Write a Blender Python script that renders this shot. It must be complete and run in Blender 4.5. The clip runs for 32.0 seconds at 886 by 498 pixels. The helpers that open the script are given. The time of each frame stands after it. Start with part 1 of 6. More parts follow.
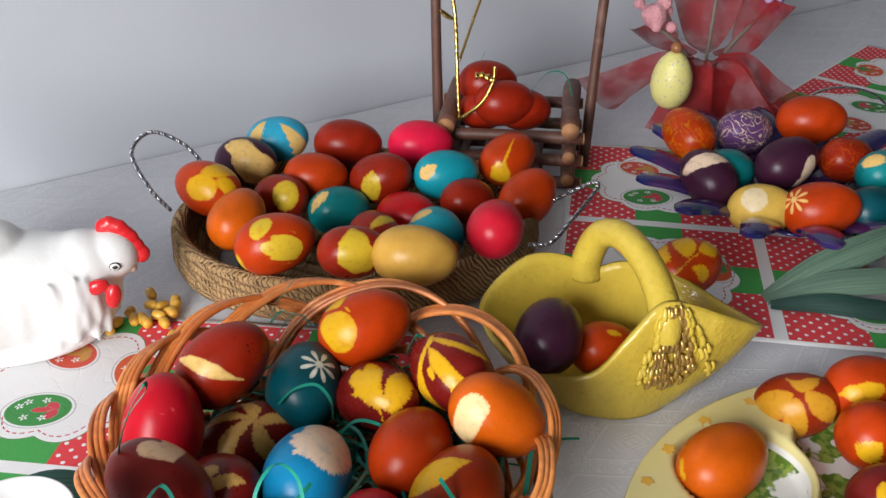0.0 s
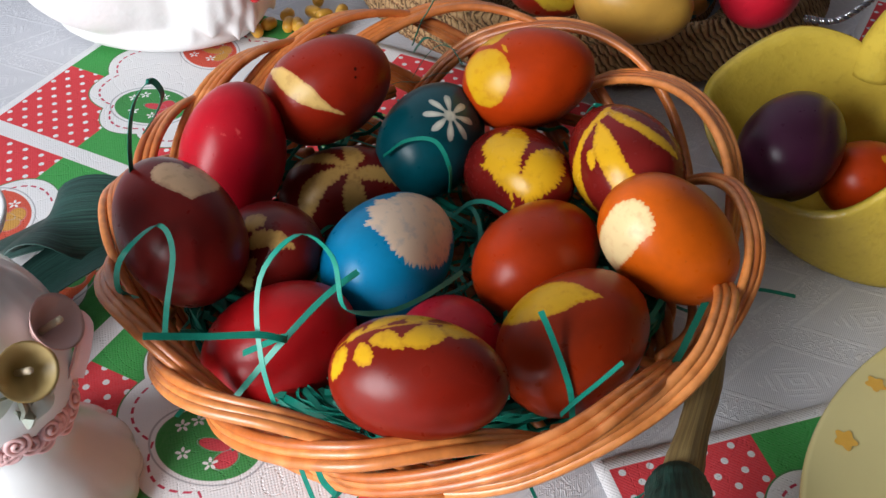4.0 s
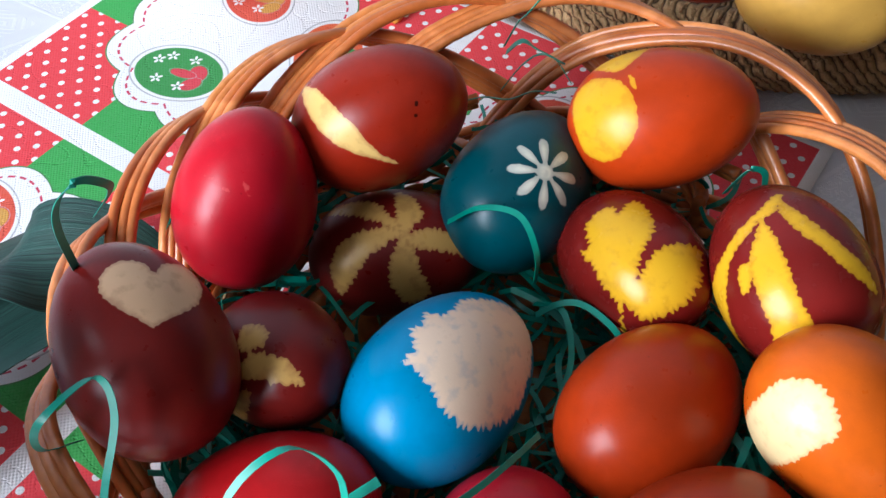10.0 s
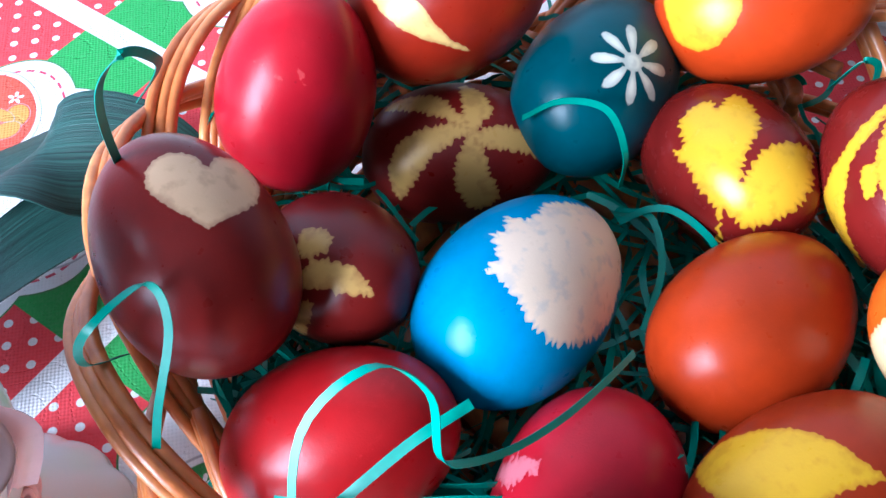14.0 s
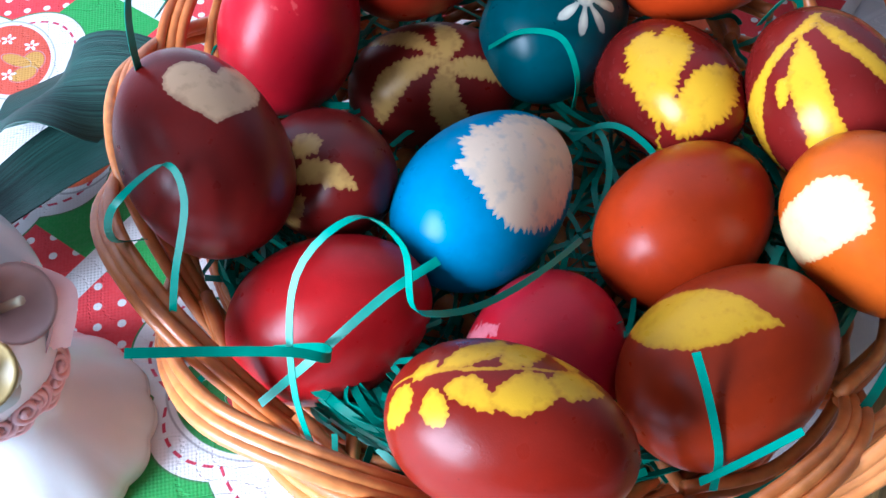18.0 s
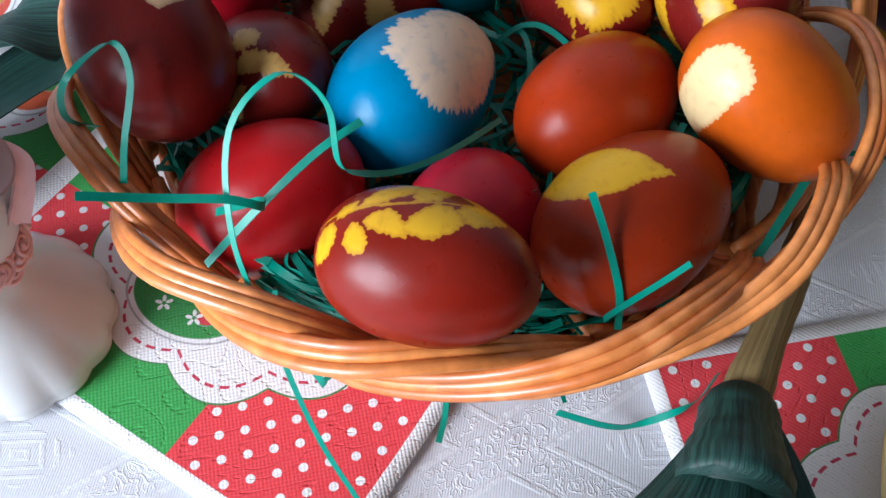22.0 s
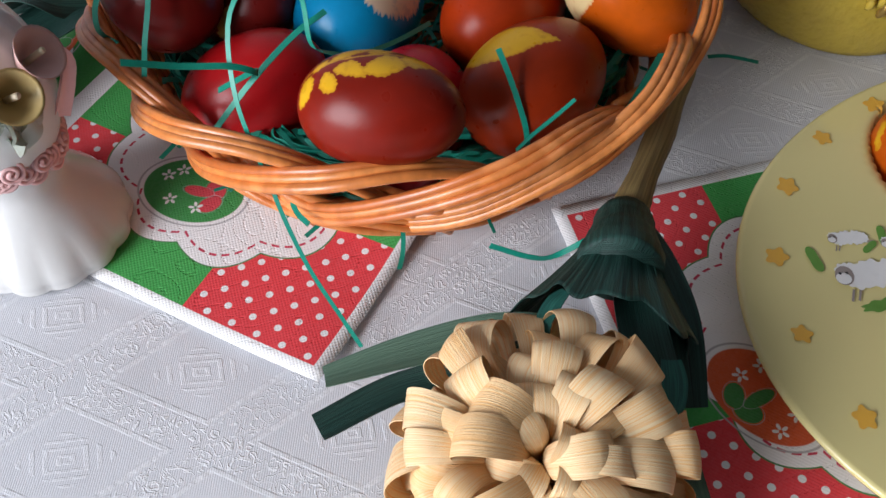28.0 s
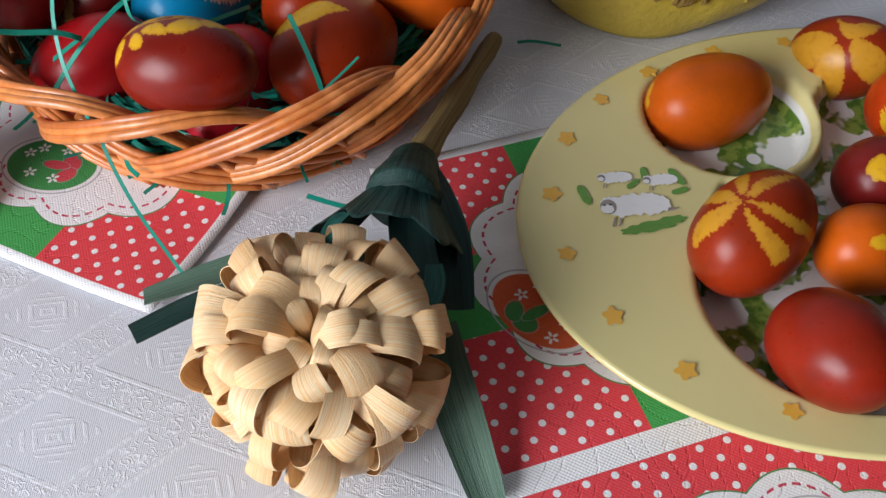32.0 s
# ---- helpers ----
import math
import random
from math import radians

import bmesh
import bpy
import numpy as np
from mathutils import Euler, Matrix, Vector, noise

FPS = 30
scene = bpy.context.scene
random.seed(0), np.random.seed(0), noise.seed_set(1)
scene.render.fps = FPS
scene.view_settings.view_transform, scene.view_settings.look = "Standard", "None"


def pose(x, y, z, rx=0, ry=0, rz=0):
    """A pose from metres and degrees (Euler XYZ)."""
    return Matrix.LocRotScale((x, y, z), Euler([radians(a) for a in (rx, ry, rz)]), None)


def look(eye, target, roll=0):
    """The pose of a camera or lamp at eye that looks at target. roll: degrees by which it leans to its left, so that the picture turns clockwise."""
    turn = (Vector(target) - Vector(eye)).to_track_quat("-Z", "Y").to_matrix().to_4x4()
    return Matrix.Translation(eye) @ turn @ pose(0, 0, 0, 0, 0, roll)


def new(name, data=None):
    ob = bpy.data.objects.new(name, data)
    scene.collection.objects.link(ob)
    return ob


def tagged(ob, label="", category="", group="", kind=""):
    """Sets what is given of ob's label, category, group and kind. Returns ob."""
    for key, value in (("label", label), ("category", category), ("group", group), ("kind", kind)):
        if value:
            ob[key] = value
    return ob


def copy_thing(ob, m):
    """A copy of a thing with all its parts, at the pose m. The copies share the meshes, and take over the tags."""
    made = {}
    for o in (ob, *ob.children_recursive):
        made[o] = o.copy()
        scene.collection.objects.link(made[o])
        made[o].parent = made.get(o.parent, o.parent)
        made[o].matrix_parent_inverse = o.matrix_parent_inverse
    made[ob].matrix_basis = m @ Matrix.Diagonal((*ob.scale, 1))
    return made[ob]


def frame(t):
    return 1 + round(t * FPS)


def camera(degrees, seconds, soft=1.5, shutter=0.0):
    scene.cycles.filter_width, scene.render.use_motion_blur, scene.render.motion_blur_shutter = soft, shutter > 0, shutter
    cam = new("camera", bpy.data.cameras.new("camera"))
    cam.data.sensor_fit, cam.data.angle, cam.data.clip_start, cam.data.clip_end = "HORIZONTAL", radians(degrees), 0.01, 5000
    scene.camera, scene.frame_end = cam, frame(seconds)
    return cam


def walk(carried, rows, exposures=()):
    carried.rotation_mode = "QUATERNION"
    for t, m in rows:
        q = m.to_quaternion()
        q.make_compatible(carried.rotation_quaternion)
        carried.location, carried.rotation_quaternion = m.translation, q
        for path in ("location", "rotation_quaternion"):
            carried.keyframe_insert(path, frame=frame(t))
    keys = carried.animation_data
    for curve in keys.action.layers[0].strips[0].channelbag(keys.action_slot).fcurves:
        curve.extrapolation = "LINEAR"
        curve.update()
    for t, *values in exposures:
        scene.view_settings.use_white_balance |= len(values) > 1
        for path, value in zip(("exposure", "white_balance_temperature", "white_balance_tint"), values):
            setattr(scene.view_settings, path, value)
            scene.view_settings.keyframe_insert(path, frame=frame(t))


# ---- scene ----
cam = camera(50.41, 32.0)
PATH = [
    (0.0, 0.0078, 0.0017, 0.3938, 59.96, 0.34, 0.70),
    (0.5, 0.0192, 0.0219, 0.3724, 58.83, 0.44, 1.42),
    (1.0, 0.0411, 0.0394, 0.3506, 56.21, 0.22, 5.89),
    (1.5, 0.0428, 0.0290, 0.3494, 54.25, 0.35, 11.36),
    (2.0, 0.0657, 0.0256, 0.3572, 52.84, 0.42, 14.12),
    (2.5, 0.0705, 0.0366, 0.3462, 52.32, 0.29, 15.23),
    (3.0, 0.0633, 0.0839, 0.3241, 50.40, 0.33, 16.78),
    (3.5, 0.0473, 0.1097, 0.3081, 48.25, 0.19, 18.53),
    (4.0, 0.0430, 0.1283, 0.3000, 46.46, 0.38, 20.82),
    (4.5, 0.0397, 0.1508, 0.2987, 44.55, 0.28, 23.51),
    (6.5, 0.0212, 0.2044, 0.2854, 40.52, 0.75, 26.80),
    (7.0, 0.0185, 0.2090, 0.2829, 40.07, 0.66, 27.12),
    (7.5, 0.0164, 0.2107, 0.2818, 39.58, 0.55, 27.19),
    (8.0, 0.0161, 0.2115, 0.2827, 39.35, 0.65, 27.35),
    (8.5, 0.0156, 0.2165, 0.2814, 39.23, 0.70, 27.59),
    (9.0, 0.0123, 0.2183, 0.2807, 38.90, 0.72, 27.87),
    (9.5, 0.0058, 0.2302, 0.2771, 38.70, 0.94, 28.13),
    (10.0, -0.0022, 0.2456, 0.2747, 38.81, 1.08, 28.06),
    (10.5, -0.0118, 0.2517, 0.2645, 38.51, 1.27, 28.37),
    (11.0, -0.0135, 0.2660, 0.2571, 38.23, 1.35, 28.31),
    (11.5, -0.0189, 0.2750, 0.2434, 37.79, 1.38, 28.02),
    (12.0, -0.0265, 0.2723, 0.2361, 36.75, 1.37, 28.02),
    (12.5, -0.0268, 0.2680, 0.2372, 35.63, 1.43, 28.42),
    (13.0, -0.0265, 0.2609, 0.2414, 34.80, 1.28, 28.46),
    (13.5, -0.0251, 0.2517, 0.2492, 34.29, 1.30, 28.60),
    (14.0, -0.0239, 0.2482, 0.2511, 33.87, 1.15, 28.71),
    (14.5, -0.0237, 0.2422, 0.2546, 33.75, 1.11, 28.73),
    (16.5, -0.0077, 0.2268, 0.2631, 33.75, 0.75, 28.54),
    (17.0, -0.0055, 0.2228, 0.2631, 33.69, 0.59, 28.32),
    (17.5, -0.0041, 0.2177, 0.2651, 33.61, 0.58, 28.37),
    (18.0, -0.0013, 0.2151, 0.2660, 33.64, 0.62, 28.22),
    (18.5, -0.0007, 0.2119, 0.2666, 33.44, 0.60, 27.95),
    (19.0, 0.0041, 0.2065, 0.2690, 33.52, 0.70, 27.71),
    (19.5, 0.0097, 0.2052, 0.2704, 33.43, 0.68, 27.40),
    (20.0, 0.0156, 0.2018, 0.2698, 33.40, 0.62, 27.14),
    (20.5, 0.0196, 0.1987, 0.2688, 33.37, 0.63, 26.74),
    (21.0, 0.0235, 0.1923, 0.2665, 33.37, 0.56, 26.66),
    (21.5, 0.0280, 0.1888, 0.2657, 33.33, 0.54, 26.41),
    (22.0, 0.0294, 0.1866, 0.2665, 33.32, 0.53, 26.36),
    (22.5, 0.0362, 0.1819, 0.2689, 33.39, 0.47, 26.31),
    (23.0, 0.0434, 0.1768, 0.2666, 33.36, 0.37, 26.00),
    (23.5, 0.0479, 0.1731, 0.2696, 33.41, 0.39, 25.87),
    (24.0, 0.0505, 0.1679, 0.2727, 33.53, 0.53, 25.80),
    (24.5, 0.0494, 0.1598, 0.2763, 33.66, 0.53, 25.77),
    (25.0, 0.0516, 0.1498, 0.2820, 33.90, 0.49, 25.59),
    (25.5, 0.0530, 0.1428, 0.2821, 34.13, 0.53, 25.20),
    (27.5, 0.0654, 0.1092, 0.2924, 35.49, 0.28, 21.98),
    (28.0, 0.0675, 0.1004, 0.2955, 35.99, 0.23, 21.22),
    (28.5, 0.0749, 0.0917, 0.2979, 36.47, 0.20, 20.60),
    (29.0, 0.0870, 0.0876, 0.3009, 36.99, 0.16, 19.73),
    (29.5, 0.0925, 0.0829, 0.3009, 37.37, 0.09, 19.12),
    (30.0, 0.1069, 0.0761, 0.3020, 37.75, -0.04, 18.63),
    (30.5, 0.1167, 0.0679, 0.3088, 38.43, -0.09, 18.16),
    (31.0, 0.1196, 0.0646, 0.3121, 39.04, -0.02, 18.20),
    (31.5, 0.1314, 0.0623, 0.3097, 39.60, -0.03, 18.16),
    (32.0, 0.1479, 0.0571, 0.3056, 39.87, -0.10, 18.27),
]
EXPOSURES = [(0.0, 0.10, 6800, 13), (1.0, 0.12, 6850, 13), (2.0, 0.0, 6700, 13), (3.0, -0.14, 6600, 13), (4.5, -0.08, 6500, 13), (6.5, 0.42, 6400, 12), (8.0, 0.49, 6220, 12), (9.0, 0.44, 6100, 12), (11.0, 0.46, 5700, 12), (12.0, 0.60, 5500, 12), (13.0, 0.86, 5300, 11), (14.0, 1.12, 5100, 11), (17.0, 0.90, 5100, 11), (18.0, 0.78, 5150, 11),
             (20.0, 0.47, 5450, 11), (22.0, 0.22, 5850, 11), (24.0, 0.12, 6050, 13), (28.0, -0.32, 6400, 14), (31.0, -0.36, 6400, 14), (32.0, -0.33, 6400, 14)]
walk(cam, [(t, pose(x, y, z, rx, ry, rz)) for t, x, y, z, rx, ry, rz in PATH], EXPOSURES)

# Room axes: E1 runs along the wall behind the table, E2 towards that wall
ROOM = radians(32)
E1, E2 = Vector((math.cos(ROOM), math.sin(ROOM), 0)), Vector((-math.sin(ROOM), math.cos(ROOM), 0))


def room(a, b, z=0.0):
    return E1 * a + E2 * b + Vector((0, 0, z))


# ---- light ----
world = bpy.data.worlds.new("world")
scene.world = world
world.use_nodes = True
sky = world.node_tree.nodes.new("ShaderNodeTexSky")
sky.sky_type, sky.sun_disc, sky.sun_elevation, sky.sun_rotation = "NISHITA", False, radians(38), radians(200)
world.node_tree.links.new(sky.outputs[0], world.node_tree.nodes["Background"].inputs[0])
world.node_tree.nodes["Background"].inputs[1].default_value = 0.12

WIN_A, WIN_B, WIN_Z, WIN_W, WIN_H = -0.99, -0.44, 0.62, 1.00, 1.00
daylight = bpy.data.lights.new("window_daylight", "AREA")
daylight.shape, daylight.size, daylight.size_y = "RECTANGLE", WIN_W - 0.1, WIN_H - 0.1
daylight.energy, daylight.color = 50.0, (0.93, 0.97, 1.0)
lamp = new("window_daylight", daylight)
lamp.matrix_world = look(room(WIN_A - 0.02, WIN_B, WIN_Z), room(WIN_A + 1, WIN_B, WIN_Z))
scene.view_settings.exposure = 0.0


# ---- node shorthand ----
class Nodes:
    """A material with a few short ways to wire it."""

    def __init__(self, name):
        self.m = bpy.data.materials.new(name)
        self.m.use_nodes = True
        self.t = self.m.node_tree
        self.p = self.t.nodes["Principled BSDF"]
        self.tc = None

    def put(self, socket, v):
        if isinstance(v, bpy.types.NodeSocket):
            self.t.links.new(v, socket)
        elif isinstance(v, (tuple, list)) and len(v) == 3 and socket.type == "RGBA":
            socket.default_value = (*v, 1)
        else:
            socket.default_value = v

    def co(self, which="Object"):
        if not self.tc:
            self.tc = self.t.nodes.new("ShaderNodeTexCoord")
        return self.tc.outputs[which]

    def f(self, op, a, b=0.0, c=0.0):
        n = self.t.nodes.new("ShaderNodeMath")
        n.operation = op
        for s, v in zip(n.inputs, (a, b, c)):
            self.put(s, v)
        return n.outputs[0]

    def add(self, a, b): return self.f("ADD", a, b)
    def sub(self, a, b): return self.f("SUBTRACT", a, b)
    def mul(self, a, b): return self.f("MULTIPLY", a, b)
    def lo(self, a, b): return self.f("MINIMUM", a, b)
    def hi(self, a, b): return self.f("MAXIMUM", a, b)

    def step(self, x, a, b, to0=0.0, to1=1.0):
        n = self.t.nodes.new("ShaderNodeMapRange")
        n.interpolation_type = "SMOOTHSTEP"
        for k, v in zip(("Value", "From Min", "From Max", "To Min", "To Max"), (x, a, b, to0, to1)):
            self.put(n.inputs[k], v)
        return n.outputs[0]

    def xyz(self, vec):
        n = self.t.nodes.new("ShaderNodeSeparateXYZ")
        self.put(n.inputs[0], vec)
        return n.outputs

    def vec(self, x, y, z=0.0):
        n = self.t.nodes.new("ShaderNodeCombineXYZ")
        for s, v in zip(n.inputs, (x, y, z)):
            self.put(s, v)
        return n.outputs[0]

    def scaled(self, vec, s):
        n = self.t.nodes.new("ShaderNodeMapping")
        self.put(n.inputs["Vector"], vec)
        n.inputs["Scale"].default_value = s
        return n.outputs[0]

    def noise(self, scale, detail=2.0, vec=None, rough=0.5, warp=0.0):
        n = self.t.nodes.new("ShaderNodeTexNoise")
        self.put(n.inputs["Vector"], vec or self.co())
        n.inputs["Scale"].default_value, n.inputs["Detail"].default_value = scale, detail
        n.inputs["Roughness"].default_value, n.inputs["Distortion"].default_value = rough, warp
        return n.outputs["Fac"]

    def cells(self, scale, vec=None, feature="F1"):
        n = self.t.nodes.new("ShaderNodeTexVoronoi")
        n.feature = feature
        self.put(n.inputs["Vector"], vec or self.co())
        n.inputs["Scale"].default_value = scale
        return n.outputs["Distance"]

    def mix(self, fac, a, b, how="MIX"):
        n = self.t.nodes.new("ShaderNodeMix")
        n.data_type, n.blend_type = "RGBA", how
        self.put(n.inputs[0], fac)
        self.put(n.inputs[6], a)
        self.put(n.inputs[7], b)
        return n.outputs[2]

    def attr(self, name):
        n = self.t.nodes.new("ShaderNodeAttribute")
        n.attribute_name = name
        return n.outputs["Fac"]

    def random(self):
        return self.t.nodes.new("ShaderNodeObjectInfo").outputs["Random"]

    def shade(self, fac, colour, low, high):
        """colour made darker or lighter: times low where fac is 0, times high where it is 1."""
        return self.mix(fac, tuple(c * low for c in colour), tuple(min(c * high, 1.0) for c in colour))

    def bump(self, height, strength=0.3, distance=0.001):
        n = self.t.nodes.new("ShaderNodeBump")
        n.inputs["Strength"].default_value, n.inputs["Distance"].default_value = strength, distance
        self.put(n.inputs["Height"], height)
        self.put(self.p.inputs["Normal"], n.outputs[0])

    def done(self, colour=None, rough=0.5, metal=0.0, **more):
        if colour is not None:
            self.put(self.p.inputs["Base Color"], colour)
        self.put(self.p.inputs["Roughness"], rough)
        self.put(self.p.inputs["Metallic"], metal)
        for k, v in more.items():
            self.put(self.p.inputs[k.replace("_", " ")], v)
        return self.m


# ---- mesh shorthand ----
def mesh_of(name, verts, faces, smooth=True):
    me = bpy.data.meshes.new(name)
    me.from_pydata([tuple(v) for v in verts], [], faces)
    me.validate()
    if smooth:
        me.polygons.foreach_set("use_smooth", [True] * len(me.polygons))
    return me


def part(name, me, material, parent=None, label=""):
    """One mesh object, under a thing or a part where parent is given."""
    if isinstance(me, bmesh.types.BMesh):
        bm, me = me, bpy.data.meshes.new(name)
        bm.to_mesh(me)
        bm.free()
        me.polygons.foreach_set("use_smooth", [True] * len(me.polygons))
    if material is not None and not me.materials:
        me.materials.append(material)
    ob = new(name, me)
    if parent is not None:
        ob.parent = parent
    return tagged(ob, label)


def thing(name, label, category, m=None, group="", kind=""):
    ob = new(name)
    ob.empty_display_size = 0.02
    ob.matrix_world = m or Matrix.Identity(4)
    return tagged(ob, label, category, group, kind)


def smooth_path(points, n, closed=False):
    """A Catmull-Rom curve through the points, n samples."""
    p = np.array(points, float)
    k = len(p)
    out = []
    for i in range(n):
        s = i / n * k if closed else i / (n - 1) * (k - 1)
        j = int(s) if closed else min(int(s), k - 2)
        u = s - j
        if closed:
            a, b, c, d = (p[(j + o) % k] for o in (-1, 0, 1, 2))
        else:
            b, c = p[j], p[j + 1]
            a = p[j - 1] if j else 2 * b - c
            d = p[j + 2] if j + 2 < k else 2 * c - b
        out.append(0.5 * (2 * b + (c - a) * u + (2 * a - 5 * b + 4 * c - d) * u * u + (3 * b - 3 * c + d - a) * u ** 3))
    return np.array(out)


def tube(path, radius, sides=8, closed=False, wobble=0.0):
    """Verts and faces of a round rod along a path; radius is one number or a function of 0..1."""
    p = np.array(path, float)
    n = len(p)
    t = np.gradient(p, axis=0) if not closed else np.roll(p, -1, 0) - np.roll(p, 1, 0)
    t /= np.linalg.norm(t, axis=1)[:, None] + 1e-12
    ref = np.array((0, 0, 1.0)) if abs(t[0][2]) < 0.9 else np.array((1.0, 0, 0))
    u = np.cross(t[0], ref)
    verts, faces = [], []
    for i in range(n):
        u = u - (u @ t[i]) * t[i]
        u /= np.linalg.norm(u)
        v = np.cross(t[i], u)
        r = radius(i / (n - 1)) if callable(radius) else radius
        if wobble:
            r *= 1 + wobble * math.sin(i * 2.4)
        for k in range(sides):
            a = 2 * math.pi * k / sides
            verts.append(p[i] + r * (math.cos(a) * u + math.sin(a) * v))
    for i in range(n if closed else n - 1):
        for k in range(sides):
            a, b = i * sides, (i + 1) % n * sides
            faces.append((a + k, a + (k + 1) % sides, b + (k + 1) % sides, b + k))
    if not closed:
        faces += [tuple(range(sides))[::-1], tuple(range((n - 1) * sides, n * sides))]
    return verts, faces


def merged(*pieces):
    verts, faces = [], []
    for v, f in pieces:
        o = len(verts)
        verts += list(v)
        faces += [tuple(i + o for i in q) for q in f]
    return verts, faces


def strip(path, side, width, thick=0.0004, cup=0.0, across=4):
    """A thin curved band with a thickness. side: the direction of its width, one or per sample; width: number or function."""
    p = np.array(path, float)
    n = len(p)
    sd = np.array(side, float)
    sd = np.repeat(sd[None], n, 0) if sd.ndim == 1 else sd
    t = np.gradient(p, axis=0)
    t /= np.linalg.norm(t, axis=1)[:, None] + 1e-12
    sd = sd - (sd * t).sum(1)[:, None] * t
    sd /= np.linalg.norm(sd, axis=1)[:, None] + 1e-12
    nm = np.cross(sd, t)
    m = across + 1
    top, low = [], []
    for i in range(n):
        w = width(i / (n - 1)) if callable(width) else width
        for k in range(m):
            x = k / across - 0.5
            q = p[i] + sd[i] * x * w + nm[i] * cup * w * (1 - 4 * x * x)
            top.append(q + nm[i] * thick / 2)
            low.append(q - nm[i] * thick / 2)
    o = len(top)
    faces = []
    for i in range(n - 1):
        for k in range(across):
            a, b = i * m + k, (i + 1) * m + k
            faces.append((a, a + 1, b + 1, b))
            faces.append((o + b, o + b + 1, o + a + 1, o + a))
        a, b = i * m, (i + 1) * m
        faces.append((a, b, o + b, o + a))
        faces.append((o + a + across, o + b + across, b + across, a + across))
    for k in range(across):
        faces.append((k + 1, k, o + k, o + k + 1))
        e = (n - 1) * m + k
        faces.append((e, e + 1, o + e + 1, o + e))
    return top + low, faces


def strip_mesh(name, path, side, width, thick=0.0004, cup=0.0, across=4):
    """strip() as a mesh whose UV runs along and across the band."""
    v, f = strip(path, side, width, thick, cup, across)
    me = mesh_of(name, v, f)
    n, m = len(path), across + 1
    me.set_sharp_from_angle(angle=radians(50))
    uv = me.uv_layers.new(name="UVMap").data
    for loop in me.loops:
        i = loop.vertex_index % (n * m)
        uv[loop.index].uv = (i // m / (n - 1), i % m / across)
    return me


def lathe(profile, sides=48, ripple=None):
    verts, faces = [], []
    for j, (r, z) in enumerate(profile):
        for k in range(sides):
            a = 2 * math.pi * k / sides
            q = r * (1 + (ripple(a, z) if ripple else 0))
            verts.append((q * math.cos(a), q * math.sin(a), z))
    for j in range(len(profile) - 1):
        for k in range(sides):
            a, b = j * sides, (j + 1) * sides
            faces.append((a + k, a + (k + 1) % sides, b + (k + 1) % sides, b + k))
    faces.append(tuple(range(sides))[::-1])
    faces.append(tuple(range((len(profile) - 1) * sides, len(profile) * sides)))
    return verts, faces


def box(a0, a1, b0, b1, z0, z1):
    """A box along the room's axes."""
    v = [room(a, b, z) for z in (z0, z1) for a, b in ((a0, b0), (a1, b0), (a1, b1), (a0, b1))]
    return v, [(3, 2, 1, 0), (4, 5, 6, 7), (0, 1, 5, 4), (1, 2, 6, 5), (2, 3, 7, 6), (3, 0, 4, 7)]


def blob(balls, voxel=0.002, smooth=6):
    """One skin round a heap of ellipsoids: (centre, radii, turn about z, tilt about the cross axis)."""
    bm = bmesh.new()
    for c, r, rz, ry in balls:
        bmesh.ops.create_uvsphere(bm, u_segments=24, v_segments=16, radius=1.0,
                                  matrix=Matrix.Translation(c) @ Matrix.Rotation(radians(rz), 4, "Z") @ Matrix.Rotation(radians(ry), 4, "Y") @ Matrix.Diagonal((*r, 1)))
    me = bpy.data.meshes.new("blob")
    bm.to_mesh(me)
    bm.free()
    ob = new("blob", me)
    mod = ob.modifiers.new("skin", "REMESH")
    mod.mode, mod.voxel_size = "VOXEL", voxel
    if smooth:
        sm = ob.modifiers.new("soft", "SMOOTH")
        sm.factor, sm.iterations = 0.5, smooth
    done = bpy.data.meshes.new_from_object(ob.evaluated_get(bpy.context.evaluated_depsgraph_get()))
    verts, faces = [v.co.copy() for v in done.vertices], [tuple(p.vertices) for p in done.polygons]
    bpy.data.objects.remove(ob)
    return verts, faces


def many(name, pieces):
    """One mesh of several pieces, each (verts, faces, material)."""
    verts, faces = merged(*[(v, f) for v, f, _ in pieces])
    me = mesh_of(name, verts, faces)
    at = 0
    for k, (_, f, m) in enumerate(pieces):
        me.materials.append(m)
        for i in range(at, at + len(f)):
            me.polygons[i].material_index = k
        at += len(f)
    return me


# ---- materials ----
def m_paint(name, colour, rough=0.8, grain=400, amount=0.12):
    n = Nodes(name)
    big, fine = n.noise(3, 4), n.noise(grain, 3)
    n.bump(fine, 0.15, 0.0006)
    return n.done(n.mix(n.mul(fine, 0.3), n.shade(big, colour, 1 - amount, 1 + amount), tuple(c * 0.9 for c in colour)), rough)


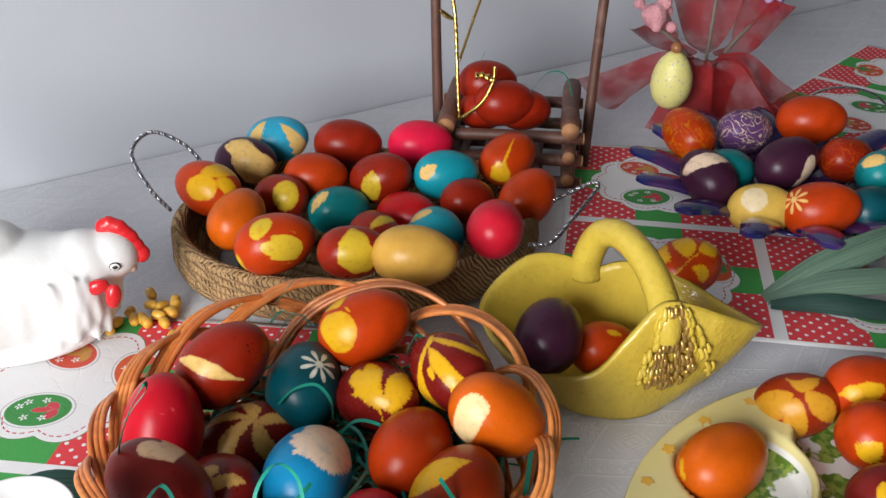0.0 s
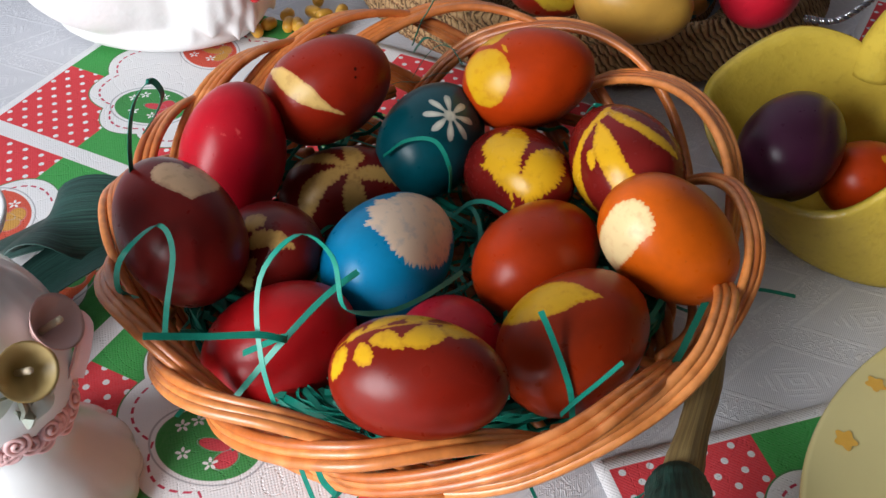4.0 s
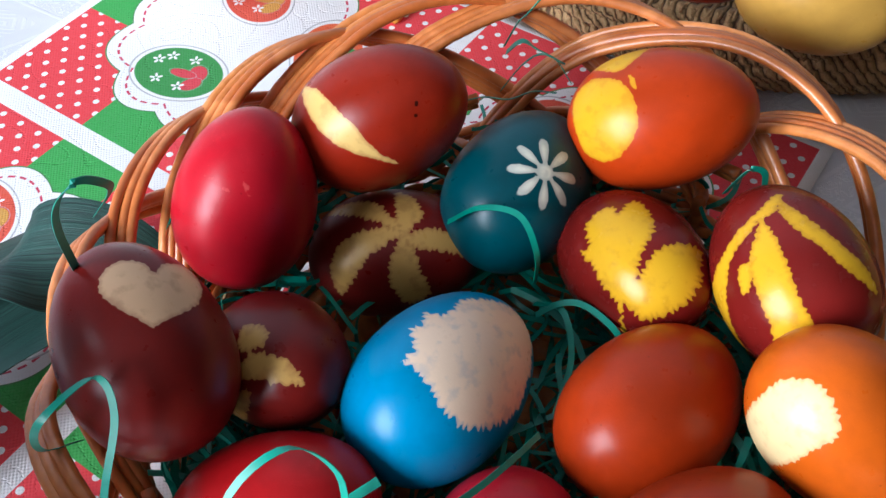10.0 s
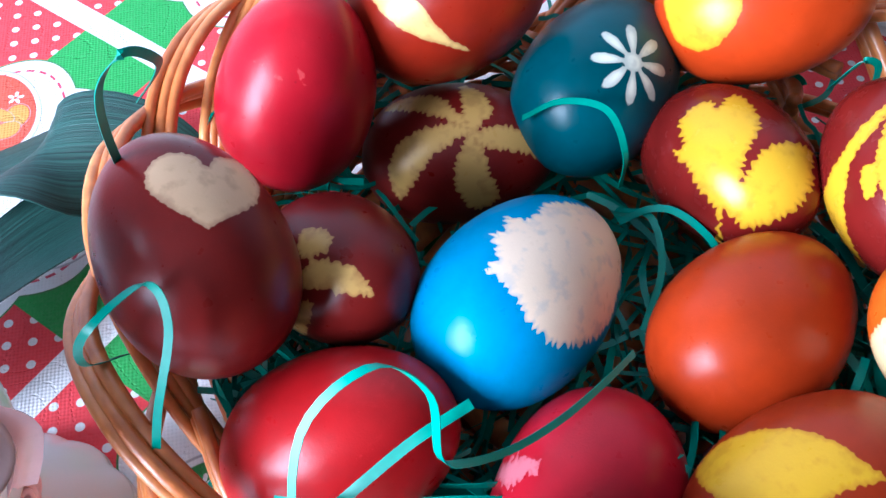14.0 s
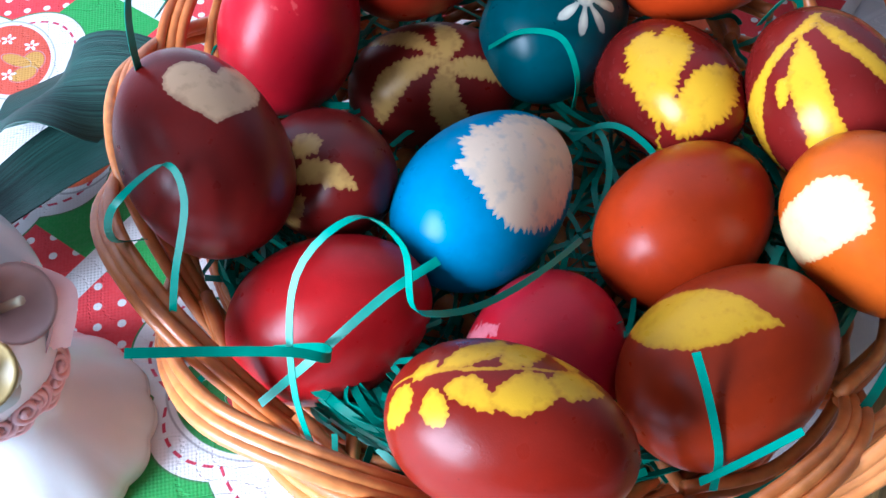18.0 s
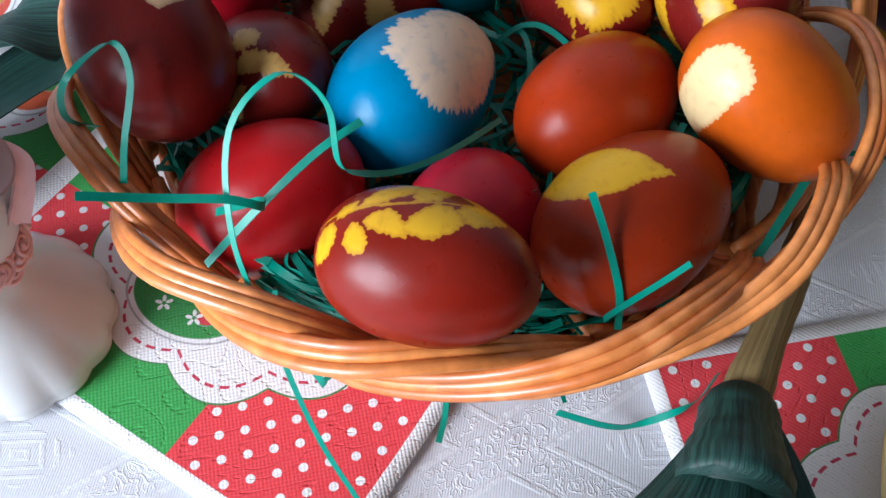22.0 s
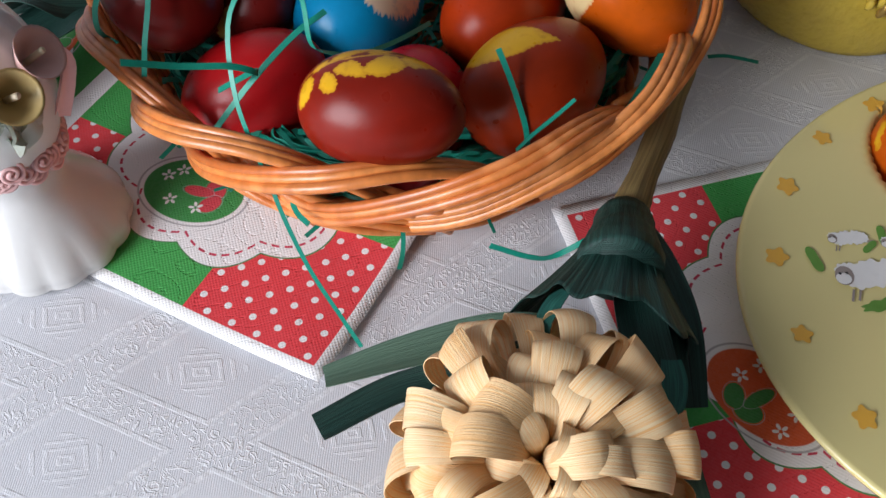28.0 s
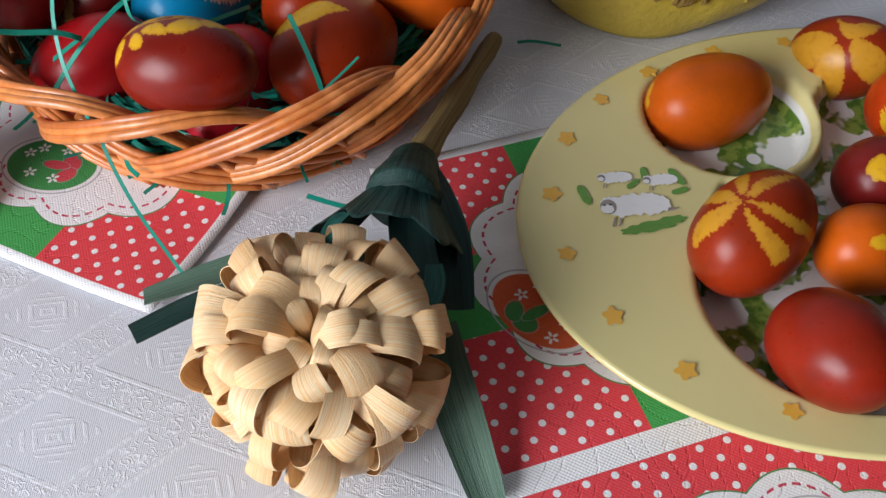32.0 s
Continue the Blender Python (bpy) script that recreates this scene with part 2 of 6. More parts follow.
def m_cloth():
    """White damask: bands of a slanting lattice with small knots between, woven in the cloth."""
    n = Nodes("damask")
    x, y, _ = n.xyz(n.co())
    sway = n.mul(n.sub(n.noise(14, 2), 0.5), 0.004)
    p, q = [n.add(n.add(n.add(n.mul(x, a), n.mul(y, b)), c), sway) for a, b, c in ((1.0506, -0.5874, 0.0447), (-0.0485, -1.366, 0.0084))]

    def tri(v, period):
        return n.f("PINGPONG", v, period / 2)
    band_p, band_q = tri(p, 0.064), tri(q, 0.064)
    near = n.lo(band_p, band_q)
    band = n.sub(n.step(near, 0.0102, 0.0112, 1, 0), n.step(near, 0.0080, 0.0088, 1, 0))
    inner = n.step(near, 0.0070, 0.0076, 1, 0)
    scroll = n.step(n.f("ABSOLUTE", n.sub(n.noise(190, 1, warp=1.6), 0.5)), 0.02, 0.06, 1, 0)
    knot = n.step(n.f("ABSOLUTE", n.sub(n.f("MODULO", n.mul(n.add(n.sub(0.032, band_p), n.sub(0.032, band_q)), 1.0), 0.006), 0.003)), 0.0008, 0.0014, 1, 0)
    motif = n.mul(n.step(n.hi(n.sub(0.032, band_p), n.sub(0.032, band_q)), 0.0115, 0.0125, 1, 0), knot)
    relief = n.hi(n.hi(n.mul(band, 0.7), n.mul(inner, scroll)), n.mul(motif, 0.5))
    weave = n.f("SINE", n.add(n.mul(n.add(n.mul(x, 0.95), n.mul(y, 0.31)), 7800), n.mul(n.noise(60, 2), 5.0)))
    crease = n.noise(9, 3, warp=0.6)
    n.bump(n.add(n.add(n.mul(n.mul(relief, n.step(n.noise(320, 3), 0.30, 0.62, 0.15, 1.0)), 0.36), n.mul(n.add(n.mul(weave, 0.45), n.noise(1500, 2)), 0.085)), n.mul(crease, 5.0)), 0.55, 0.0011)
    tone = n.mix(relief, (0.66, 0.67, 0.71), (0.76, 0.77, 0.80))
    return n.done(n.mix(n.mul(n.noise(5, 4), 0.25), tone, (0.60, 0.61, 0.65)), n.step(relief, 0, 1, 0.62, 0.42), Specular_IOR_Level=0.4)


def m_napkin(blocks=True):
    """A printed paper napkin: four alike fields, each white-edged, dotted red with green blocks and a scalloped white middle."""
    n = Nodes("printed_napkin")
    X, Y, _ = n.xyz(n.co())
    S = 0.165
    x, y = n.f("PINGPONG", X, 100.0), n.f("PINGPONG", Y, 100.0)
    x, y = n.f("MODULO", x, S), n.f("MODULO", y, S)
    cx, cy = n.sub(x, S / 2), n.sub(y, S / 2)
    edge = n.sub(S / 2, n.hi(n.f("ABSOLUTE", cx), n.f("ABSOLUTE", cy)))
    white = (0.82, 0.82, 0.83)
    red, green = (0.74, 0.038, 0.05), (0.035, 0.34, 0.06)
    u, v = n.mul(n.add(x, y), 0.7071), n.mul(n.sub(x, n.sub(y, 1.0)), 0.7071)
    du, dv = n.sub(n.f("MODULO", u, 0.0078), 0.0039), n.sub(n.f("MODULO", v, 0.0078), 0.0039)
    dot = n.step(n.f("SQRT", n.add(n.mul(du, du), n.mul(dv, dv))), 0.0013, 0.00155, 1, 0)
    col = n.mix(dot, red, white)
    block = n.step(n.lo(n.f("ABSOLUTE", cx), n.f("ABSOLUTE", cy)), 0.0196, 0.0199, 1, 0)
    if not blocks:
        block = n.mul(block, n.step(X, 0.1640, 0.1645, 1, 0))
    col = n.mix(block, col, green)
    r = n.f("SQRT", n.add(n.mul(cx, cx), n.mul(cy, cy)))
    a = n.f("ARCTAN2", cy, cx)
    lobe = n.f("ABSOLUTE", n.f("SINE", n.mul(a, 5.0)))
    reach = n.add(0.0545, n.mul(lobe, 0.0065))
    inside = n.sub(reach, r)
    col = n.mix(n.step(inside, -0.0007, -0.0004), col, (0.05, 0.22, 0.06))
    col = n.mix(n.step(inside, 0.0, 0.0003), col, white)
    dash = n.mul(n.step(n.f("ABSOLUTE", n.sub(inside, 0.0055)), 0.0004, 0.0007, 1, 0), n.step(n.f("SINE", n.mul(a, 70.0)), -0.45, -0.25))
    col = n.mix(dash, col, (0.55, 0.03, 0.08))

    def disc(px, py, rx, ry, colour, base, turn=0.0):
        c, s = math.cos(turn), math.sin(turn)
        ax, ay = n.sub(x, px), n.sub(y, py)
        bx, by = n.add(n.mul(ax, c / rx), n.mul(ay, s / rx)), n.sub(n.mul(ay, c / ry), n.mul(ax, s / ry))
        d = n.f("SQRT", n.add(n.mul(bx, bx), n.mul(by, by)))
        ring = n.step(d, 1.10, 1.13, 1, 0)
        base = n.mix(n.mul(ring, n.step(d, 1.06, 1.09)), base, (0.42, 0.42, 0.44))
        return n.mix(n.step(d, 0.97, 1.0, 1, 0), base, colour)

    def bloom(px, py, base):
        ax, ay = n.sub(x, px), n.sub(y, py)
        d = n.f("SQRT", n.add(n.mul(ax, ax), n.mul(ay, ay)))
        w = n.f("ABSOLUTE", n.f("SINE", n.mul(n.f("ARCTAN2", ay, ax), 2.5)))
        petal = n.mul(n.step(n.sub(n.mul(w, 0.0032), d), 0.0, 0.0003), n.step(d, 0.0006, 0.0008))
        return n.mix(petal, base, white)
    for px, py, rx, ry, colour, bow, turn in ((0.052, 0.092, 0.016, 0.0215, (0.03, 0.26, 0.05), (0.62, 0.04, 0.06), 0.15), (0.098, 0.044, 0.022, 0.0155, (0.68, 0.10, 0.02), (0.04, 0.24, 0.05), 0.5),
                                        (0.112, 0.098, 0.015, 0.020, (0.66, 0.08, 0.04), (0.60, 0.30, 0.05), -0.5)):
        col = disc(px, py, rx, ry, colour, col, turn)
        col = disc(px + 0.004, py - 0.008, 0.0052, 0.0042, bow, col, 0.7)
        col = disc(px - 0.003, py - 0.010, 0.0050, 0.0036, bow, col, -0.5)
        col = disc(px + 0.0005, py - 0.002, 0.0026, 0.0062, bow, col, 0.2)
        for ox, oy in ((-0.008, 0.006), (0.007, 0.010), (0.002, 0.014), (-0.007, -0.006), (0.010, -0.001)):
            col = bloom(px + ox * rx / 0.016, py + oy * ry / 0.0215, col)
    col = n.mix(n.step(edge, 0.0048, 0.0051, 1, 0), col, white)
    fibre = n.noise(900, 3)
    emboss = n.mul(n.f("SINE", n.mul(X, 3900)), n.f("SINE", n.mul(Y, 3900)))
    swirl = n.step(n.f("ABSOLUTE", n.sub(n.f("MODULO", n.mul(n.noise(38, 0), 9.0), 1.0), 0.5)), 0.03, 0.10, 1, 0)
    n.bump(n.add(n.add(n.mul(emboss, n.step(edge, 0.0048, 0.006, 0.24, 0.14)), n.mul(n.mul(swirl, n.step(n.f("SINE", n.mul(n.add(X, Y), 2600)), -0.3, 0.3)), -0.8)), n.mul(fibre, 0.3)), 0.5, 0.0006)
    return n.done(n.mix(n.mul(fibre, 0.22), col, n.mix(0.35, col, white)), 0.85, Specular_IOR_Level=0.2)


EGG_MATS = {}


def m_egg(colour, mark=(0.80, 0.55, 0.05), mottle=0.17, rough=0.31, streaks=0.0, ragged=1.0):
    """Dyed eggshell; where the print field is above zero a leaf kept the dye off."""
    key = (colour, mark, mottle, rough, streaks, ragged)
    if key in EGG_MATS:
        return EGG_MATS[key]
    n = Nodes("dyed_eggshell")
    big, fine, speck = n.noise(38, 4, warp=0.4), n.noise(240, 5), n.noise(1100, 2)
    dye = n.shade(n.step(big, 0.30, 0.72), colour, 1 - mottle, 1 + mottle * 0.8)
    dye = n.mix(n.mul(n.step(fine, 0.42, 0.75), mottle * 0.8), dye, tuple(c * 0.45 for c in colour))
    dye = n.mix(n.step(speck, 0.70, 0.78, 0, 0.18), dye, tuple(min(1, c * 1.6 + 0.05) for c in colour))
    scuff = n.mul(n.step(n.noise(95, 6, n.scaled(n.co(), (1, 1, 0.3)), 0.65, 1.5), 0.60, 0.74), 0.30)
    dye = n.mix(scuff, dye, tuple(min(1, c * 1.35 + 0.01) for c in colour))
    pin = n.step(n.cells(150), 0.030, 0.055, 0.45, 0.0)
    dye = n.mix(pin, dye, tuple(c * 0.35 for c in colour))
    if streaks:
        line = n.step(n.f("ABSOLUTE", n.sub(n.noise(70, 2, warp=2.0), 0.5)), 0.012, 0.035, 1, 0)
        dye = n.mix(n.mul(line, streaks), dye, mark)
    field = n.add(n.attr("print"), n.add(n.mul(n.sub(n.noise(750, 2), 0.5), 1.7 * ragged), n.mul(n.sub(n.noise(260, 2), 0.5), 2.6 * ragged)))
    stain = n.mix(n.mul(n.step(n.noise(230, 5), 0.50, 0.70), 0.55), n.shade(big, mark, 0.82, 1.08), tuple(m * 0.55 + c * 0.35 for m, c in zip(mark, colour)))
    stain = n.mix(n.step(field, 0.05, 1.3, 0.70, 0.0), stain, tuple(m * 0.5 + c * 0.5 for m, c in zip(mark, colour)))
    inside = n.step(field, -0.12, 0.12)
    n.bump(n.add(n.mul(speck, 0.5), n.mul(n.noise(2200, 1), 0.5)), 0.07, 0.0005)
    whole = n.mix(n.step(n.attr("spot"), -0.05, 0.25), n.mix(inside, dye, stain), tuple(c * 0.12 for c in colour))
    EGG_MATS[key] = n.done(whole, n.add(rough, n.mul(n.sub(fine, 0.5), 0.20)), Specular_IOR_Level=0.25)
    return EGG_MATS[key]


def m_wicker(name, dark, light, rough=0.32):
    n = Nodes(name)
    along = n.noise(260, 4, n.scaled(n.co(), (1, 1, 0.35)))
    tone = n.mix(n.random(), dark, light)
    col = n.mix(n.step(along, 0.30, 0.7), n.mix(0.35, tone, tuple(c * 0.5 for c in dark)), tone)
    col = n.mix(n.step(n.noise(60, 4), 0.58, 0.78, 0, 0.40), col, tuple(c * 0.4 for c in dark))
    col = n.mix(n.step(n.noise(34, 3, warp=0.8), 0.52, 0.70, 0, 0.45), col, tuple(min(1.0, c * 1.25 + 0.05) for c in light))
    n.bump(along, 0.15, 0.0005)
    return n.done(col, rough, Specular_IOR_Level=0.75)


def m_glaze(name, colour, rough=0.18, blotch=0.12, bumpy=0.0, metal=0.0):
    n = Nodes(name)
    big, fine = n.noise(30, 4), n.noise(300, 3)
    if bumpy:
        n.bump(n.add(big, n.mul(fine, 0.3)), bumpy, 0.002)
    return n.done(n.mix(n.mul(n.step(fine, 0.5, 0.8), blotch), n.shade(big, colour, 1 - blotch, 1 + blotch), tuple(c * 0.6 for c in colour)),
                  n.add(rough, n.mul(n.sub(fine, 0.5), 0.1)), metal)


def m_husk(name, colour, deep, rough=0.55, ribs=26.0, sheer=0.0, **more):
    """Dry leaf with ribs that run along it."""
    n = Nodes(name)
    u, v, _ = n.xyz(n.co("UV"))
    rib = n.noise(1.0, 3, n.vec(n.mul(u, 1.6), n.mul(v, ribs), n.mul(n.random(), 40.0)))
    hair = n.noise(1.0, 2, n.vec(n.mul(u, 3.0), n.mul(v, ribs * 4), n.mul(n.random(), 40.0)))
    both = n.add(n.mul(rib, 0.65), n.mul(hair, 0.35))
    n.bump(both, 0.55, 0.0009)
    tone = n.mix(n.random(), colour, n.mix(0.5, colour, deep))
    colour = n.mix(n.step(both, 0.35, 0.62), deep, tone)
    n.done(colour, rough, Specular_IOR_Level=0.35, **more)
    if sheer:
        glow, both_ways = n.t.nodes.new("ShaderNodeBsdfTranslucent"), n.t.nodes.new("ShaderNodeMixShader")
        n.put(glow.inputs[0], colour)
        both_ways.inputs[0].default_value = sheer
        n.t.links.new(n.p.outputs[0], both_ways.inputs[1])
        n.t.links.new(glow.outputs[0], both_ways.inputs[2])
        n.t.links.new(both_ways.outputs[0], n.t.nodes["Material Output"].inputs[0])
    return n.m


def m_ribbon():
    n = Nodes("green_paper_ribbon")
    fine = n.noise(500, 2)
    return n.done(n.mix(n.random(), n.shade(fine, (0.0, 0.27, 0.19), 0.8, 1.15), n.shade(fine, (0.0, 0.20, 0.135), 0.8, 1.15)), 0.42)


# Unseen walls and ceiling get dark paint so that less light bounces back
ROOMWALL = m_paint("dark_bounce_cut_paint", (0.06, 0.05, 0.042))
WALL, CEIL = m_paint("grey_wall_paint", (0.54, 0.56, 0.61)), m_paint("dim_ceiling_paint", (0.24, 0.235, 0.22))
FLOOR, WOOD = m_paint("brown_floor", (0.12, 0.075, 0.045), 0.5), m_wicker("table_wood", (0.22, 0.12, 0.06), (0.32, 0.19, 0.10))
FRAME = m_paint("white_frame_paint", (0.8, 0.8, 0.8), 0.4)
CLOTH, NAPKIN, NAPKIN2, RIBBON = m_cloth(), m_napkin(), m_napkin(False), m_ribbon()
WICKER = m_wicker("varnished_willow", (0.52, 0.125, 0.022), (0.80, 0.285, 0.070), 0.36)
def m_straw():
    """Plaited straw: slanting stitches round each coil."""
    n = Nodes("plaited_straw")
    x, y, z = n.xyz(n.co())
    a = n.f("ARCTAN2", n.mul(y, 1.25), x)
    r = n.f("SQRT", n.add(n.mul(x, x), n.mul(n.mul(y, y), 1.56)))
    turn = n.add(n.mul(a, 105.0), n.add(n.mul(z, 650.0), n.add(n.mul(r, 500.0), n.mul(n.noise(90, 3), 5.0))))
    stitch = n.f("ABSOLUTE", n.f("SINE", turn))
    fibre = n.noise(700, 3)
    n.bump(n.add(stitch, n.mul(fibre, 0.5)), 0.9, 0.0025)
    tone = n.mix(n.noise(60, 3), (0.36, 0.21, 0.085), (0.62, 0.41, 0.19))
    # Shade in the grooves between stitches is put into the colour
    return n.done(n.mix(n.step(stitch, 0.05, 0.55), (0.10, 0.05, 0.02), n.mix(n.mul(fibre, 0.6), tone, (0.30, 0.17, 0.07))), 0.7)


STRAW = m_straw()
TWIG, CUT = m_wicker("dark_twig", (0.10, 0.035, 0.02), (0.16, 0.06, 0.035), 0.55), m_paint("cut_twig_end", (0.42, 0.20, 0.09))
YELLOW = m_glaze("yellow_ceramic", (0.56, 0.405, 0.055), 0.20, 0.26, 0.95)
GOLD = m_glaze("gold_paint", (0.52, 0.34, 0.10), 0.30, 0.5, 0.6, 0.7)
PORCELAIN = m_glaze("white_porcelain", (0.66, 0.66, 0.65), 0.22, 0.04, 0.05)
HENWHITE = m_glaze("white_hen_glaze", (0.82, 0.82, 0.81), 0.30, 0.03, 0.35)
COMB = m_glaze("red_enamel", (0.62, 0.02, 0.025), 0.2, 0.1, 0.3)
BLACK, BEAK = m_glaze("black_enamel", (0.02, 0.02, 0.02), 0.3), m_glaze("beige_enamel", (0.55, 0.42, 0.33), 0.4)


# ---- room ----
def structure(name, pieces, material, label):
    return tagged(part(name, mesh_of(name, *merged(*pieces), smooth=False), material), label, "structure", kind="structure")


A0, A1, B0, B1, Z0, Z1 = WIN_A, 3.4, -3.4, 0.896, -0.75, 1.85
w0, w1, h0, h1 = WIN_B - WIN_W / 2, WIN_B + WIN_W / 2, WIN_Z - WIN_H / 2, WIN_Z + WIN_H / 2
structure("wall_north", [box(A0 - 0.1, A1 + 0.1, B1, B1 + 0.1, Z0, Z1)], WALL, "plain grey painted wall behind the table")
# South and east walls are out of view, near-black to deepen the shadows
structure("wall_south", [box(A0 - 0.1, A1 + 0.1, B0 - 0.1, B0, Z0, Z1)], ROOMWALL, "unseen wall painted near-black to cut bounce light")
structure("wall_east", [box(A1, A1 + 0.1, B0, B1, Z0, Z1)], ROOMWALL, "unseen side wall painted near-black to cut bounce light")
structure("wall_west", [box(A0 - 0.1, A0, B0, w0, Z0, Z1), box(A0 - 0.1, A0, w1, B1, Z0, Z1), box(A0 - 0.1, A0, w0, w1, Z0, h0), box(A0 - 0.1, A0, w0, w1, h1, Z1)], WALL, "grey painted wall with a window opening")
structure("floor", [box(A0 - 0.1, A1 + 0.1, B0 - 0.1, B1 + 0.1, Z0 - 0.1, Z0)], FLOOR, "brown wooden floor")
structure("ceiling", [box(A0 - 0.1, A1 + 0.1, B0 - 0.1, B1 + 0.1, Z1, Z1 + 0.1)], CEIL, "unseen ceiling painted dark grey to cut bounce light")
win = tagged(new("window_1"), "white framed window that lets in daylight", "window", kind="structure")
for name, b in (("window_frame", (A0 - 0.08, A0 - 0.04, w0, w0 + 0.05, h0, h1)), ("window_frame", (A0 - 0.08, A0 - 0.04, w1 - 0.05, w1, h0, h1)), ("window_frame", (A0 - 0.08, A0 - 0.04, w0 + 0.05, w1 - 0.05, h0, h0 + 0.05)),
                ("window_frame", (A0 - 0.08, A0 - 0.04, w0 + 0.05, w1 - 0.05, h1 - 0.05, h1)), ("window_sill", (A0 - 0.09, A0 + 0.06, w0 - 0.04, w1 + 0.04, h0 - 0.03, h0))):
    part(name, mesh_of(name, *box(*b), smooth=False), FRAME, win)

# ---- table and cloth ----
table = thing("table", "wooden table under a white cloth", "table")
part("tabletop", mesh_of("tabletop", *box(-0.95, 1.35, -0.55, 0.875, -0.032, -0.003), smooth=False), WOOD, table)
for a, b in ((-0.88, -0.48), (1.28, -0.48), (-0.88, 0.78), (1.28, 0.78)):
    part("leg", mesh_of("leg", *box(a - 0.03, a + 0.03, b - 0.03, b + 0.03, Z0, -0.032), smooth=False), WOOD, table)


def cloth_mesh():
    na, nb = 150, 110
    va, fa = [], []
    for j in range(nb + 1):
        for i in range(na + 1):
            a, b = -0.97 + 2.34 * i / na, -0.57 + 1.464 * j / nb
            q = room(a, b)
            z = 0.0006 * noise.noise((q.x * 7, q.y * 7, 0)) + 0.0004 * noise.noise((q.x * 22, q.y * 15, 3)) - 0.0010
            va.append((q.x, q.y, z))
    for j in range(nb):
        for i in range(na):
            k = j * (na + 1) + i
            fa.append((k, k + 1, k + na + 2, k + na + 1))
    return mesh_of("tablecloth", va, fa)


tagged(part("tablecloth", cloth_mesh(), CLOTH), "white damask tablecloth with a woven lattice pattern", "tablecloth")


def napkin(label, corner, turn, lift=0.0004, size=0.33, seed=0, curl=(), paper=None):
    """A sheet from its corner; local x and y run along its sides. curl: (x, y, height, reach) lifts of a corner."""
    n = 66
    verts = []
    for k in (1, 0):
        for j in range(n + 1):
            for i in range(n + 1):
                x, y = size * i / n, size * j / n
                z = lift + 0.0006 * (1 + noise.noise((x * 14 + seed, y * 14, 1.5))) + k * 0.0004
                for cx, cy, h, reach in curl:
                    z += h * max(0.0, 1 - math.hypot(x - cx, y - cy) / reach) ** 2
                verts.append((x, y, z))
    o = (n + 1) ** 2
    faces = []
    for j in range(n):
        for i in range(n):
            k = j * (n + 1) + i
            faces += [(k, k + 1, k + n + 2, k + n + 1), (o + k + n + 1, o + k + n + 2, o + k + 1, o + k)]
    for i in range(n):
        for a, b in ((i, i + 1), (o - 1 - i, o - 2 - i), ((i + 1) * (n + 1), i * (n + 1)), (i * (n + 1) + n, (i + 1) * (n + 1) + n)):
            faces.append((b, a, o + a, o + b))
    ob = part("paper_napkin", mesh_of("paper_napkin", verts, faces), paper or NAPKIN)
    ob.matrix_world = pose(*corner, 0, 0, 0, turn)
    return tagged(ob, label, "napkin", "paper napkins")


napkin("red dotted paper napkin with a scalloped print under the wicker basket", (-0.030, 0.2285), 83.7, curl=((0.0, 0.0, 0.003, 0.05), (0.08, 0.0, 0.004, 0.04)))
napkin("red dotted paper napkin with a scalloped print under the yellow plate", (0.022, 0.333), -53.5, seed=7, paper=NAPKIN2)
napkin("red and green paper napkin under the blue petal dish", (0.402, 0.521), 80.8, seed=13)
napkin("white-edged red paper napkin near the wall", (0.5498, 1.2220), 227.9, seed=21)

# ---- eggs ----
def outline_field(x, y, corners, teeth):
    """Distance inside a soft closed outline, with leaf teeth along its edge."""
    ring = smooth_path([(a, b, 0) for a, b in corners], 5 * len(corners), closed=True)[:, :2]
    near, at, turns = np.full(x.shape, 1e9), np.zeros(x.shape), np.zeros(x.shape)
    run = 0.0
    for a, b in zip(ring, np.roll(ring, -1, 0)):
        e = b - a
        long = math.hypot(*e) + 1e-9
        u = np.clip(((x - a[0]) * e[0] + (y - a[1]) * e[1]) / long ** 2, 0, 1)
        d = np.hypot(x - a[0] - u * e[0], y - a[1] - u * e[1])
        hit = d < near
        near, at = np.where(hit, d, near), np.where(hit, run + u * long, at)
        run += long
        if a[1] != b[1]:
            turns += ((a[1] > y) != (b[1] > y)) & (x < (b[0] - a[0]) * (y - a[1]) / (b[1] - a[1]) + a[0])
    saw = np.abs((at + 0.5 * np.sin(at * 1.1)) / 2.1 % 1.0 * 2 - 1) * 2 - 1
    return np.where(turns % 2 == 1, near, -near) + teeth * saw


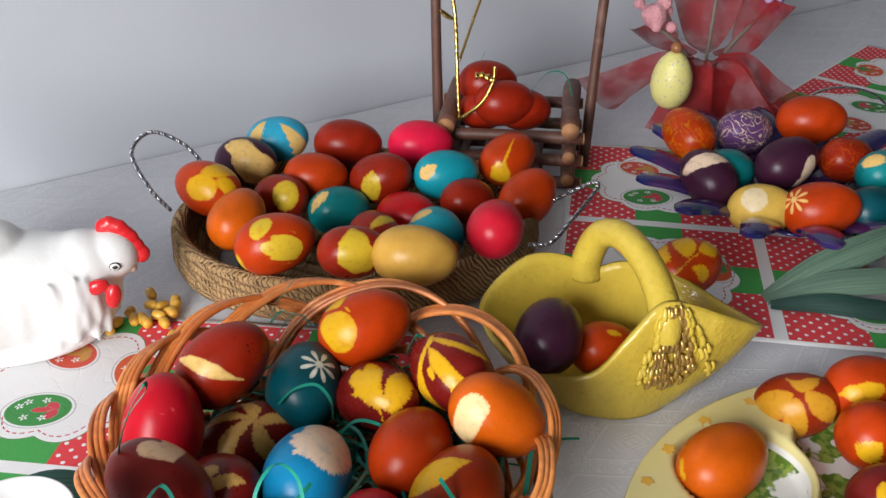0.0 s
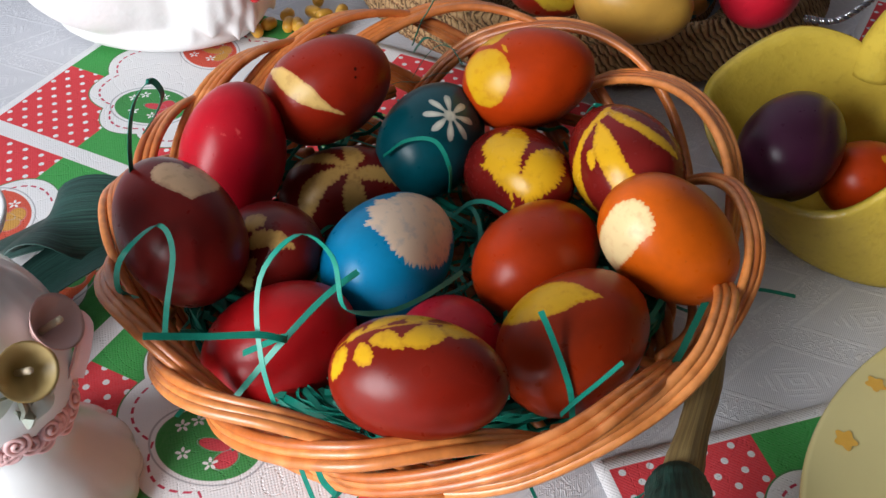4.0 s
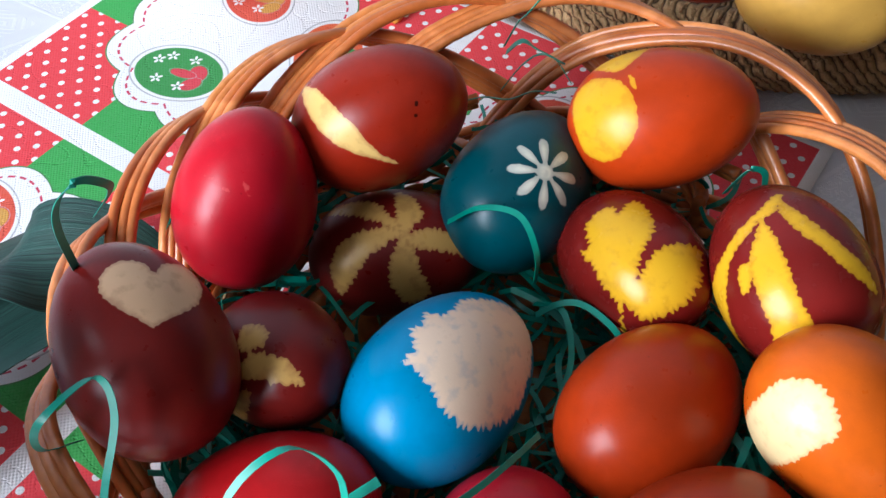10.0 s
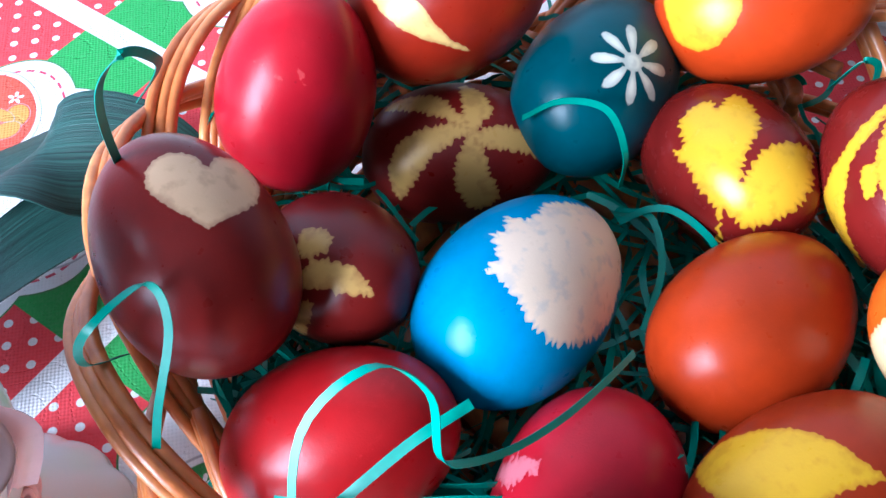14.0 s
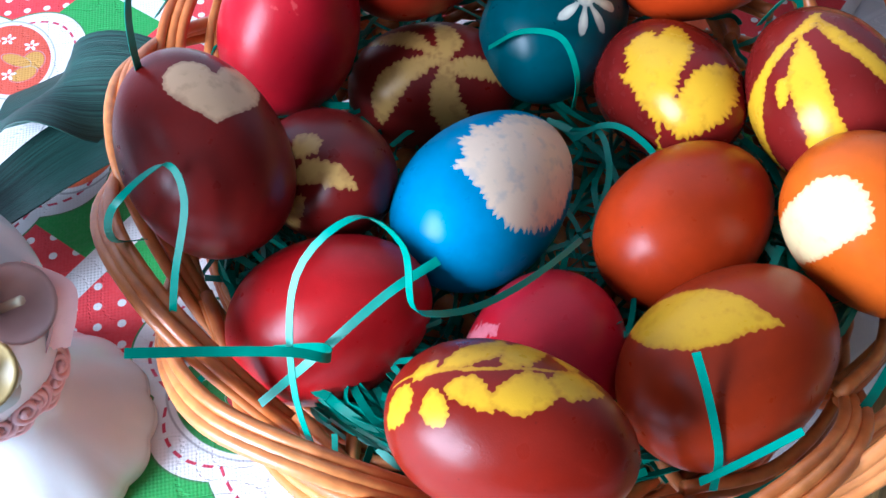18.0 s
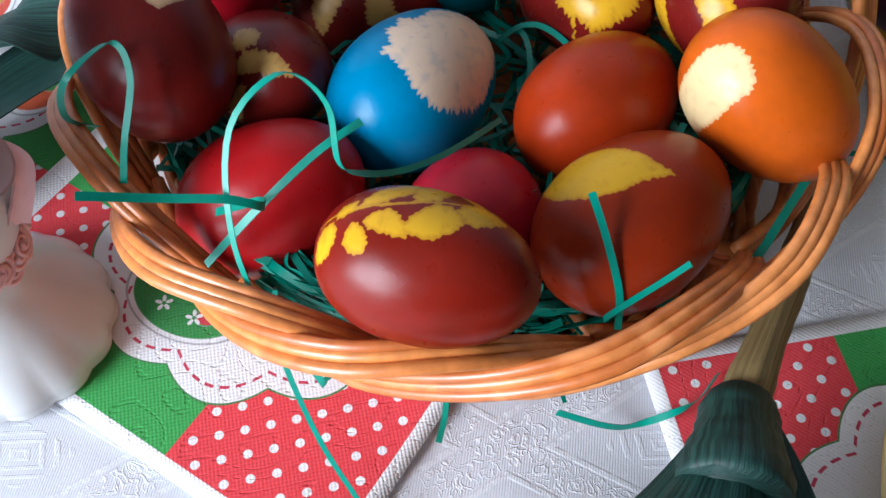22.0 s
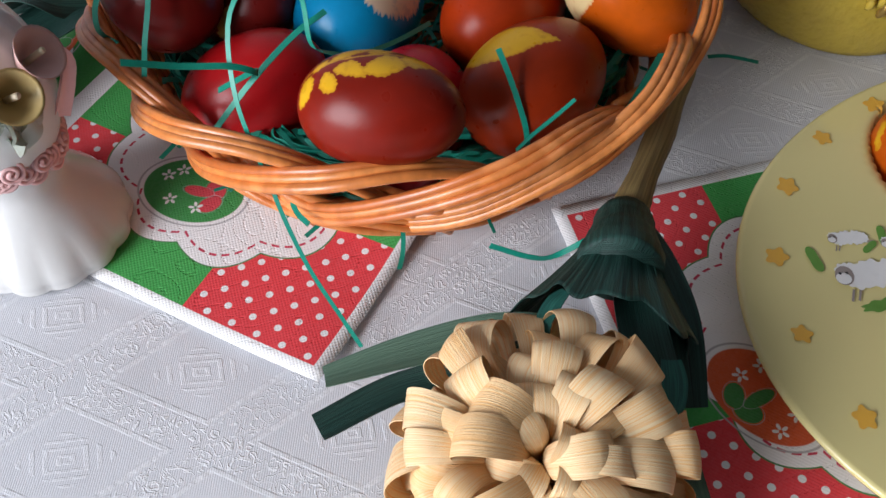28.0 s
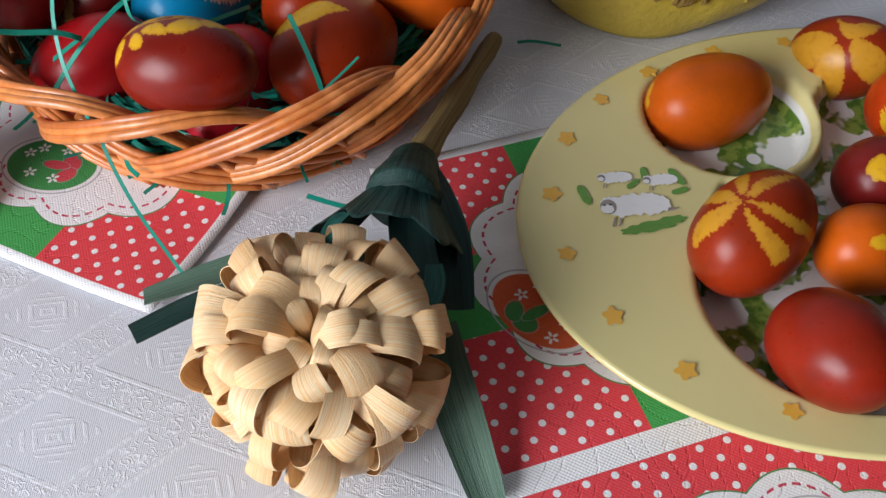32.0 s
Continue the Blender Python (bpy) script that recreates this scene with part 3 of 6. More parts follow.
def shape_field(kind, x, y, length, width):
    """How far inside a print a spot lies, in millimetres; y runs to the print's tip."""
    if kind == "outline":
        return outline_field(x, y, length, width)
    hl, hw = length / 2, width / 2
    if kind == "oval":
        return (1 - np.hypot(x / hw, y / hl)) * min(hl, hw)
    if kind == "patch":
        a = np.arctan2(y / hl, x / hw)
        return (1 + 0.07 * np.sin(3 * a + 1) + 0.04 * np.sin(7 * a) - np.hypot(x / hw, y / hl)) * min(hl, hw)
    if kind in ("leaf", "serr"):
        s = np.clip(y / hl, -1, 1)
        reach = hw * np.maximum(1 - s * s, 0) ** 0.75 * (1 - 0.3 * s) if kind == "leaf" else hw * np.maximum(1 - np.abs(s) ** 2.5, 0) ** 0.7 * (1 + 0.40 * s) * (1 + 0.20 * np.sin(y * 3.9))
        return np.where(np.abs(y) < hl, reach - np.abs(x), -np.abs(y) + hl - 0.4 * np.abs(x))
    best = (0.24 - np.hypot(x, y) / hw) * hw
    for k in range(8):
        c, s = math.cos(k * math.pi / 4 + 0.2), math.sin(k * math.pi / 4 + 0.2)
        u, v = x * c + y * s, -x * s + y * c
        w = 0.085 + 0.085 * np.clip((u / hw - 0.3) / 0.6, 0, 1)
        best = np.maximum(best, (1 - np.hypot((u / hw - 0.58) / 0.42, v / hw / w)) * 0.13 * hw)
    return best


def egg(label, group, place, az, el, wide, long, material, prints=(), fine=0, taper=0.08, spots=()):
    """An egg with its long axis turned to az and el (degrees). prints: (kind, az, el, heading, length, width), millimetres."""
    nu, nv = {0: (40, 28), 1: (84, 60), 2: (168, 120), 3: (250, 180)}[fine]
    th, ph = np.linspace(0, math.pi, nv + 1)[1:-1], np.linspace(0, 2 * math.pi, nu, endpoint=False)
    T, P = np.meshgrid(th, ph, indexing="ij")
    S, L = wide / 2000, long / 2000
    rad = S * np.sin(T) * (1 - taper * np.cos(T) + 0.02 * np.cos(2 * T))
    v = np.stack([rad * np.cos(P), rad * np.sin(P), L * np.cos(T)], -1).reshape(-1, 3)
    v = np.vstack([v, [(0, 0, L), (0, 0, -L)]])
    faces = []
    for j in range(nv - 2):
        for i in range(nu):
            a, b, k = j * nu, (j + 1) * nu, (i + 1) % nu
            faces.append((a + i, b + i, b + k, a + k))
    last = (nv - 2) * nu
    for i in range(nu):
        faces += [(len(v) - 2, i, (i + 1) % nu), (len(v) - 1, last + (i + 1) % nu, last + i)]
    d = np.array((math.cos(radians(el)) * math.cos(radians(az)), math.cos(radians(el)) * math.sin(radians(az)), math.sin(radians(el))))
    u = np.cross((0, 0, 1.0), d)
    u /= np.linalg.norm(u)
    R = np.stack([u, np.cross(d, u), d], 1)
    me = mesh_of("egg", v, faces)
    field = np.full(len(v), -5.0)
    A = np.diag((1 / S, 1 / S, 1 / L)) @ R.T
    w = v @ R.T
    normal = w @ A.T @ A
    normal /= np.linalg.norm(normal, axis=1)[:, None]
    scar = np.full(len(v), -5.0)
    for kind, pa, pe, head, length, width, into in [(*q, field) for q in prints] + [(*q, scar) for q in spots]:
        q = np.array((math.cos(radians(pe)) * math.cos(radians(pa)), math.cos(radians(pe)) * math.sin(radians(pa)), math.sin(radians(pe))))
        p0 = q / np.linalg.norm(A @ q)
        n0 = A.T @ (A @ p0)
        n0 /= np.linalg.norm(n0)
        up = np.array((0, 0, 1.0)) - n0[2] * n0
        up /= np.linalg.norm(up)
        right = np.cross(up, n0)
        ahead = math.cos(radians(head)) * up + math.sin(radians(head)) * right
        cross = np.cross(ahead, n0)
        rel = (w - p0) * 1000
        f = shape_field(kind, rel @ cross, rel @ ahead, length, width)
        np.maximum(into, np.where(normal @ n0 > 0.05, f, -5.0), out=into)
    me.attributes.new("print", "FLOAT", "POINT").data.foreach_set("value", field.astype(np.float32))
    me.attributes.new("spot", "FLOAT", "POINT").data.foreach_set("value", scar.astype(np.float32))
    ob = part("egg", me, material)
    m = Matrix(R.tolist()).to_4x4()
    m.translation = [c / 1000 for c in place]
    ob.matrix_world = m
    return tagged(ob, label, "egg", group)


ORANGE, RUST, BROWN, MAROON = (0.54, 0.092, 0.004), (0.44, 0.038, 0.003), (0.27, 0.015, 0.004), (0.160, 0.009, 0.007)
CRIMSON, RED, PINK, BLUE = (0.48, 0.007, 0.018), (0.50, 0.008, 0.010), (0.74, 0.012, 0.055), (0.0, 0.20, 0.40)
TEAL, TURQ, OCHRE, PURPLE = (0.0, 0.060, 0.078), (0.0, 0.27, 0.34), (0.58, 0.32, 0.06), (0.045, 0.010, 0.028)
SUNNY, CREAM, TAN, SHELL = (0.68, 0.37, 0.012), (0.80, 0.60, 0.30), (0.62, 0.36, 0.10), (0.78, 0.58, 0.42)
CREAM2, CREAM3, WHITE, SUNNY2, GOLDY = (0.77, 0.50, 0.16), (0.85, 0.68, 0.42), (0.80, 0.78, 0.66), (0.62, 0.42, 0.03), (0.58, 0.27, 0.02)
RUST2, BROWN2, SKY, TEAL2, PINK2, VIOLET, YEL = (0.28, 0.024, 0.004), (0.25, 0.016, 0.005), (0.02, 0.33, 0.50), (0.0, 0.20, 0.21), (0.55, 0.012, 0.030), (0.11, 0.045, 0.14), (0.72, 0.46, 0.09)
RUST3, VEIN, HEARTY, DEEP, DEEPRED, ROSY = (0.37, 0.031, 0.003), (0.66, 0.07, 0.07), (0.72, 0.46, 0.27), (0.185, 0.009, 0.003), (0.36, 0.006, 0.008), (0.42, 0.008, 0.020)
egg("glossy crimson egg standing among the others", "eggs in the wicker basket", (-146, 382, 66), 84, 61, 43.3, 56.9, m_egg(CRIMSON, VEIN, mottle=0.12), (("leaf", -72, 56, 110, 13.0, 1.1), ("leaf", -41, 53, 174, 4.9, 1.0),), fine=1)
egg("rust-brown egg with one pale yellow leaf print", "eggs in the wicker basket", (-121, 420, 78), 28, 29, 42.9, 56.8, m_egg(BROWN, CREAM2, ragged=0.5), (("outline", -99, 27, 0, ((-19.7, 4.8), (-10.9, 7.5), (-2.5, 6.1), (4.8, 3.4), (10.9, -0.7), (14.6, -3.2), (17.9, -5.1), (12.4, -5), (4.9, -4.6), (-3, -2.8), (-9.6, 0.1), (-15.9, 2.8)), 0.1),), fine=3, spots=(("outline", -19, 44, 0, ((-0.3, 0.8), (0.7, 0.6), (0.3, -0.8), (-0.7, -0.6)), 0.0), ("outline", -24, 37, 0, ((-0.4, 0.6), (0.6, 0.4), (0.4, -0.6), (-0.6, -0.4)), 0.0),))
egg("dark teal egg with a small white daisy print", "eggs in the wicker basket", (-79, 432, 55), 86, 4, 44.4, 58.5, m_egg(TEAL, WHITE, ragged=0.2, rough=0.31), (("daisy", -31, 57, 50, 28.1, 22.7),), fine=2)
egg("orange-red egg with a yellow oval leaf print", "eggs in the wicker basket", (-46, 461, 75), 19, 19, 43.5, 57.4, m_egg(RUST, SUNNY, ragged=0.5), (("outline", -133, 18, 0, ((-8.6, 8.6), (-0.1, 12.7), (8.3, 10.6), (12.6, 4.9), (12.6, -3.7), (8.9, -9.1), (2.3, -10.9), (-4.9, -6.9), (-12, -2.3), (-12.7, 2.9)), 0.1), ("outline", 174, 43, 0, ((2, -9.2), (-3, -3.5), (-7.9, 5), (1.6, 6.2), (6.8, 2.2)), 0.1), ("outline", -135, 56, 0, ((2.1, -1), (-2.6, -0), (-2.1, 1), (2.6, 0.1)), 0.1),), fine=3)
egg("maroon egg with a pale five-fingered leaf print", "eggs in the wicker basket", (-109, 404, 37), 22, 16, 41.9, 58.3, m_egg(MAROON, TAN, ragged=0.6), (("outline", -145, 71, 0, ((10.7, 9.6), (4.9, 3.8), (-1.5, -5.1), (-8.9, -15.1), (-10.8, -10), (-5.8, 0.7), (1.6, 6.1), (10, 10.2)), 0.55), ("outline", 8, 77, 0, ((-6, 10), (-0.2, 8), (4.6, 1.3), (3.5, -2.9), (0.7, -7.4), (-0.9, -7.5), (-3.2, -1.5)), 0.55), ("outline", -10, 48, 0, ((-8.5, 4.9), (-4.6, 5.1), (0.2, 4.1), (4.6, 1.6), (7.2, -3.6), (7.8, -7.5), (2.2, -4.4), (-3.8, -1.4), (-7.7, 2)), 0.55), ("outline", -47, 32, 0, ((-1.3, 11.4), (2.3, 6.5), (4.5, -0.3), (6.8, -7.5), (0.1, -11.3), (-4.6, -5.7), (-6, -0), (-4.2, 6.6)), 0.55), ("outline", -103, 40, 0, ((11.4, 13.6), (2.2, 10.7), (-4.8, 4.9), (-7.9, -2.1), (-7.2, -9.2), (-2.6, -14.7), (0.7, -9), (3, -0.5), (7, 7.5)), 0.55),), fine=3)
egg("maroon egg with a broad golden leaf print", "eggs in the wicker basket", (-36, 420, 55), -37, 19, 40.3, 54.9, m_egg(MAROON, SUNNY, rough=0.25, ragged=0.6), (("outline", -78, 56, 0, ((-19.4, -0.7), (-19.8, 5), (-17.3, 9.1), (-13.8, 8), (-15.2, 12.4), (-13.1, 14.7), (-7.5, 13.6), (-2.3, 9.4), (-0.5, 3.7), (3.1, -4.1), (2.4, 2.7), (3.1, 7.5), (6.6, 12.2), (9.3, 13.3), (13, 9.5), (16.1, 3.8), (16.3, -2.3), (13, -8.6), (9.7, -12), (3.8, -12), (5.4, -16.8), (4.7, -17.4), (2.2, -13), (-3.8, -11.4), (-10.7, -8.4), (-16.3, -6.8), (-14.4, -4.6)), 0.6),), fine=3)
egg("maroon egg with long golden leaf stripes", "eggs in the wicker basket", (5, 423, 71), 131, 4, 42.3, 55.2, m_egg(MAROON, SUNNY, rough=0.25, ragged=0.6), (("outline", -134, 4, 0, ((-11.7, 16.6), (-10, 11.5), (-7, 3.4), (-4.9, -9.2), (4.5, -12.3), (13.5, -13.5), (14.7, -13.6), (9.2, -7.2), (2, 0.7), (-4.2, 8.4), (-7.9, 15.2)), 0.3), ("outline", -101, 36, 0, ((-16, 11.8), (-4.5, 8.8), (6.3, 2.5), (12.7, -1.5), (9.9, -8.5), (8.8, -12.2), (5.1, -8), (-3.6, -2.4), (-10.4, 3), (-13.1, 8.3)), 0.3), ("outline", -22, 74, 0, ((5, 16.6), (3.7, 10.3), (1.1, -0.1), (1, -11), (-0.9, -16.8), (-4.1, -9.7), (-3.8, 0.7), (-1.1, 11.1)), 0.3), ("outline", 162, 54, 0, ((-6, 0.7), (-3.6, 2.9), (3, 1.8), (6, -3.6), (1.1, -1.5)), 0.3), ("outline", -125, 30, 0, ((-2.9, -0.6), (-2.2, 3.4), (2.1, 0.6), (3, -3.4)), 0.3),), fine=3)
egg("light orange egg with a cream leaf patch", "eggs in the wicker basket", (30, 385, 71), 0, -34, 42.0, 55.3, m_egg(ORANGE, CREAM, ragged=0.4), (("outline", -138, 29, 0, ((-8.4, -11.9), (-8.1, -1.7), (-6.9, 6.6), (-2.2, 11.3), (3.2, 11.6), (8, 9.4), (9.9, 5.4), (8.3, 0), (7.6, -4.9), (2.3, -15.2), (-2.7, -16)), 0.35),), fine=3)
egg("plain rust-orange egg with a soft sheen", "eggs in the wicker basket", (-15, 377, 54), 73, -6, 43.4, 57.8, m_egg(RUST3, SUNNY), fine=1)
egg("rust-red egg with one pointed yellow leaf print", "eggs in the wicker basket", (9, 338, 60), 66, 2, 45.1, 59.8, m_egg(RUST2, SUNNY, ragged=0.5), (("outline", -163, 58, 0, ((1.2, -18.5), (-4.3, -16.4), (-7.2, -9.5), (-8.8, 0.3), (-8.1, 7.9), (-5.9, 13.6), (-4.4, 17.2), (0.4, 12.6), (5, 8.6), (8.7, 2.7), (9.5, -4.6), (8.1, -11.3)), 0.25),), fine=3)
egg("dark red egg with a yellow feathered leaf print", "eggs in the wicker basket", (-27, 288, 82), 7, 6, 37.4, 54.3, m_egg(DEEP, SUNNY, ragged=0.5), (("outline", -157, 19, 0, ((1.5, -5.2), (-3.1, -1.9), (-4, 3.6), (-0.2, 5.2), (3.3, 1.9), (3.2, -2.6)), 0.3), ("outline", -150, 42, 0, ((-1.3, -2.6), (-3.6, -0.2), (-3.2, 2), (1.9, 3), (4.2, 0.8), (2.4, -2.5)), 0.3), ("outline", -159, 64, 0, ((-0.2, -4.7), (-3.4, -4), (-3.9, 1.3), (0.3, 4), (4.4, 4.1), (3, -0.3)), 0.3), ("outline", 56, 83, 0, ((6.1, 4.1), (5.4, 0.2), (0.1, -5), (-4.4, -4.4), (-6.2, 0), (-0.6, 5)), 0.3), ("outline", 150, 46, 0, ((7.4, 1.5), (3.1, -1.7), (-4.2, -3.4), (-8.1, -6.4), (-5.3, 2.8), (0.6, 4.2), (5.2, 3.9)), 0.3), ("outline", 105, 50, 0, ((3.5, 6.3), (4.3, -1.1), (-0.6, -6.9), (-4.5, -6.6), (-2.9, 2.8), (0, 5.6)), 0.3), ("outline", -177, 33, 0, ((2.8, -1.4), (-0.7, -2.4), (-2.8, 1.8), (0.7, 2.4)), 0.3), ("outline", 44, 51, 0, ((4.3, 3.1), (2.9, -4.4), (-4.3, -5.6), (-2.6, 3), (0.6, 4.4)), 0.3), ("outline", 71, 34, 0, ((2.9, 1.5), (1.7, -2.1), (-2.3, -2.4), (-2, 3)), 0.3), ("outline", 38, 19, 0, ((2.5, 0.1), (1.2, -0.2), (-2.2, -1.2), (-1.3, 1.3)), 0.3), ("outline", 137, 62, 0, ((21.7, -6.1), (13.5, -2.6), (4.7, 0.9), (-4.2, 2), (-14.6, 1.7), (-23.8, -0.1), (-14.4, 2.6), (-4.1, 2.8), (4.8, 1.8), (13.1, -1.2)), 0.0),), fine=3)
egg("plain bright red egg half hidden by others", "eggs in the wicker basket", (-32, 319, 44), -84, -11, 43.6, 61.7, m_egg(ROSY, (0.62, 0.16, 0.19), ragged=2.2), (("outline", -177, 38, 0, ((-1.6, -11), (-2.3, -2.5), (-2.5, 5.2), (0.7, 7.2), (2.9, 3.7), (3.2, -2.7)), 0.6),), fine=3)
egg("plain red egg under loops of green ribbon", "eggs in the wicker basket", (-87, 307, 51), 34, 30, 44.0, 58.0, m_egg(DEEPRED, SHELL), fine=1)
egg("dark maroon egg with a cream heart-shaped print", "eggs in the wicker basket", (-129, 320, 81), 149, 30, 42.8, 55.9, m_egg(MAROON, HEARTY, ragged=0.5, rough=0.31), (("outline", 69, 67, 0, ((0.7, 11.7), (5.2, 9.6), (6.6, 5.5), (5.8, 1.7), (2.8, -0.5), (6.3, -2.8), (9.2, -7.5), (8.8, -11.6), (2, -12.8), (-4.1, -10.4), (-8.1, -6), (-10.5, -2.1), (-11.9, 0.3), (-9.9, 3.4), (-6.9, 7.3), (-3.1, 10.4)), 0.15),), fine=3)
egg("maroon egg with faint tan leaf prints", "eggs in the wicker basket", (-109, 343, 58), -22, 34, 37.4, 49.5, m_egg(MAROON, TAN, rough=0.31), (("outline", -103, 73, 0, ((-3.5, -3.5), (-4.1, 0.2), (0.6, 4.6), (4, 2.4), (2.7, -4)), 0.4), ("outline", -56, 51, 0, ((-8.3, -4.5), (-8.5, -0.1), (-5.2, 3.5), (1.2, 4.4), (6.5, 2.7), (9.5, -0.9), (4.1, -2.1), (-2.1, -2.9)), 0.4), ("outline", -89, 7, 0, ((-3, -5.5), (-2.7, 0.8), (1.9, 9.4), (4.5, 7), (0.3, -6.5), (-1.8, -5.7)), 0.4),), fine=3)
egg("bright blue egg with a large beige ragged patch", "eggs in the wicker basket", (-67, 358, 56), 82, -9, 45.1, 61.9, m_egg(BLUE, SHELL, ragged=0.7, rough=0.31, mottle=0.12), (("outline", 15, 66, 0, ((-8.7, 15.3), (-5.5, 14.2), (1.1, 16), (3.6, 13.7), (8.6, 13.3), (8.4, 9.2), (16.5, 4.9), (20.9, -2.9), (23.5, -11.5), (18.5, -17.1), (10, -18.8), (0.4, -18.7), (-6, -17.9), (-12.8, -13.1), (-17.6, -7.2), (-18.8, -1.8), (-17.2, 4.2), (-14.2, 7.6), (-11.9, 11)), 0.75),), fine=3)
egg("rust egg with yellow leaf prints on the straw tray", "eggs on the straw tray", (-191, 678, 59), 154, 11, 44.1, 57.8, m_egg(RUST, SUNNY), (("oval", -90, 27, 90, 26.1, 21.0), ("oval", -14, 52, 131, 32.3, 16.6), ("oval", -37, 20, 155, 18.2, 12.8),), fine=1)
egg("dark purple egg with a cream leaf print on the straw tray", "eggs on the straw tray", (-174, 744, 52), -19, 9, 43.2, 56.5, m_egg(PURPLE, CREAM2), (("patch", -61, 9, 137, 48.7, 29.3), ("serr", -81, 48, -68, 40.4, 12.8),), fine=1)
egg("sky blue egg with pale ragged prints on the straw tray", "eggs on the straw tray", (-153, 783, 55), 3, 13, 43.9, 57.4, m_egg(SKY, CREAM2, mottle=0.12), (("serr", -139, 32, 179, 27.6, 13.3), ("serr", -34, 8, 156, 40.0, 14.3),), fine=1)
egg("plain red-brown egg on the straw tray", "eggs on the straw tray", (-89, 780, 53), 4, -2, 44.6, 61.1, m_egg(BROWN, SUNNY), fine=1)
egg("plain hot pink egg on the straw tray", "eggs on the straw tray", (-24, 783, 51), 6, 0, 44.4, 59.1, m_egg(PINK, SUNNY, mottle=0.12), fine=1)
egg("plain rust egg on the straw tray", "eggs on the straw tray", (-111, 722, 48), 3, -1, 41.7, 55.1, m_egg(RUST, SUNNY), fine=1)
egg("dark brown egg with a yellow oval print on the straw tray", "eggs on the straw tray", (-136, 694, 42), -34, 17, 40.4, 52.3, m_egg(BROWN, SUNNY2), (("oval", -70, 32, -176, 25.1, 21.2),), fine=1)
egg("plain orange egg on the straw tray", "eggs on the straw tray", (-161, 641, 51), 67, 21, 42.0, 54.0, m_egg(ORANGE, SUNNY), fine=1)
egg("rust egg with yellow ragged leaf prints on the straw tray", "eggs on the straw tray", (-122, 587, 60), 13, 10, 44.5, 58.6, m_egg(RUST, SUNNY2), (("oval", -124, 56, 8, 20.1, 14.5), ("serr", -66, 17, 99, 31.0, 19.1), ("oval", -148, -17, 176, 15.7, 9.8),), fine=1)
egg("teal egg with a pale leaf edge on the straw tray", "eggs on the straw tray", (-88, 688, 34), 29, -5, 40.5, 52.7, m_egg(TEAL2, CREAM2), (("serr", -142, 36, 6, 22.3, 10.1),), fine=1)
egg("red-brown egg with a yellow print on the straw tray", "eggs on the straw tray", (-55, 718, 49), -11, 20, 42.5, 55.0, m_egg(BROWN, SUNNY2), (("oval", -112, -2, -169, 27.6, 16.9),), fine=1)
egg("turquoise egg with a pale print on the straw tray", "eggs on the straw tray", (0, 718, 52), 13, 0, 42.0, 55.5, m_egg(TURQ, CREAM2, mottle=0.12), (("serr", -133, 26, -139, 17.9, 11.2),), fine=1)
egg("orange egg with a yellow bulb print on the straw tray", "eggs on the straw tray", (53, 746, 54), 40, 19, 42.7, 55.2, m_egg(RUST, SUNNY), (("patch", -108, -7, 168, 19.5, 17.3), ("leaf", -97, 31, 24, 39.3, 2.9),), fine=1)
egg("plain rust-orange egg on the straw tray", "eggs on the straw tray", (66, 682, 49), 47, 24, 42.7, 55.3, m_egg(RUST, SUNNY), fine=1)
egg("plain red-brown egg on the straw tray", "eggs on the straw tray", (18, 693, 40), 40, -12, 38.5, 49.8, m_egg(BROWN, SUNNY), fine=1)
egg("plain bright red egg on the straw tray", "eggs on the straw tray", (-31, 681, 31), -25, 5, 42.5, 54.8, m_egg(RED, SUNNY), fine=1)
egg("brown egg with small yellow prints on the straw tray", "eggs on the straw tray", (-53, 632, 37), -60, -5, 41.8, 54.5, m_egg(BROWN, SUNNY2), (("oval", -11, 71, 127, 28.9, 9.4),), fine=1)
egg("red-brown egg with a yellow flower print on the straw tray", "eggs on the straw tray", (-63, 561, 68), 3, 1, 37.4, 49.5, m_egg(BROWN, SUNNY2), (("patch", -75, 27, 168, 30.5, 25.1),), fine=1)
egg("plain ochre yellow egg on the straw tray", "eggs on the straw tray", (-20, 552, 70), -3, -2, 43.3, 59.0, m_egg(OCHRE, SUNNY, mottle=0.12), fine=1)
egg("blue egg with pale prints on the straw tray", "eggs on the straw tray", (-8, 630, 44), 110, -13, 42.5, 55.5, m_egg(TURQ, CREAM2, mottle=0.12), (("serr", -171, 55, 20, 21.8, 11.1), ("serr", -56, 0, 142, 28.6, 9.3),), fine=1)
egg("plain bright pink-red egg on the straw tray", "eggs on the straw tray", (37, 606, 62), 79, -5, 42.4, 55.0, m_egg(PINK2, SUNNY, mottle=0.12), fine=1)
egg("plain red-brown egg in the stick basket", "eggs in the stick basket", (38, 852, 84), 0, 0, 42.6, 55.9, m_egg(BROWN, SUNNY))
egg("plain rust-brown egg in the stick basket", "eggs in the stick basket", (53, 826, 74), 7, -1, 43.0, 57.2, m_egg(BROWN, SUNNY))
egg("plain brown egg half hidden in the stick basket", "eggs in the stick basket", (72, 834, 64), 7, -3, 39.4, 51.0, m_egg(BROWN, SUNNY))
egg("plain brown egg half hidden in the stick basket", "eggs in the stick basket", (35, 842, 61), 32, -11, 39.4, 50.7, m_egg(BROWN, SUNNY))
egg("rust egg with thin orange streaks in the blue dish", "eggs in the blue petal dish", (221, 806, 51), 116, 17, 44.3, 58.3, m_egg(RUST, SUNNY, streaks=0.3), fine=1)
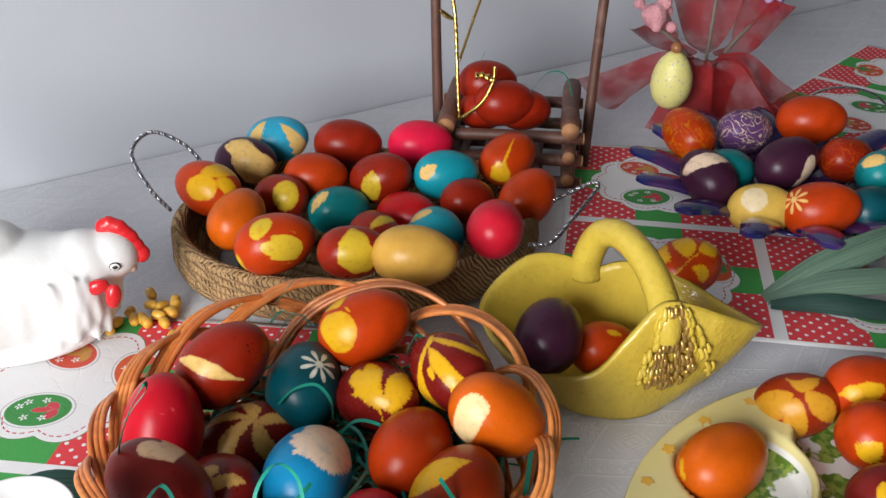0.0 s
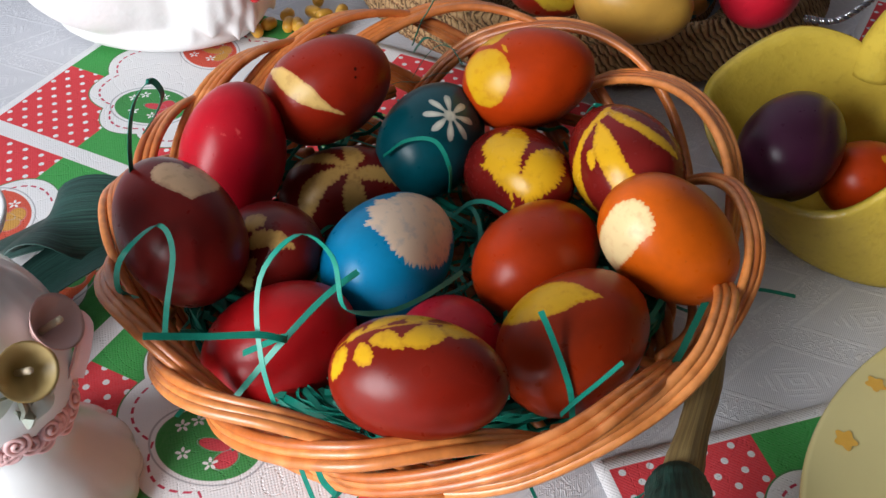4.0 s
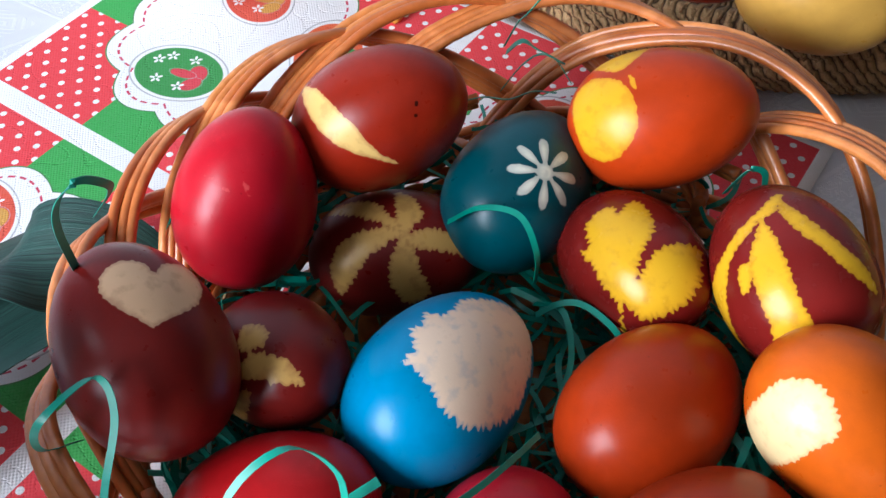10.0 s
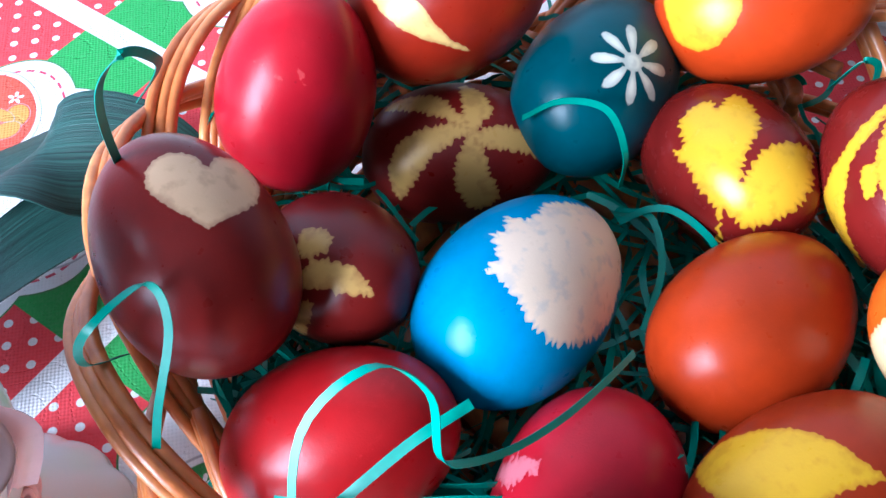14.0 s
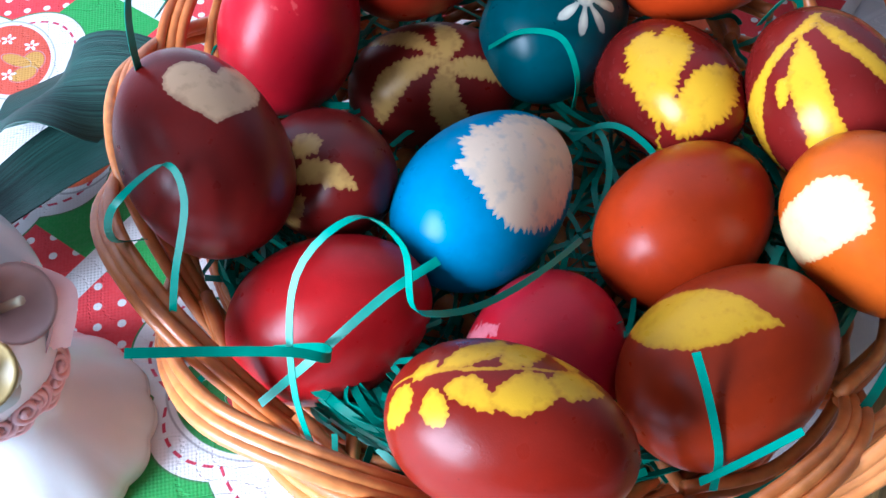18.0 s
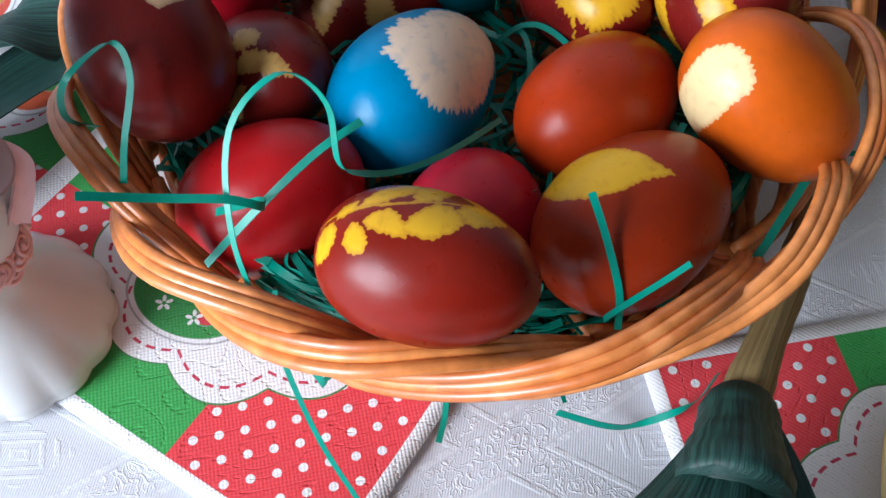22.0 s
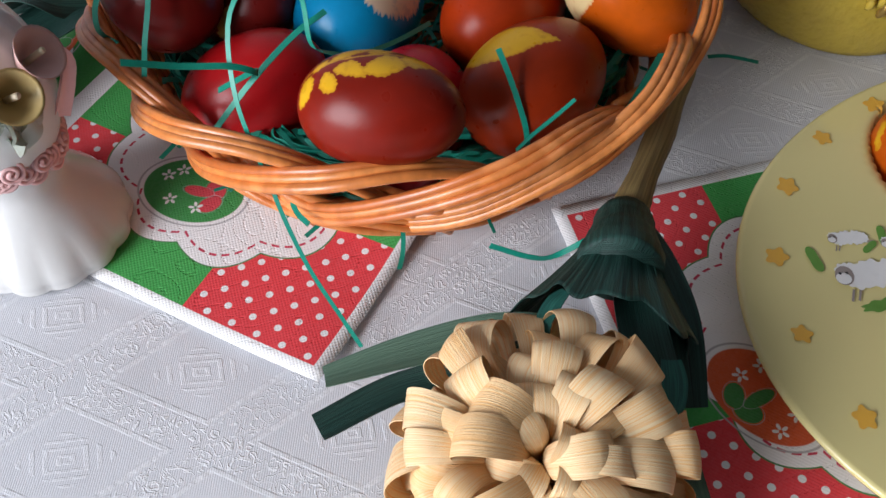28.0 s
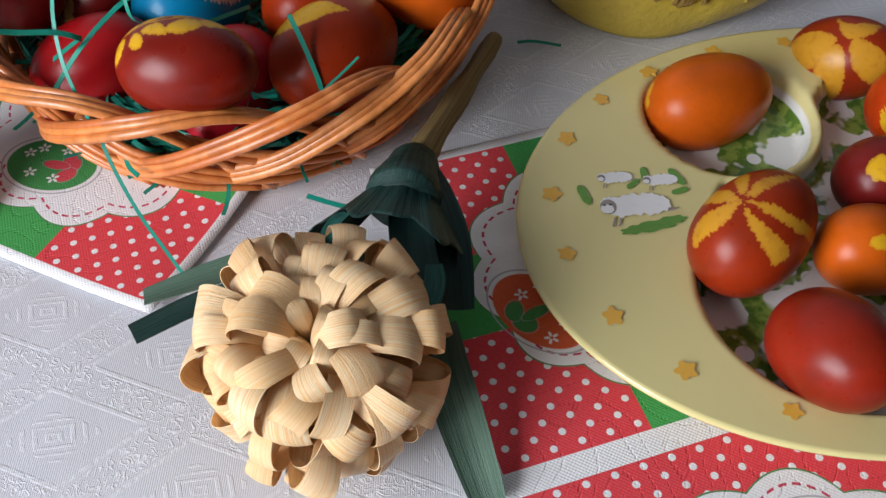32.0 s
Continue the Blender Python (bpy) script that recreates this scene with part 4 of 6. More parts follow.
egg("violet egg with scratched wax lines in the blue dish", "eggs in the blue petal dish", (277, 819, 48), 18, -7, 41.8, 54.2, m_egg(VIOLET, SHELL, streaks=0.8), fine=1)
egg("plain orange-red egg in the blue dish", "eggs in the blue petal dish", (334, 813, 62), -13, 7, 45.5, 62.0, m_egg(RUST, SUNNY), fine=1)
egg("dark purple egg with a cream cap in the blue dish", "eggs in the blue petal dish", (222, 726, 45), 121, 24, 43.7, 57.1, m_egg(PURPLE, SHELL), (("oval", -141, 67, 52, 38.9, 15.7),), fine=1)
egg("plain teal egg in the blue dish", "eggs in the blue petal dish", (246, 752, 38), 34, -12, 41.9, 54.3, m_egg(TEAL2, SHELL), fine=1)
egg("dark purple egg with a cream curl in the blue dish", "eggs in the blue petal dish", (293, 745, 50), 23, 21, 44.0, 57.8, m_egg(PURPLE, SHELL), (("oval", -50, 4, 25, 24.3, 15.4), ("oval", -66, -22, -133, 18.6, 9.3),), fine=1)
egg("rust egg with orange streaks in the blue dish", "eggs in the blue petal dish", (354, 767, 43), 29, -12, 41.3, 53.6, m_egg(BROWN, ORANGE, streaks=0.6), fine=1)
egg("teal egg with a cream print in the blue dish", "eggs in the blue petal dish", (375, 735, 44), 25, -10, 42.1, 54.6, m_egg(TEAL2, CREAM2), (("oval", -155, 42, 40, 19.8, 13.6),), fine=1)
egg("pale yellow egg with a cream oval in the blue dish", "eggs in the blue petal dish", (259, 690, 34), -4, 2, 42.3, 55.6, m_egg(YEL, CREAM3, mottle=0.12), (("oval", -137, 44, 150, 21.7, 21.0),), fine=1)
egg("orange-red egg with a cream daisy print in the blue dish", "eggs in the blue petal dish", (301, 676, 41), -11, 14, 45.5, 62.0, m_egg(RUST, CREAM2, ragged=0.2), (("daisy", -171, 23, -59, 37.5, 23.0),), fine=2)
egg("plain dark teal egg in the blue dish", "eggs in the blue petal dish", (348, 686, 34), 30, -9, 42.3, 54.8, m_egg(TEAL, SHELL), fine=1)
egg("dark aubergine egg in the yellow basket", "eggs in the yellow ceramic basket", (67, 491, 48), 73, 8, 43.8, 56.7, m_egg(PURPLE, SHELL), fine=1)
egg("orange egg with a small yellow print in the yellow basket", "eggs in the yellow ceramic basket", (106, 505, 27), 23, -14, 37.4, 49.5, m_egg(RUST, SUNNY), (("oval", -61, 69, 131, 12.1, 5.2),), fine=1)
egg("rust egg with yellow parsley prints in the yellow basket", "eggs in the yellow ceramic basket", (169, 565, 54), 29, -2, 41.3, 53.9, m_egg(RUST, SUNNY), (("outline", -175, 32, 0, ((-8.1, 0), (-9.2, 4.6), (10.8, 5.7), (8.8, -2.8), (-4.8, -5.5)), 0.7), ("outline", -140, 72, 0, ((-9, -1.6), (-7.3, 12.6), (5.8, 5.5), (8.3, -5.3), (2.7, -9.6)), 0.7), ("outline", -6, 50, 0, ((-9.6, 7.5), (10.2, 3.2), (10.2, -4.5), (-2.8, -6.3), (-9.7, 1.2)), 0.7), ("outline", -76, 18, 0, ((-6.1, 5.7), (3.8, 4.5), (6.4, -3.4), (0.8, -7.1), (-4.5, 0.3)), 0.7), ("outline", -118, -16, 0, ((-8.3, 1.1), (3.7, 5.2), (9.4, -1), (-3.4, -5.9)), 0.7), ("outline", -117, 27, 0, ((-12.3, -10.9), (-4.7, -5.5), (5.5, 7), (14, 12.5), (6, 5.8), (-3.5, -6.6)), 0.7),), fine=3)
egg("plain orange egg with a yellow corner on the yellow plate", "eggs on the yellow plate", (161, 409, 17), 39, 1, 44.4, 62.0, m_egg(ORANGE, SUNNY), (("oval", -156, 11, 128, 12.4, 4.7),), fine=1)
egg("rust egg with golden five-part leaf prints on the yellow plate", "eggs on the yellow plate", (218, 459, 18), -19, 29, 41.1, 53.9, m_egg(RUST2, GOLDY), (("outline", -162, 14, 0, ((-7.6, -10.3), (-9.1, 1.2), (-1.1, 10.9), (8.6, 13.5), (11.2, -1.1), (0.7, -11.1)), 0.2), ("outline", -60, 35, 0, ((-9.4, 9.6), (1, 6.6), (7.3, -1.5), (5.5, -11.9), (-8.3, -3.7)), 0.2), ("outline", -110, 3, 0, ((-4.1, 13.8), (3.4, 11.9), (7.9, -2.2), (3.7, -16.7), (-3.6, -10.7), (-7.3, 3.8)), 0.2), ("outline", -104, 82, 0, ((-10.4, -5.4), (-3, -2.1), (0.8, 11.1), (7.6, 1.7), (4, -6.6)), 0.2),), fine=3)
egg("rust egg with a yellow ragged band on the yellow plate", "eggs on the yellow plate", (261, 462, 28), 11, -4, 43.3, 56.3, m_egg(RUST, SUNNY), (("patch", -123, 30, 71, 25.0, 11.9),), fine=1)
egg("rust-red egg with a yellow leaf print on the yellow plate", "eggs on the yellow plate", (251, 423, 26), 40, -22, 41.5, 53.9, m_egg(RUST, SUNNY), (("serr", -119, 15, -142, 15.3, 14.1),), fine=1)
egg("rust egg with golden hemp leaf prints on the yellow plate", "eggs on the yellow plate", (188, 324, 28), 62, 16, 43.7, 57.2, m_egg(RUST2, GOLDY), (("outline", -147, 27, 0, ((-2.8, 13.1), (-4.7, 5), (-4.8, -3.4), (-1.1, -9.4), (4.1, -9.9), (4.6, -0.7), (3, 7.2)), 0.5), ("outline", 175, 34, 0, ((3.9, 11.5), (-3.8, 1.5), (-4.5, -6.7), (-1.1, -9.3), (5, 3.2)), 0.5), ("outline", -79, 43, 0, ((-6.8, 12), (-1.6, 5.6), (5.7, -0.7), (9.2, -6), (3.3, -10.5), (-1.8, -3.7), (-6.5, 4.7)), 0.5), ("outline", -25, 52, 0, ((-10, 14), (-4, 9.6), (0.3, 1.1), (12.2, -12.4), (8.9, -15.2), (-2.4, -3.4), (-7.7, 5.4)), 0.5), ("outline", 93, 74, 0, ((10.9, -0.3), (3.1, -3.1), (-7.4, -2.1), (-13.3, 0.6), (-0.1, 2.4), (8.2, 2.6)), 0.5), ("outline", 141, 55, 0, ((7.9, 4), (1.8, -2.1), (-7.4, -6.6), (-5.5, -0.4), (3.9, 4.9)), 0.5),), fine=3)
egg("plain red-brown egg on the yellow plate", "eggs on the yellow plate", (222, 278, 26), -52, 25, 42.1, 54.2, m_egg(BROWN2, SUNNY), fine=1)
egg("orange egg with a yellow patch on the yellow plate", "eggs on the yellow plate", (235, 337, 20), 33, -18, 37.4, 49.5, m_egg(ORANGE, SUNNY), (("patch", -99, 55, 167, 6.5, 9.4),), fine=1)
egg("maroon egg with a golden patch on the yellow plate", "eggs on the yellow plate", (240, 373, 26), 17, 0, 37.4, 49.5, m_egg(MAROON, SUNNY), (("patch", -131, 44, 146, 11.2, 10.4),), fine=1)

# ---- wicker basket ----
basket = thing("wicker_basket", "round varnished willow basket with an open braided border", "basket", pose(-0.0606, 0.3815, 0))
RODS, PER = 13, 3


def rim_path(phase, lane):
    """A rod of a flat bundle: it comes out low, climbs outside the border, crosses its top and dives inside to the base."""
    back = max(0.0, math.sin(phase + 0.8))
    span = 1.66 + 0.46 * back
    top = 0.50 - 0.06 * back
    keys = ((0.00, 0.0870, 0.032, 0), (0.026, 0.0970, 0.0270, 0), (0.070, 0.1028, 0.0280, 3), (top * 0.40, 0.1105, 0.0395, 10), (top * 0.72, 0.1175, 0.0570, 25), (top, 0.1204, 0.0685, 58), (top + 0.14, 0.1160 + 0.002 * back, 0.0705, 85), (0.76, 0.1105, 0.0600, 108), (0.89, 0.1030, 0.036, 120), (1.0, 0.0930, 0.009, 120))
    pts = []
    for s, r, z, tilt in keys:
        a = phase + s * span
        spread = (lane - (PER - 1) / 2) * 0.0031 * (1.0 - 0.2 * s)
        lean = math.sin(a)
        rr = r - spread * math.sin(radians(tilt))
        zz = z + spread * math.cos(radians(tilt)) + (0.012 if lean > 0 else -0.003) * lean * (z / 0.069)
        pts.append((rr * math.cos(a), rr * math.sin(a), max(zz, 0.005)))
    return smooth_path(pts, 52)


rng = random.Random(4)
for k in range(RODS):
    ph = 2 * math.pi * (k + 0.45) / RODS + rng.uniform(-0.03, 0.03)
    for lane in range(PER + (math.sin(ph + 0.8) > 0.2)):
        r0 = rng.uniform(0.00180, 0.00215)
        part("willow_rod", mesh_of("willow_rod", *tube(rim_path(ph + rng.uniform(-0.012, 0.012), lane + rng.uniform(-0.10, 0.10)), lambda s, r0=r0: r0 * (1.06 - 0.28 * s), 9, wobble=0.02)), WICKER, basket)
    for lane in range(2):
        low = [((r + 0.001 * lane) * math.cos(ph - 0.52 + u), (r + 0.001 * lane) * math.sin(ph - 0.52 + u), z - 0.0033 * lane) for u, r, z in ((0.0, 0.1025, 0.049), (0.25, 0.1050, 0.041), (0.55, 0.1030, 0.031), (0.85, 0.0980, 0.021), (1.15, 0.0925, 0.013))]
        part("willow_rod", mesh_of("willow_rod", *tube(smooth_path(low, 30), lambda s: 0.0018 * (1.04 - 0.2 * s), 9, wobble=0.02)), WICKER, basket)
for k in range(3):
    for lev in (0, 1, 2):
        t = np.linspace(0, 2 * math.pi, 170, endpoint=False)
        w = 15 * t + k * 2.094 + lev
        reach = 0.084 + 0.0055 * lev + 0.0026 * np.cos(w)
        ring = np.stack([reach * np.cos(t), reach * np.sin(t), 0.008 + 0.0085 * lev + 0.0034 * np.sin(w)], 1)
        part("waling_rod", mesh_of("waling_rod", *tube(ring, 0.0019, 7, closed=True)), WICKER, basket)
for k in range(9):
    ring = [((0.004 + 0.0095 * (k + 0.5)) * math.cos(a), (0.004 + 0.0095 * (k + 0.5)) * math.sin(a), 0.006 + 0.0012 * math.sin(14 * a + k * math.pi)) for a in np.linspace(0, 2 * math.pi, 60, endpoint=False)]
    part("base_coil", mesh_of("base_coil", *tube(ring, 0.0044, 6, closed=True)), WICKER, basket)

# ---- green paper shred and curls ----
def curl_ribbon(points, width=0.0024, side=(0.3, 0.2, 1.0), n=48, twist=0.0):
    p = smooth_path(points, n)
    ends = np.array(side, float)
    sides = []
    for i in range(n):
        a = twist * i / n
        s = ends if ends.ndim == 1 else ends[0] + (ends[1] - ends[0]) * min(1.0, max(0.0, (i / n - 0.45) / 0.2))
        sides.append((s[0] * math.cos(a) - s[1] * math.sin(a), s[0] * math.sin(a) + s[1] * math.cos(a), s[2]))
    return strip(p, np.array(sides), width, 0.00022, 0.0, 2)


rng = random.Random(11)
bits = []
for k in range(760):
    rr, a = 0.101 * math.sqrt(rng.uniform(0.05, 1)), rng.uniform(0, 6.283)
    if k > 330:
        rr = rng.uniform(0.070, 0.090)
        if rng.random() < 0.5:
            a = rng.uniform(3.4, 6.0)
    c = Vector((-0.0635 + rr * math.cos(a), 0.381 + rr * math.sin(a), rng.uniform(0.012, 0.034 + 0.020 * (rr > 0.08))))
    h, pts = rng.uniform(0, 6.283), []
    bend, ln = rng.uniform(-60, 60), rng.uniform(0.02, 0.045)
    for i in range(5):
        pts.append(c.copy())
        c += Vector((math.cos(h), math.sin(h), rng.uniform(-0.35, 0.35))) * ln / 5
        h += bend * ln / 5
        off = Vector((c.x + 0.0635, c.y - 0.381))
        if off.length > 0.093:
            c.x, c.y = -0.0620 + off.x / off.length * 0.093, 0.381 + off.y / off.length * 0.093
        c.z = min(max(c.z, 0.012), 0.052)
    bits.append(curl_ribbon(pts, rng.uniform(0.0012, 0.0024), (rng.uniform(-1, 1), rng.uniform(-1, 1), 1.0), 12, rng.uniform(-2, 2)))
for k in range(320):
    rr, a, h, z = 0.088 * math.sqrt(rng.random()), rng.uniform(0, 6.283), rng.uniform(0, 6.283), rng.uniform(0.018, 0.038)
    c, bend, ln, pts = Vector((-0.0635 + rr * math.cos(a), 0.381 + rr * math.sin(a), z)), rng.uniform(-50, 50), rng.uniform(0.025, 0.05), []
    for i in range(5):
        pts.append(c.copy())
        c += Vector((math.cos(h), math.sin(h), rng.uniform(-0.15, 0.15))) * ln / 5
        h += bend * ln / 5
    bits.append(curl_ribbon(pts, rng.uniform(0.0012, 0.0020), (math.sin(h), -math.cos(h), rng.uniform(-0.3, 0.3)), 12, rng.uniform(-1, 1)))
for k in range(280):
    a, rr = rng.uniform(3.5, 6.3), rng.uniform(0.074, 0.093)
    c, h = Vector((-0.0635 + rr * math.cos(a), 0.381 + rr * math.sin(a), rng.uniform(0.030, 0.056))), a + math.pi / 2 + rng.uniform(-0.9, 0.9)
    bend, ln, pts = rng.uniform(-35, 35), rng.uniform(0.030, 0.062), []
    for i in range(6):
        pts.append(c.copy())
        c += Vector((math.cos(h), math.sin(h), rng.uniform(-0.3, 0.3))) * ln / 6
        h += bend * ln / 6
        off = Vector((c.x + 0.0635, c.y - 0.381))
        if off.length > 0.095:
            c.x, c.y = -0.0620 + off.x / off.length * 0.095, 0.381 + off.y / off.length * 0.095
        c.z = min(max(c.z, 0.020), 0.058)
    bits.append(curl_ribbon(pts, rng.uniform(0.0015, 0.0024), (rng.uniform(-1, 1), rng.uniform(-1, 1), rng.uniform(-0.4, 1.0)), 16, rng.uniform(-2, 2)))
shred = mesh_of("paper_shred", *merged(*bits))
shred.set_sharp_from_angle(angle=radians(50))
tagged(part("paper_shred", shred, RIBBON), "tangle of green paper shred filling the basket", "paper shred", kind="stuff")


def ribbon(label, points, width=0.0024, side=(0.3, 0.2, 1.0), twist=0.0):
    p = [(x / 1000, y / 1000, z / 1000) for x, y, z in points]
    me = mesh_of("paper_ribbon", *curl_ribbon(p, width, side, 56, twist))
    me.set_sharp_from_angle(angle=radians(50))
    tagged(part("paper_ribbon", me, RIBBON), label, "paper ribbon", "green paper ribbons")


ribbon("green paper ribbon looped over a red egg in the basket", ((-60.7, 266.3, 61.5), (-70.8, 274.3, 85.5), (-76.9, 289.3, 104.5), (-69.8, 302.3, 113.5), (-61.7, 306.3, 103.5), (-58.1, 302.5, 88), (-54.2, 305.8, 82), (-48.6, 315.4, 75), (-43.6, 327.5, 70), (-39.7, 340.4, 66), (-36.8, 353.2, 62)), 0.0017, ((0.9, 0.1, 0.2), (0.38, -0.56, -0.42)))
ribbon("green paper ribbon lying across a red egg", ((-97.2, 259.3, 103.5), (-85, 270.3, 96.5), (-72.9, 278.3, 93.5), (-66.8, 282.3, 89.5), (-70.8, 285.3, 85.5), (-85, 284.3, 73.5)), 0.0021, (0.3, -0.85, -0.5))
ribbon("short green paper ribbon standing up between red eggs", ((-85, 275.3, 61.5), (-72.9, 286.3, 79.5), (-63.8, 301.3, 89.5), (-56.7, 312.3, 93.5)), 0.0021, (0.84, -0.4, -0.28))
ribbon("green paper ribbon hooked over a dark red egg", ((-134.6, 297.3, 67.5), (-130.5, 287.3, 83.5), (-125.5, 288.3, 98.5), (-120.4, 301.3, 102), (-114.4, 298.3, 95.5), (-112.3, 286.3, 81.5), (-113.3, 279.3, 63.5)), 0.0018, (0.8, 0.5, 0.2))
ribbon("green paper ribbon curling over the basket border", ((-148.8, 326.3, 63.5), (-145.7, 323.3, 98.5), (-132.6, 317.3, 131.5), (-125.5, 320.3, 142.5), (-129.5, 329.3, 131.5), (-137.6, 334.3, 119.5), (-144.7, 333.3, 109.5)), 0.0020, (0.2, 0.9, 0.3))
ribbon("green paper ribbon hanging out of the basket onto the cloth", ((-66.8, 278.3, 57.5), (-58.7, 266.3, 51.5), (-44.5, 256.3, 31.5), (-30.4, 250.3, 14), (-21.3, 246.3, 5)), 0.0015, (0.8, 0.5, 0.2))
ribbon("green paper ribbon leaning on a rust-red egg", ((0.6, 319.2, 90), (5.8, 316.4, 82), (11.8, 312.4, 72), (14.7, 310.8, 64), (16.6, 308.5, 54)), 0.0019, (0.8, 0.4, 0.2))
ribbon("short green paper ribbon standing up by the front border", ((12.8, 306.2, 60), (17.1, 309.6, 66), (22.4, 315, 71), (27.4, 320.3, 76)), 0.0020, (0.35, -0.75, 0.10))
ribbon("green paper ribbon along the basket border", ((12.5, 302.7, 45), (25.5, 314.1, 47), (34.7, 328, 50), (41.9, 344.9, 53), (44.9, 360, 56), (47.3, 374.2, 58)), 0.0024, (0.60, -0.56, -0.30))
ribbon("green paper ribbon over the plain rust egg", ((-58.7, 400.3, 45.5), (-48.6, 396.3, 53.5), (-40.5, 384.3, 51.5), (-38.5, 370.3, 43.5)), 0.0018, (0.5, 0.6, 0.3))
ribbon("green paper ribbon across the teal egg", ((-89.2, 403.3, 63.5), (-80.1, 406.3, 71.5), (-67.9, 406.3, 74.5), (-59.8, 401.3, 67.5), (-58.8, 399.3, 56.5)), 0.0018, (0.2, 0.9, 0.5))
ribbon("green paper ribbon on the cloth beside the basket", ((8.1, 298.3, 14), (22.3, 304.3, 6), (30.4, 310.3, 3), (42.5, 320.3, 10), (46.6, 336.3, 4)), 0.0022, (0.4, 0.6, 0.6))
ribbon("green paper ribbon lying flat on the cloth", ((62, 440.6, 3), (70, 444.7, 2.5), (84, 445.7, 2.5)), 0.002, (0.1, 1.0, 0.1))
ribbon("green paper ribbon sticking out of the stick basket", ((-10, 816, 30), (-12, 831.3, 55), (10, 846.6, 75), (30, 867, 98), (36, 861.9, 112)), 0.0016, (0.4, 0.6, 0.4))
ribbon("green paper ribbon over the log of the stick basket", ((80, 867, 70), (95, 856.8, 92), (112, 851.7, 90), (120, 841.5, 60), (126, 831.3, 30)), 0.0014, (0.4, 0.6, 0.4))
ribbon("green paper ribbon caught between eggs by the back border", ((-106, 478, 66), (-99, 474, 76), (-90.7, 468, 80), (-84, 468, 78), (-78.7, 469, 70)), 0.0022, (0.5, -0.7, 0.4))
ribbon("green paper ribbon crossing under the back border", ((-102, 466, 60), (-96, 469, 71), (-89.7, 470, 77), (-82, 471, 75)), 0.0020, (0.3, -0.8, 0.4))
ribbon("green paper ribbon lying behind the teal egg", ((-115.6, 456, 56), (-106, 460, 60), (-97.3, 462, 61), (-90, 465, 65), (-82.4, 466.7, 66)), 0.0022, (0.2, -0.8, 0.5))
ribbon("green paper ribbon bent between striped and orange-red eggs", ((-21, 456.5, 58), (-18, 456, 67), (-15.5, 457, 71), (-12, 460, 68), (-10.5, 461, 60)), 0.0020, (0.6, 0.6, 0.3))
ribbon("green paper ribbon curling at the basket side", ((-168, 360, 42), (-170, 367, 52), (-168, 374, 57), (-162, 381, 56), (-156, 384, 48)), 0.0024, (0.8, -0.4, 0.3))
ribbon("green paper ribbon curved beside the blue egg", ((-25.5, 392, 50), (-33, 396, 55), (-43, 399, 56), (-50, 398, 54), (-56, 395, 48)), 0.0019, (0.3, -0.8, -0.4))
ribbon("thin pale green thread over the back border", ((-84.3, 455, 112), (-92, 462, 98), (-99, 470, 86), (-106, 476, 70)), 0.0007, (0.6, 0.6, 0.2))

# ---- straw tray ----
tray = thing("straw_tray", "oval coiled straw tray with braided wire handles", "tray", pose(-0.072, 0.678, 0, 0, 0, 8))


def coil(a, b, z, r, waves, seed):
    """One stitched coil: a ring whose skin swells at each slanting stitch."""
    n, sides = waves * 4, 10
    verts, faces = [], []
    for i in range(n):
        t = 2 * math.pi * i / n
        c = np.array((a * math.cos(t), b * math.sin(t), z))
        out = np.array((math.cos(t), math.sin(t), 0.0))
        for k in range(sides):
            p = 2 * math.pi * k / sides
            q = r * (1 + 0.24 * abs(math.sin(waves * t / 2 + 0.9 * p + seed)) - 0.12)
            verts.append(c + q * (math.cos(p) * out + math.sin(p) * np.array((0, 0, 1.0))))
    for i in range(n):
        for k in range(sides):
            x, y = i * sides, (i + 1) % n * sides
            faces.append((x + k, x + (k + 1) % sides, y + (k + 1) % sides, y + k))
    return verts, faces


for k in range(13):
    s = k / 12
    if s < 0.5:
        a, z = 0.012 + 0.098 * s / 0.5, 0.006
    else:
        u = (s - 0.5) / 0.5
        a, z = 0.120 + 0.024 * math.sin(math.pi * min(u * 1.1, 0.55)) - 0.002 * u, 0.006 + 0.031 * u ** 1.4
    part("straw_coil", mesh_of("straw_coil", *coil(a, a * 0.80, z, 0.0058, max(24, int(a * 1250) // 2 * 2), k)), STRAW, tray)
SILVER, DARKWIRE = m_glaze("silver_wire", (0.55, 0.55, 0.57), 0.25, 0.1, 0, 1.0), m_glaze("dark_wire", (0.05, 0.05, 0.06), 0.4)


def braided(points, parent):
    h = part("wire_handle", mesh_of("wire_handle", *tube(smooth_path(points, 60), 0.0004, 5)), DARKWIRE, parent, "braided silver and black wire handle")
    p = smooth_path(points, 260)
    t = np.gradient(p, axis=0)
    t /= np.linalg.norm(t, axis=1)[:, None]
    u = np.cross(t, (0.3, 0.5, 0.8))
    u /= np.linalg.norm(u, axis=1)[:, None]
    v = np.cross(t, u)
    for k, m in ((0, SILVER), (1, DARKWIRE), (2, SILVER)):
        a = np.linspace(0, 2 * math.pi * 24, 260) + k * 2.094
        part("wire_strand", mesh_of("wire_strand", *tube(p + 0.0011 * (np.cos(a)[:, None] * u + np.sin(a)[:, None] * v), 0.00085, 5)), m, h)


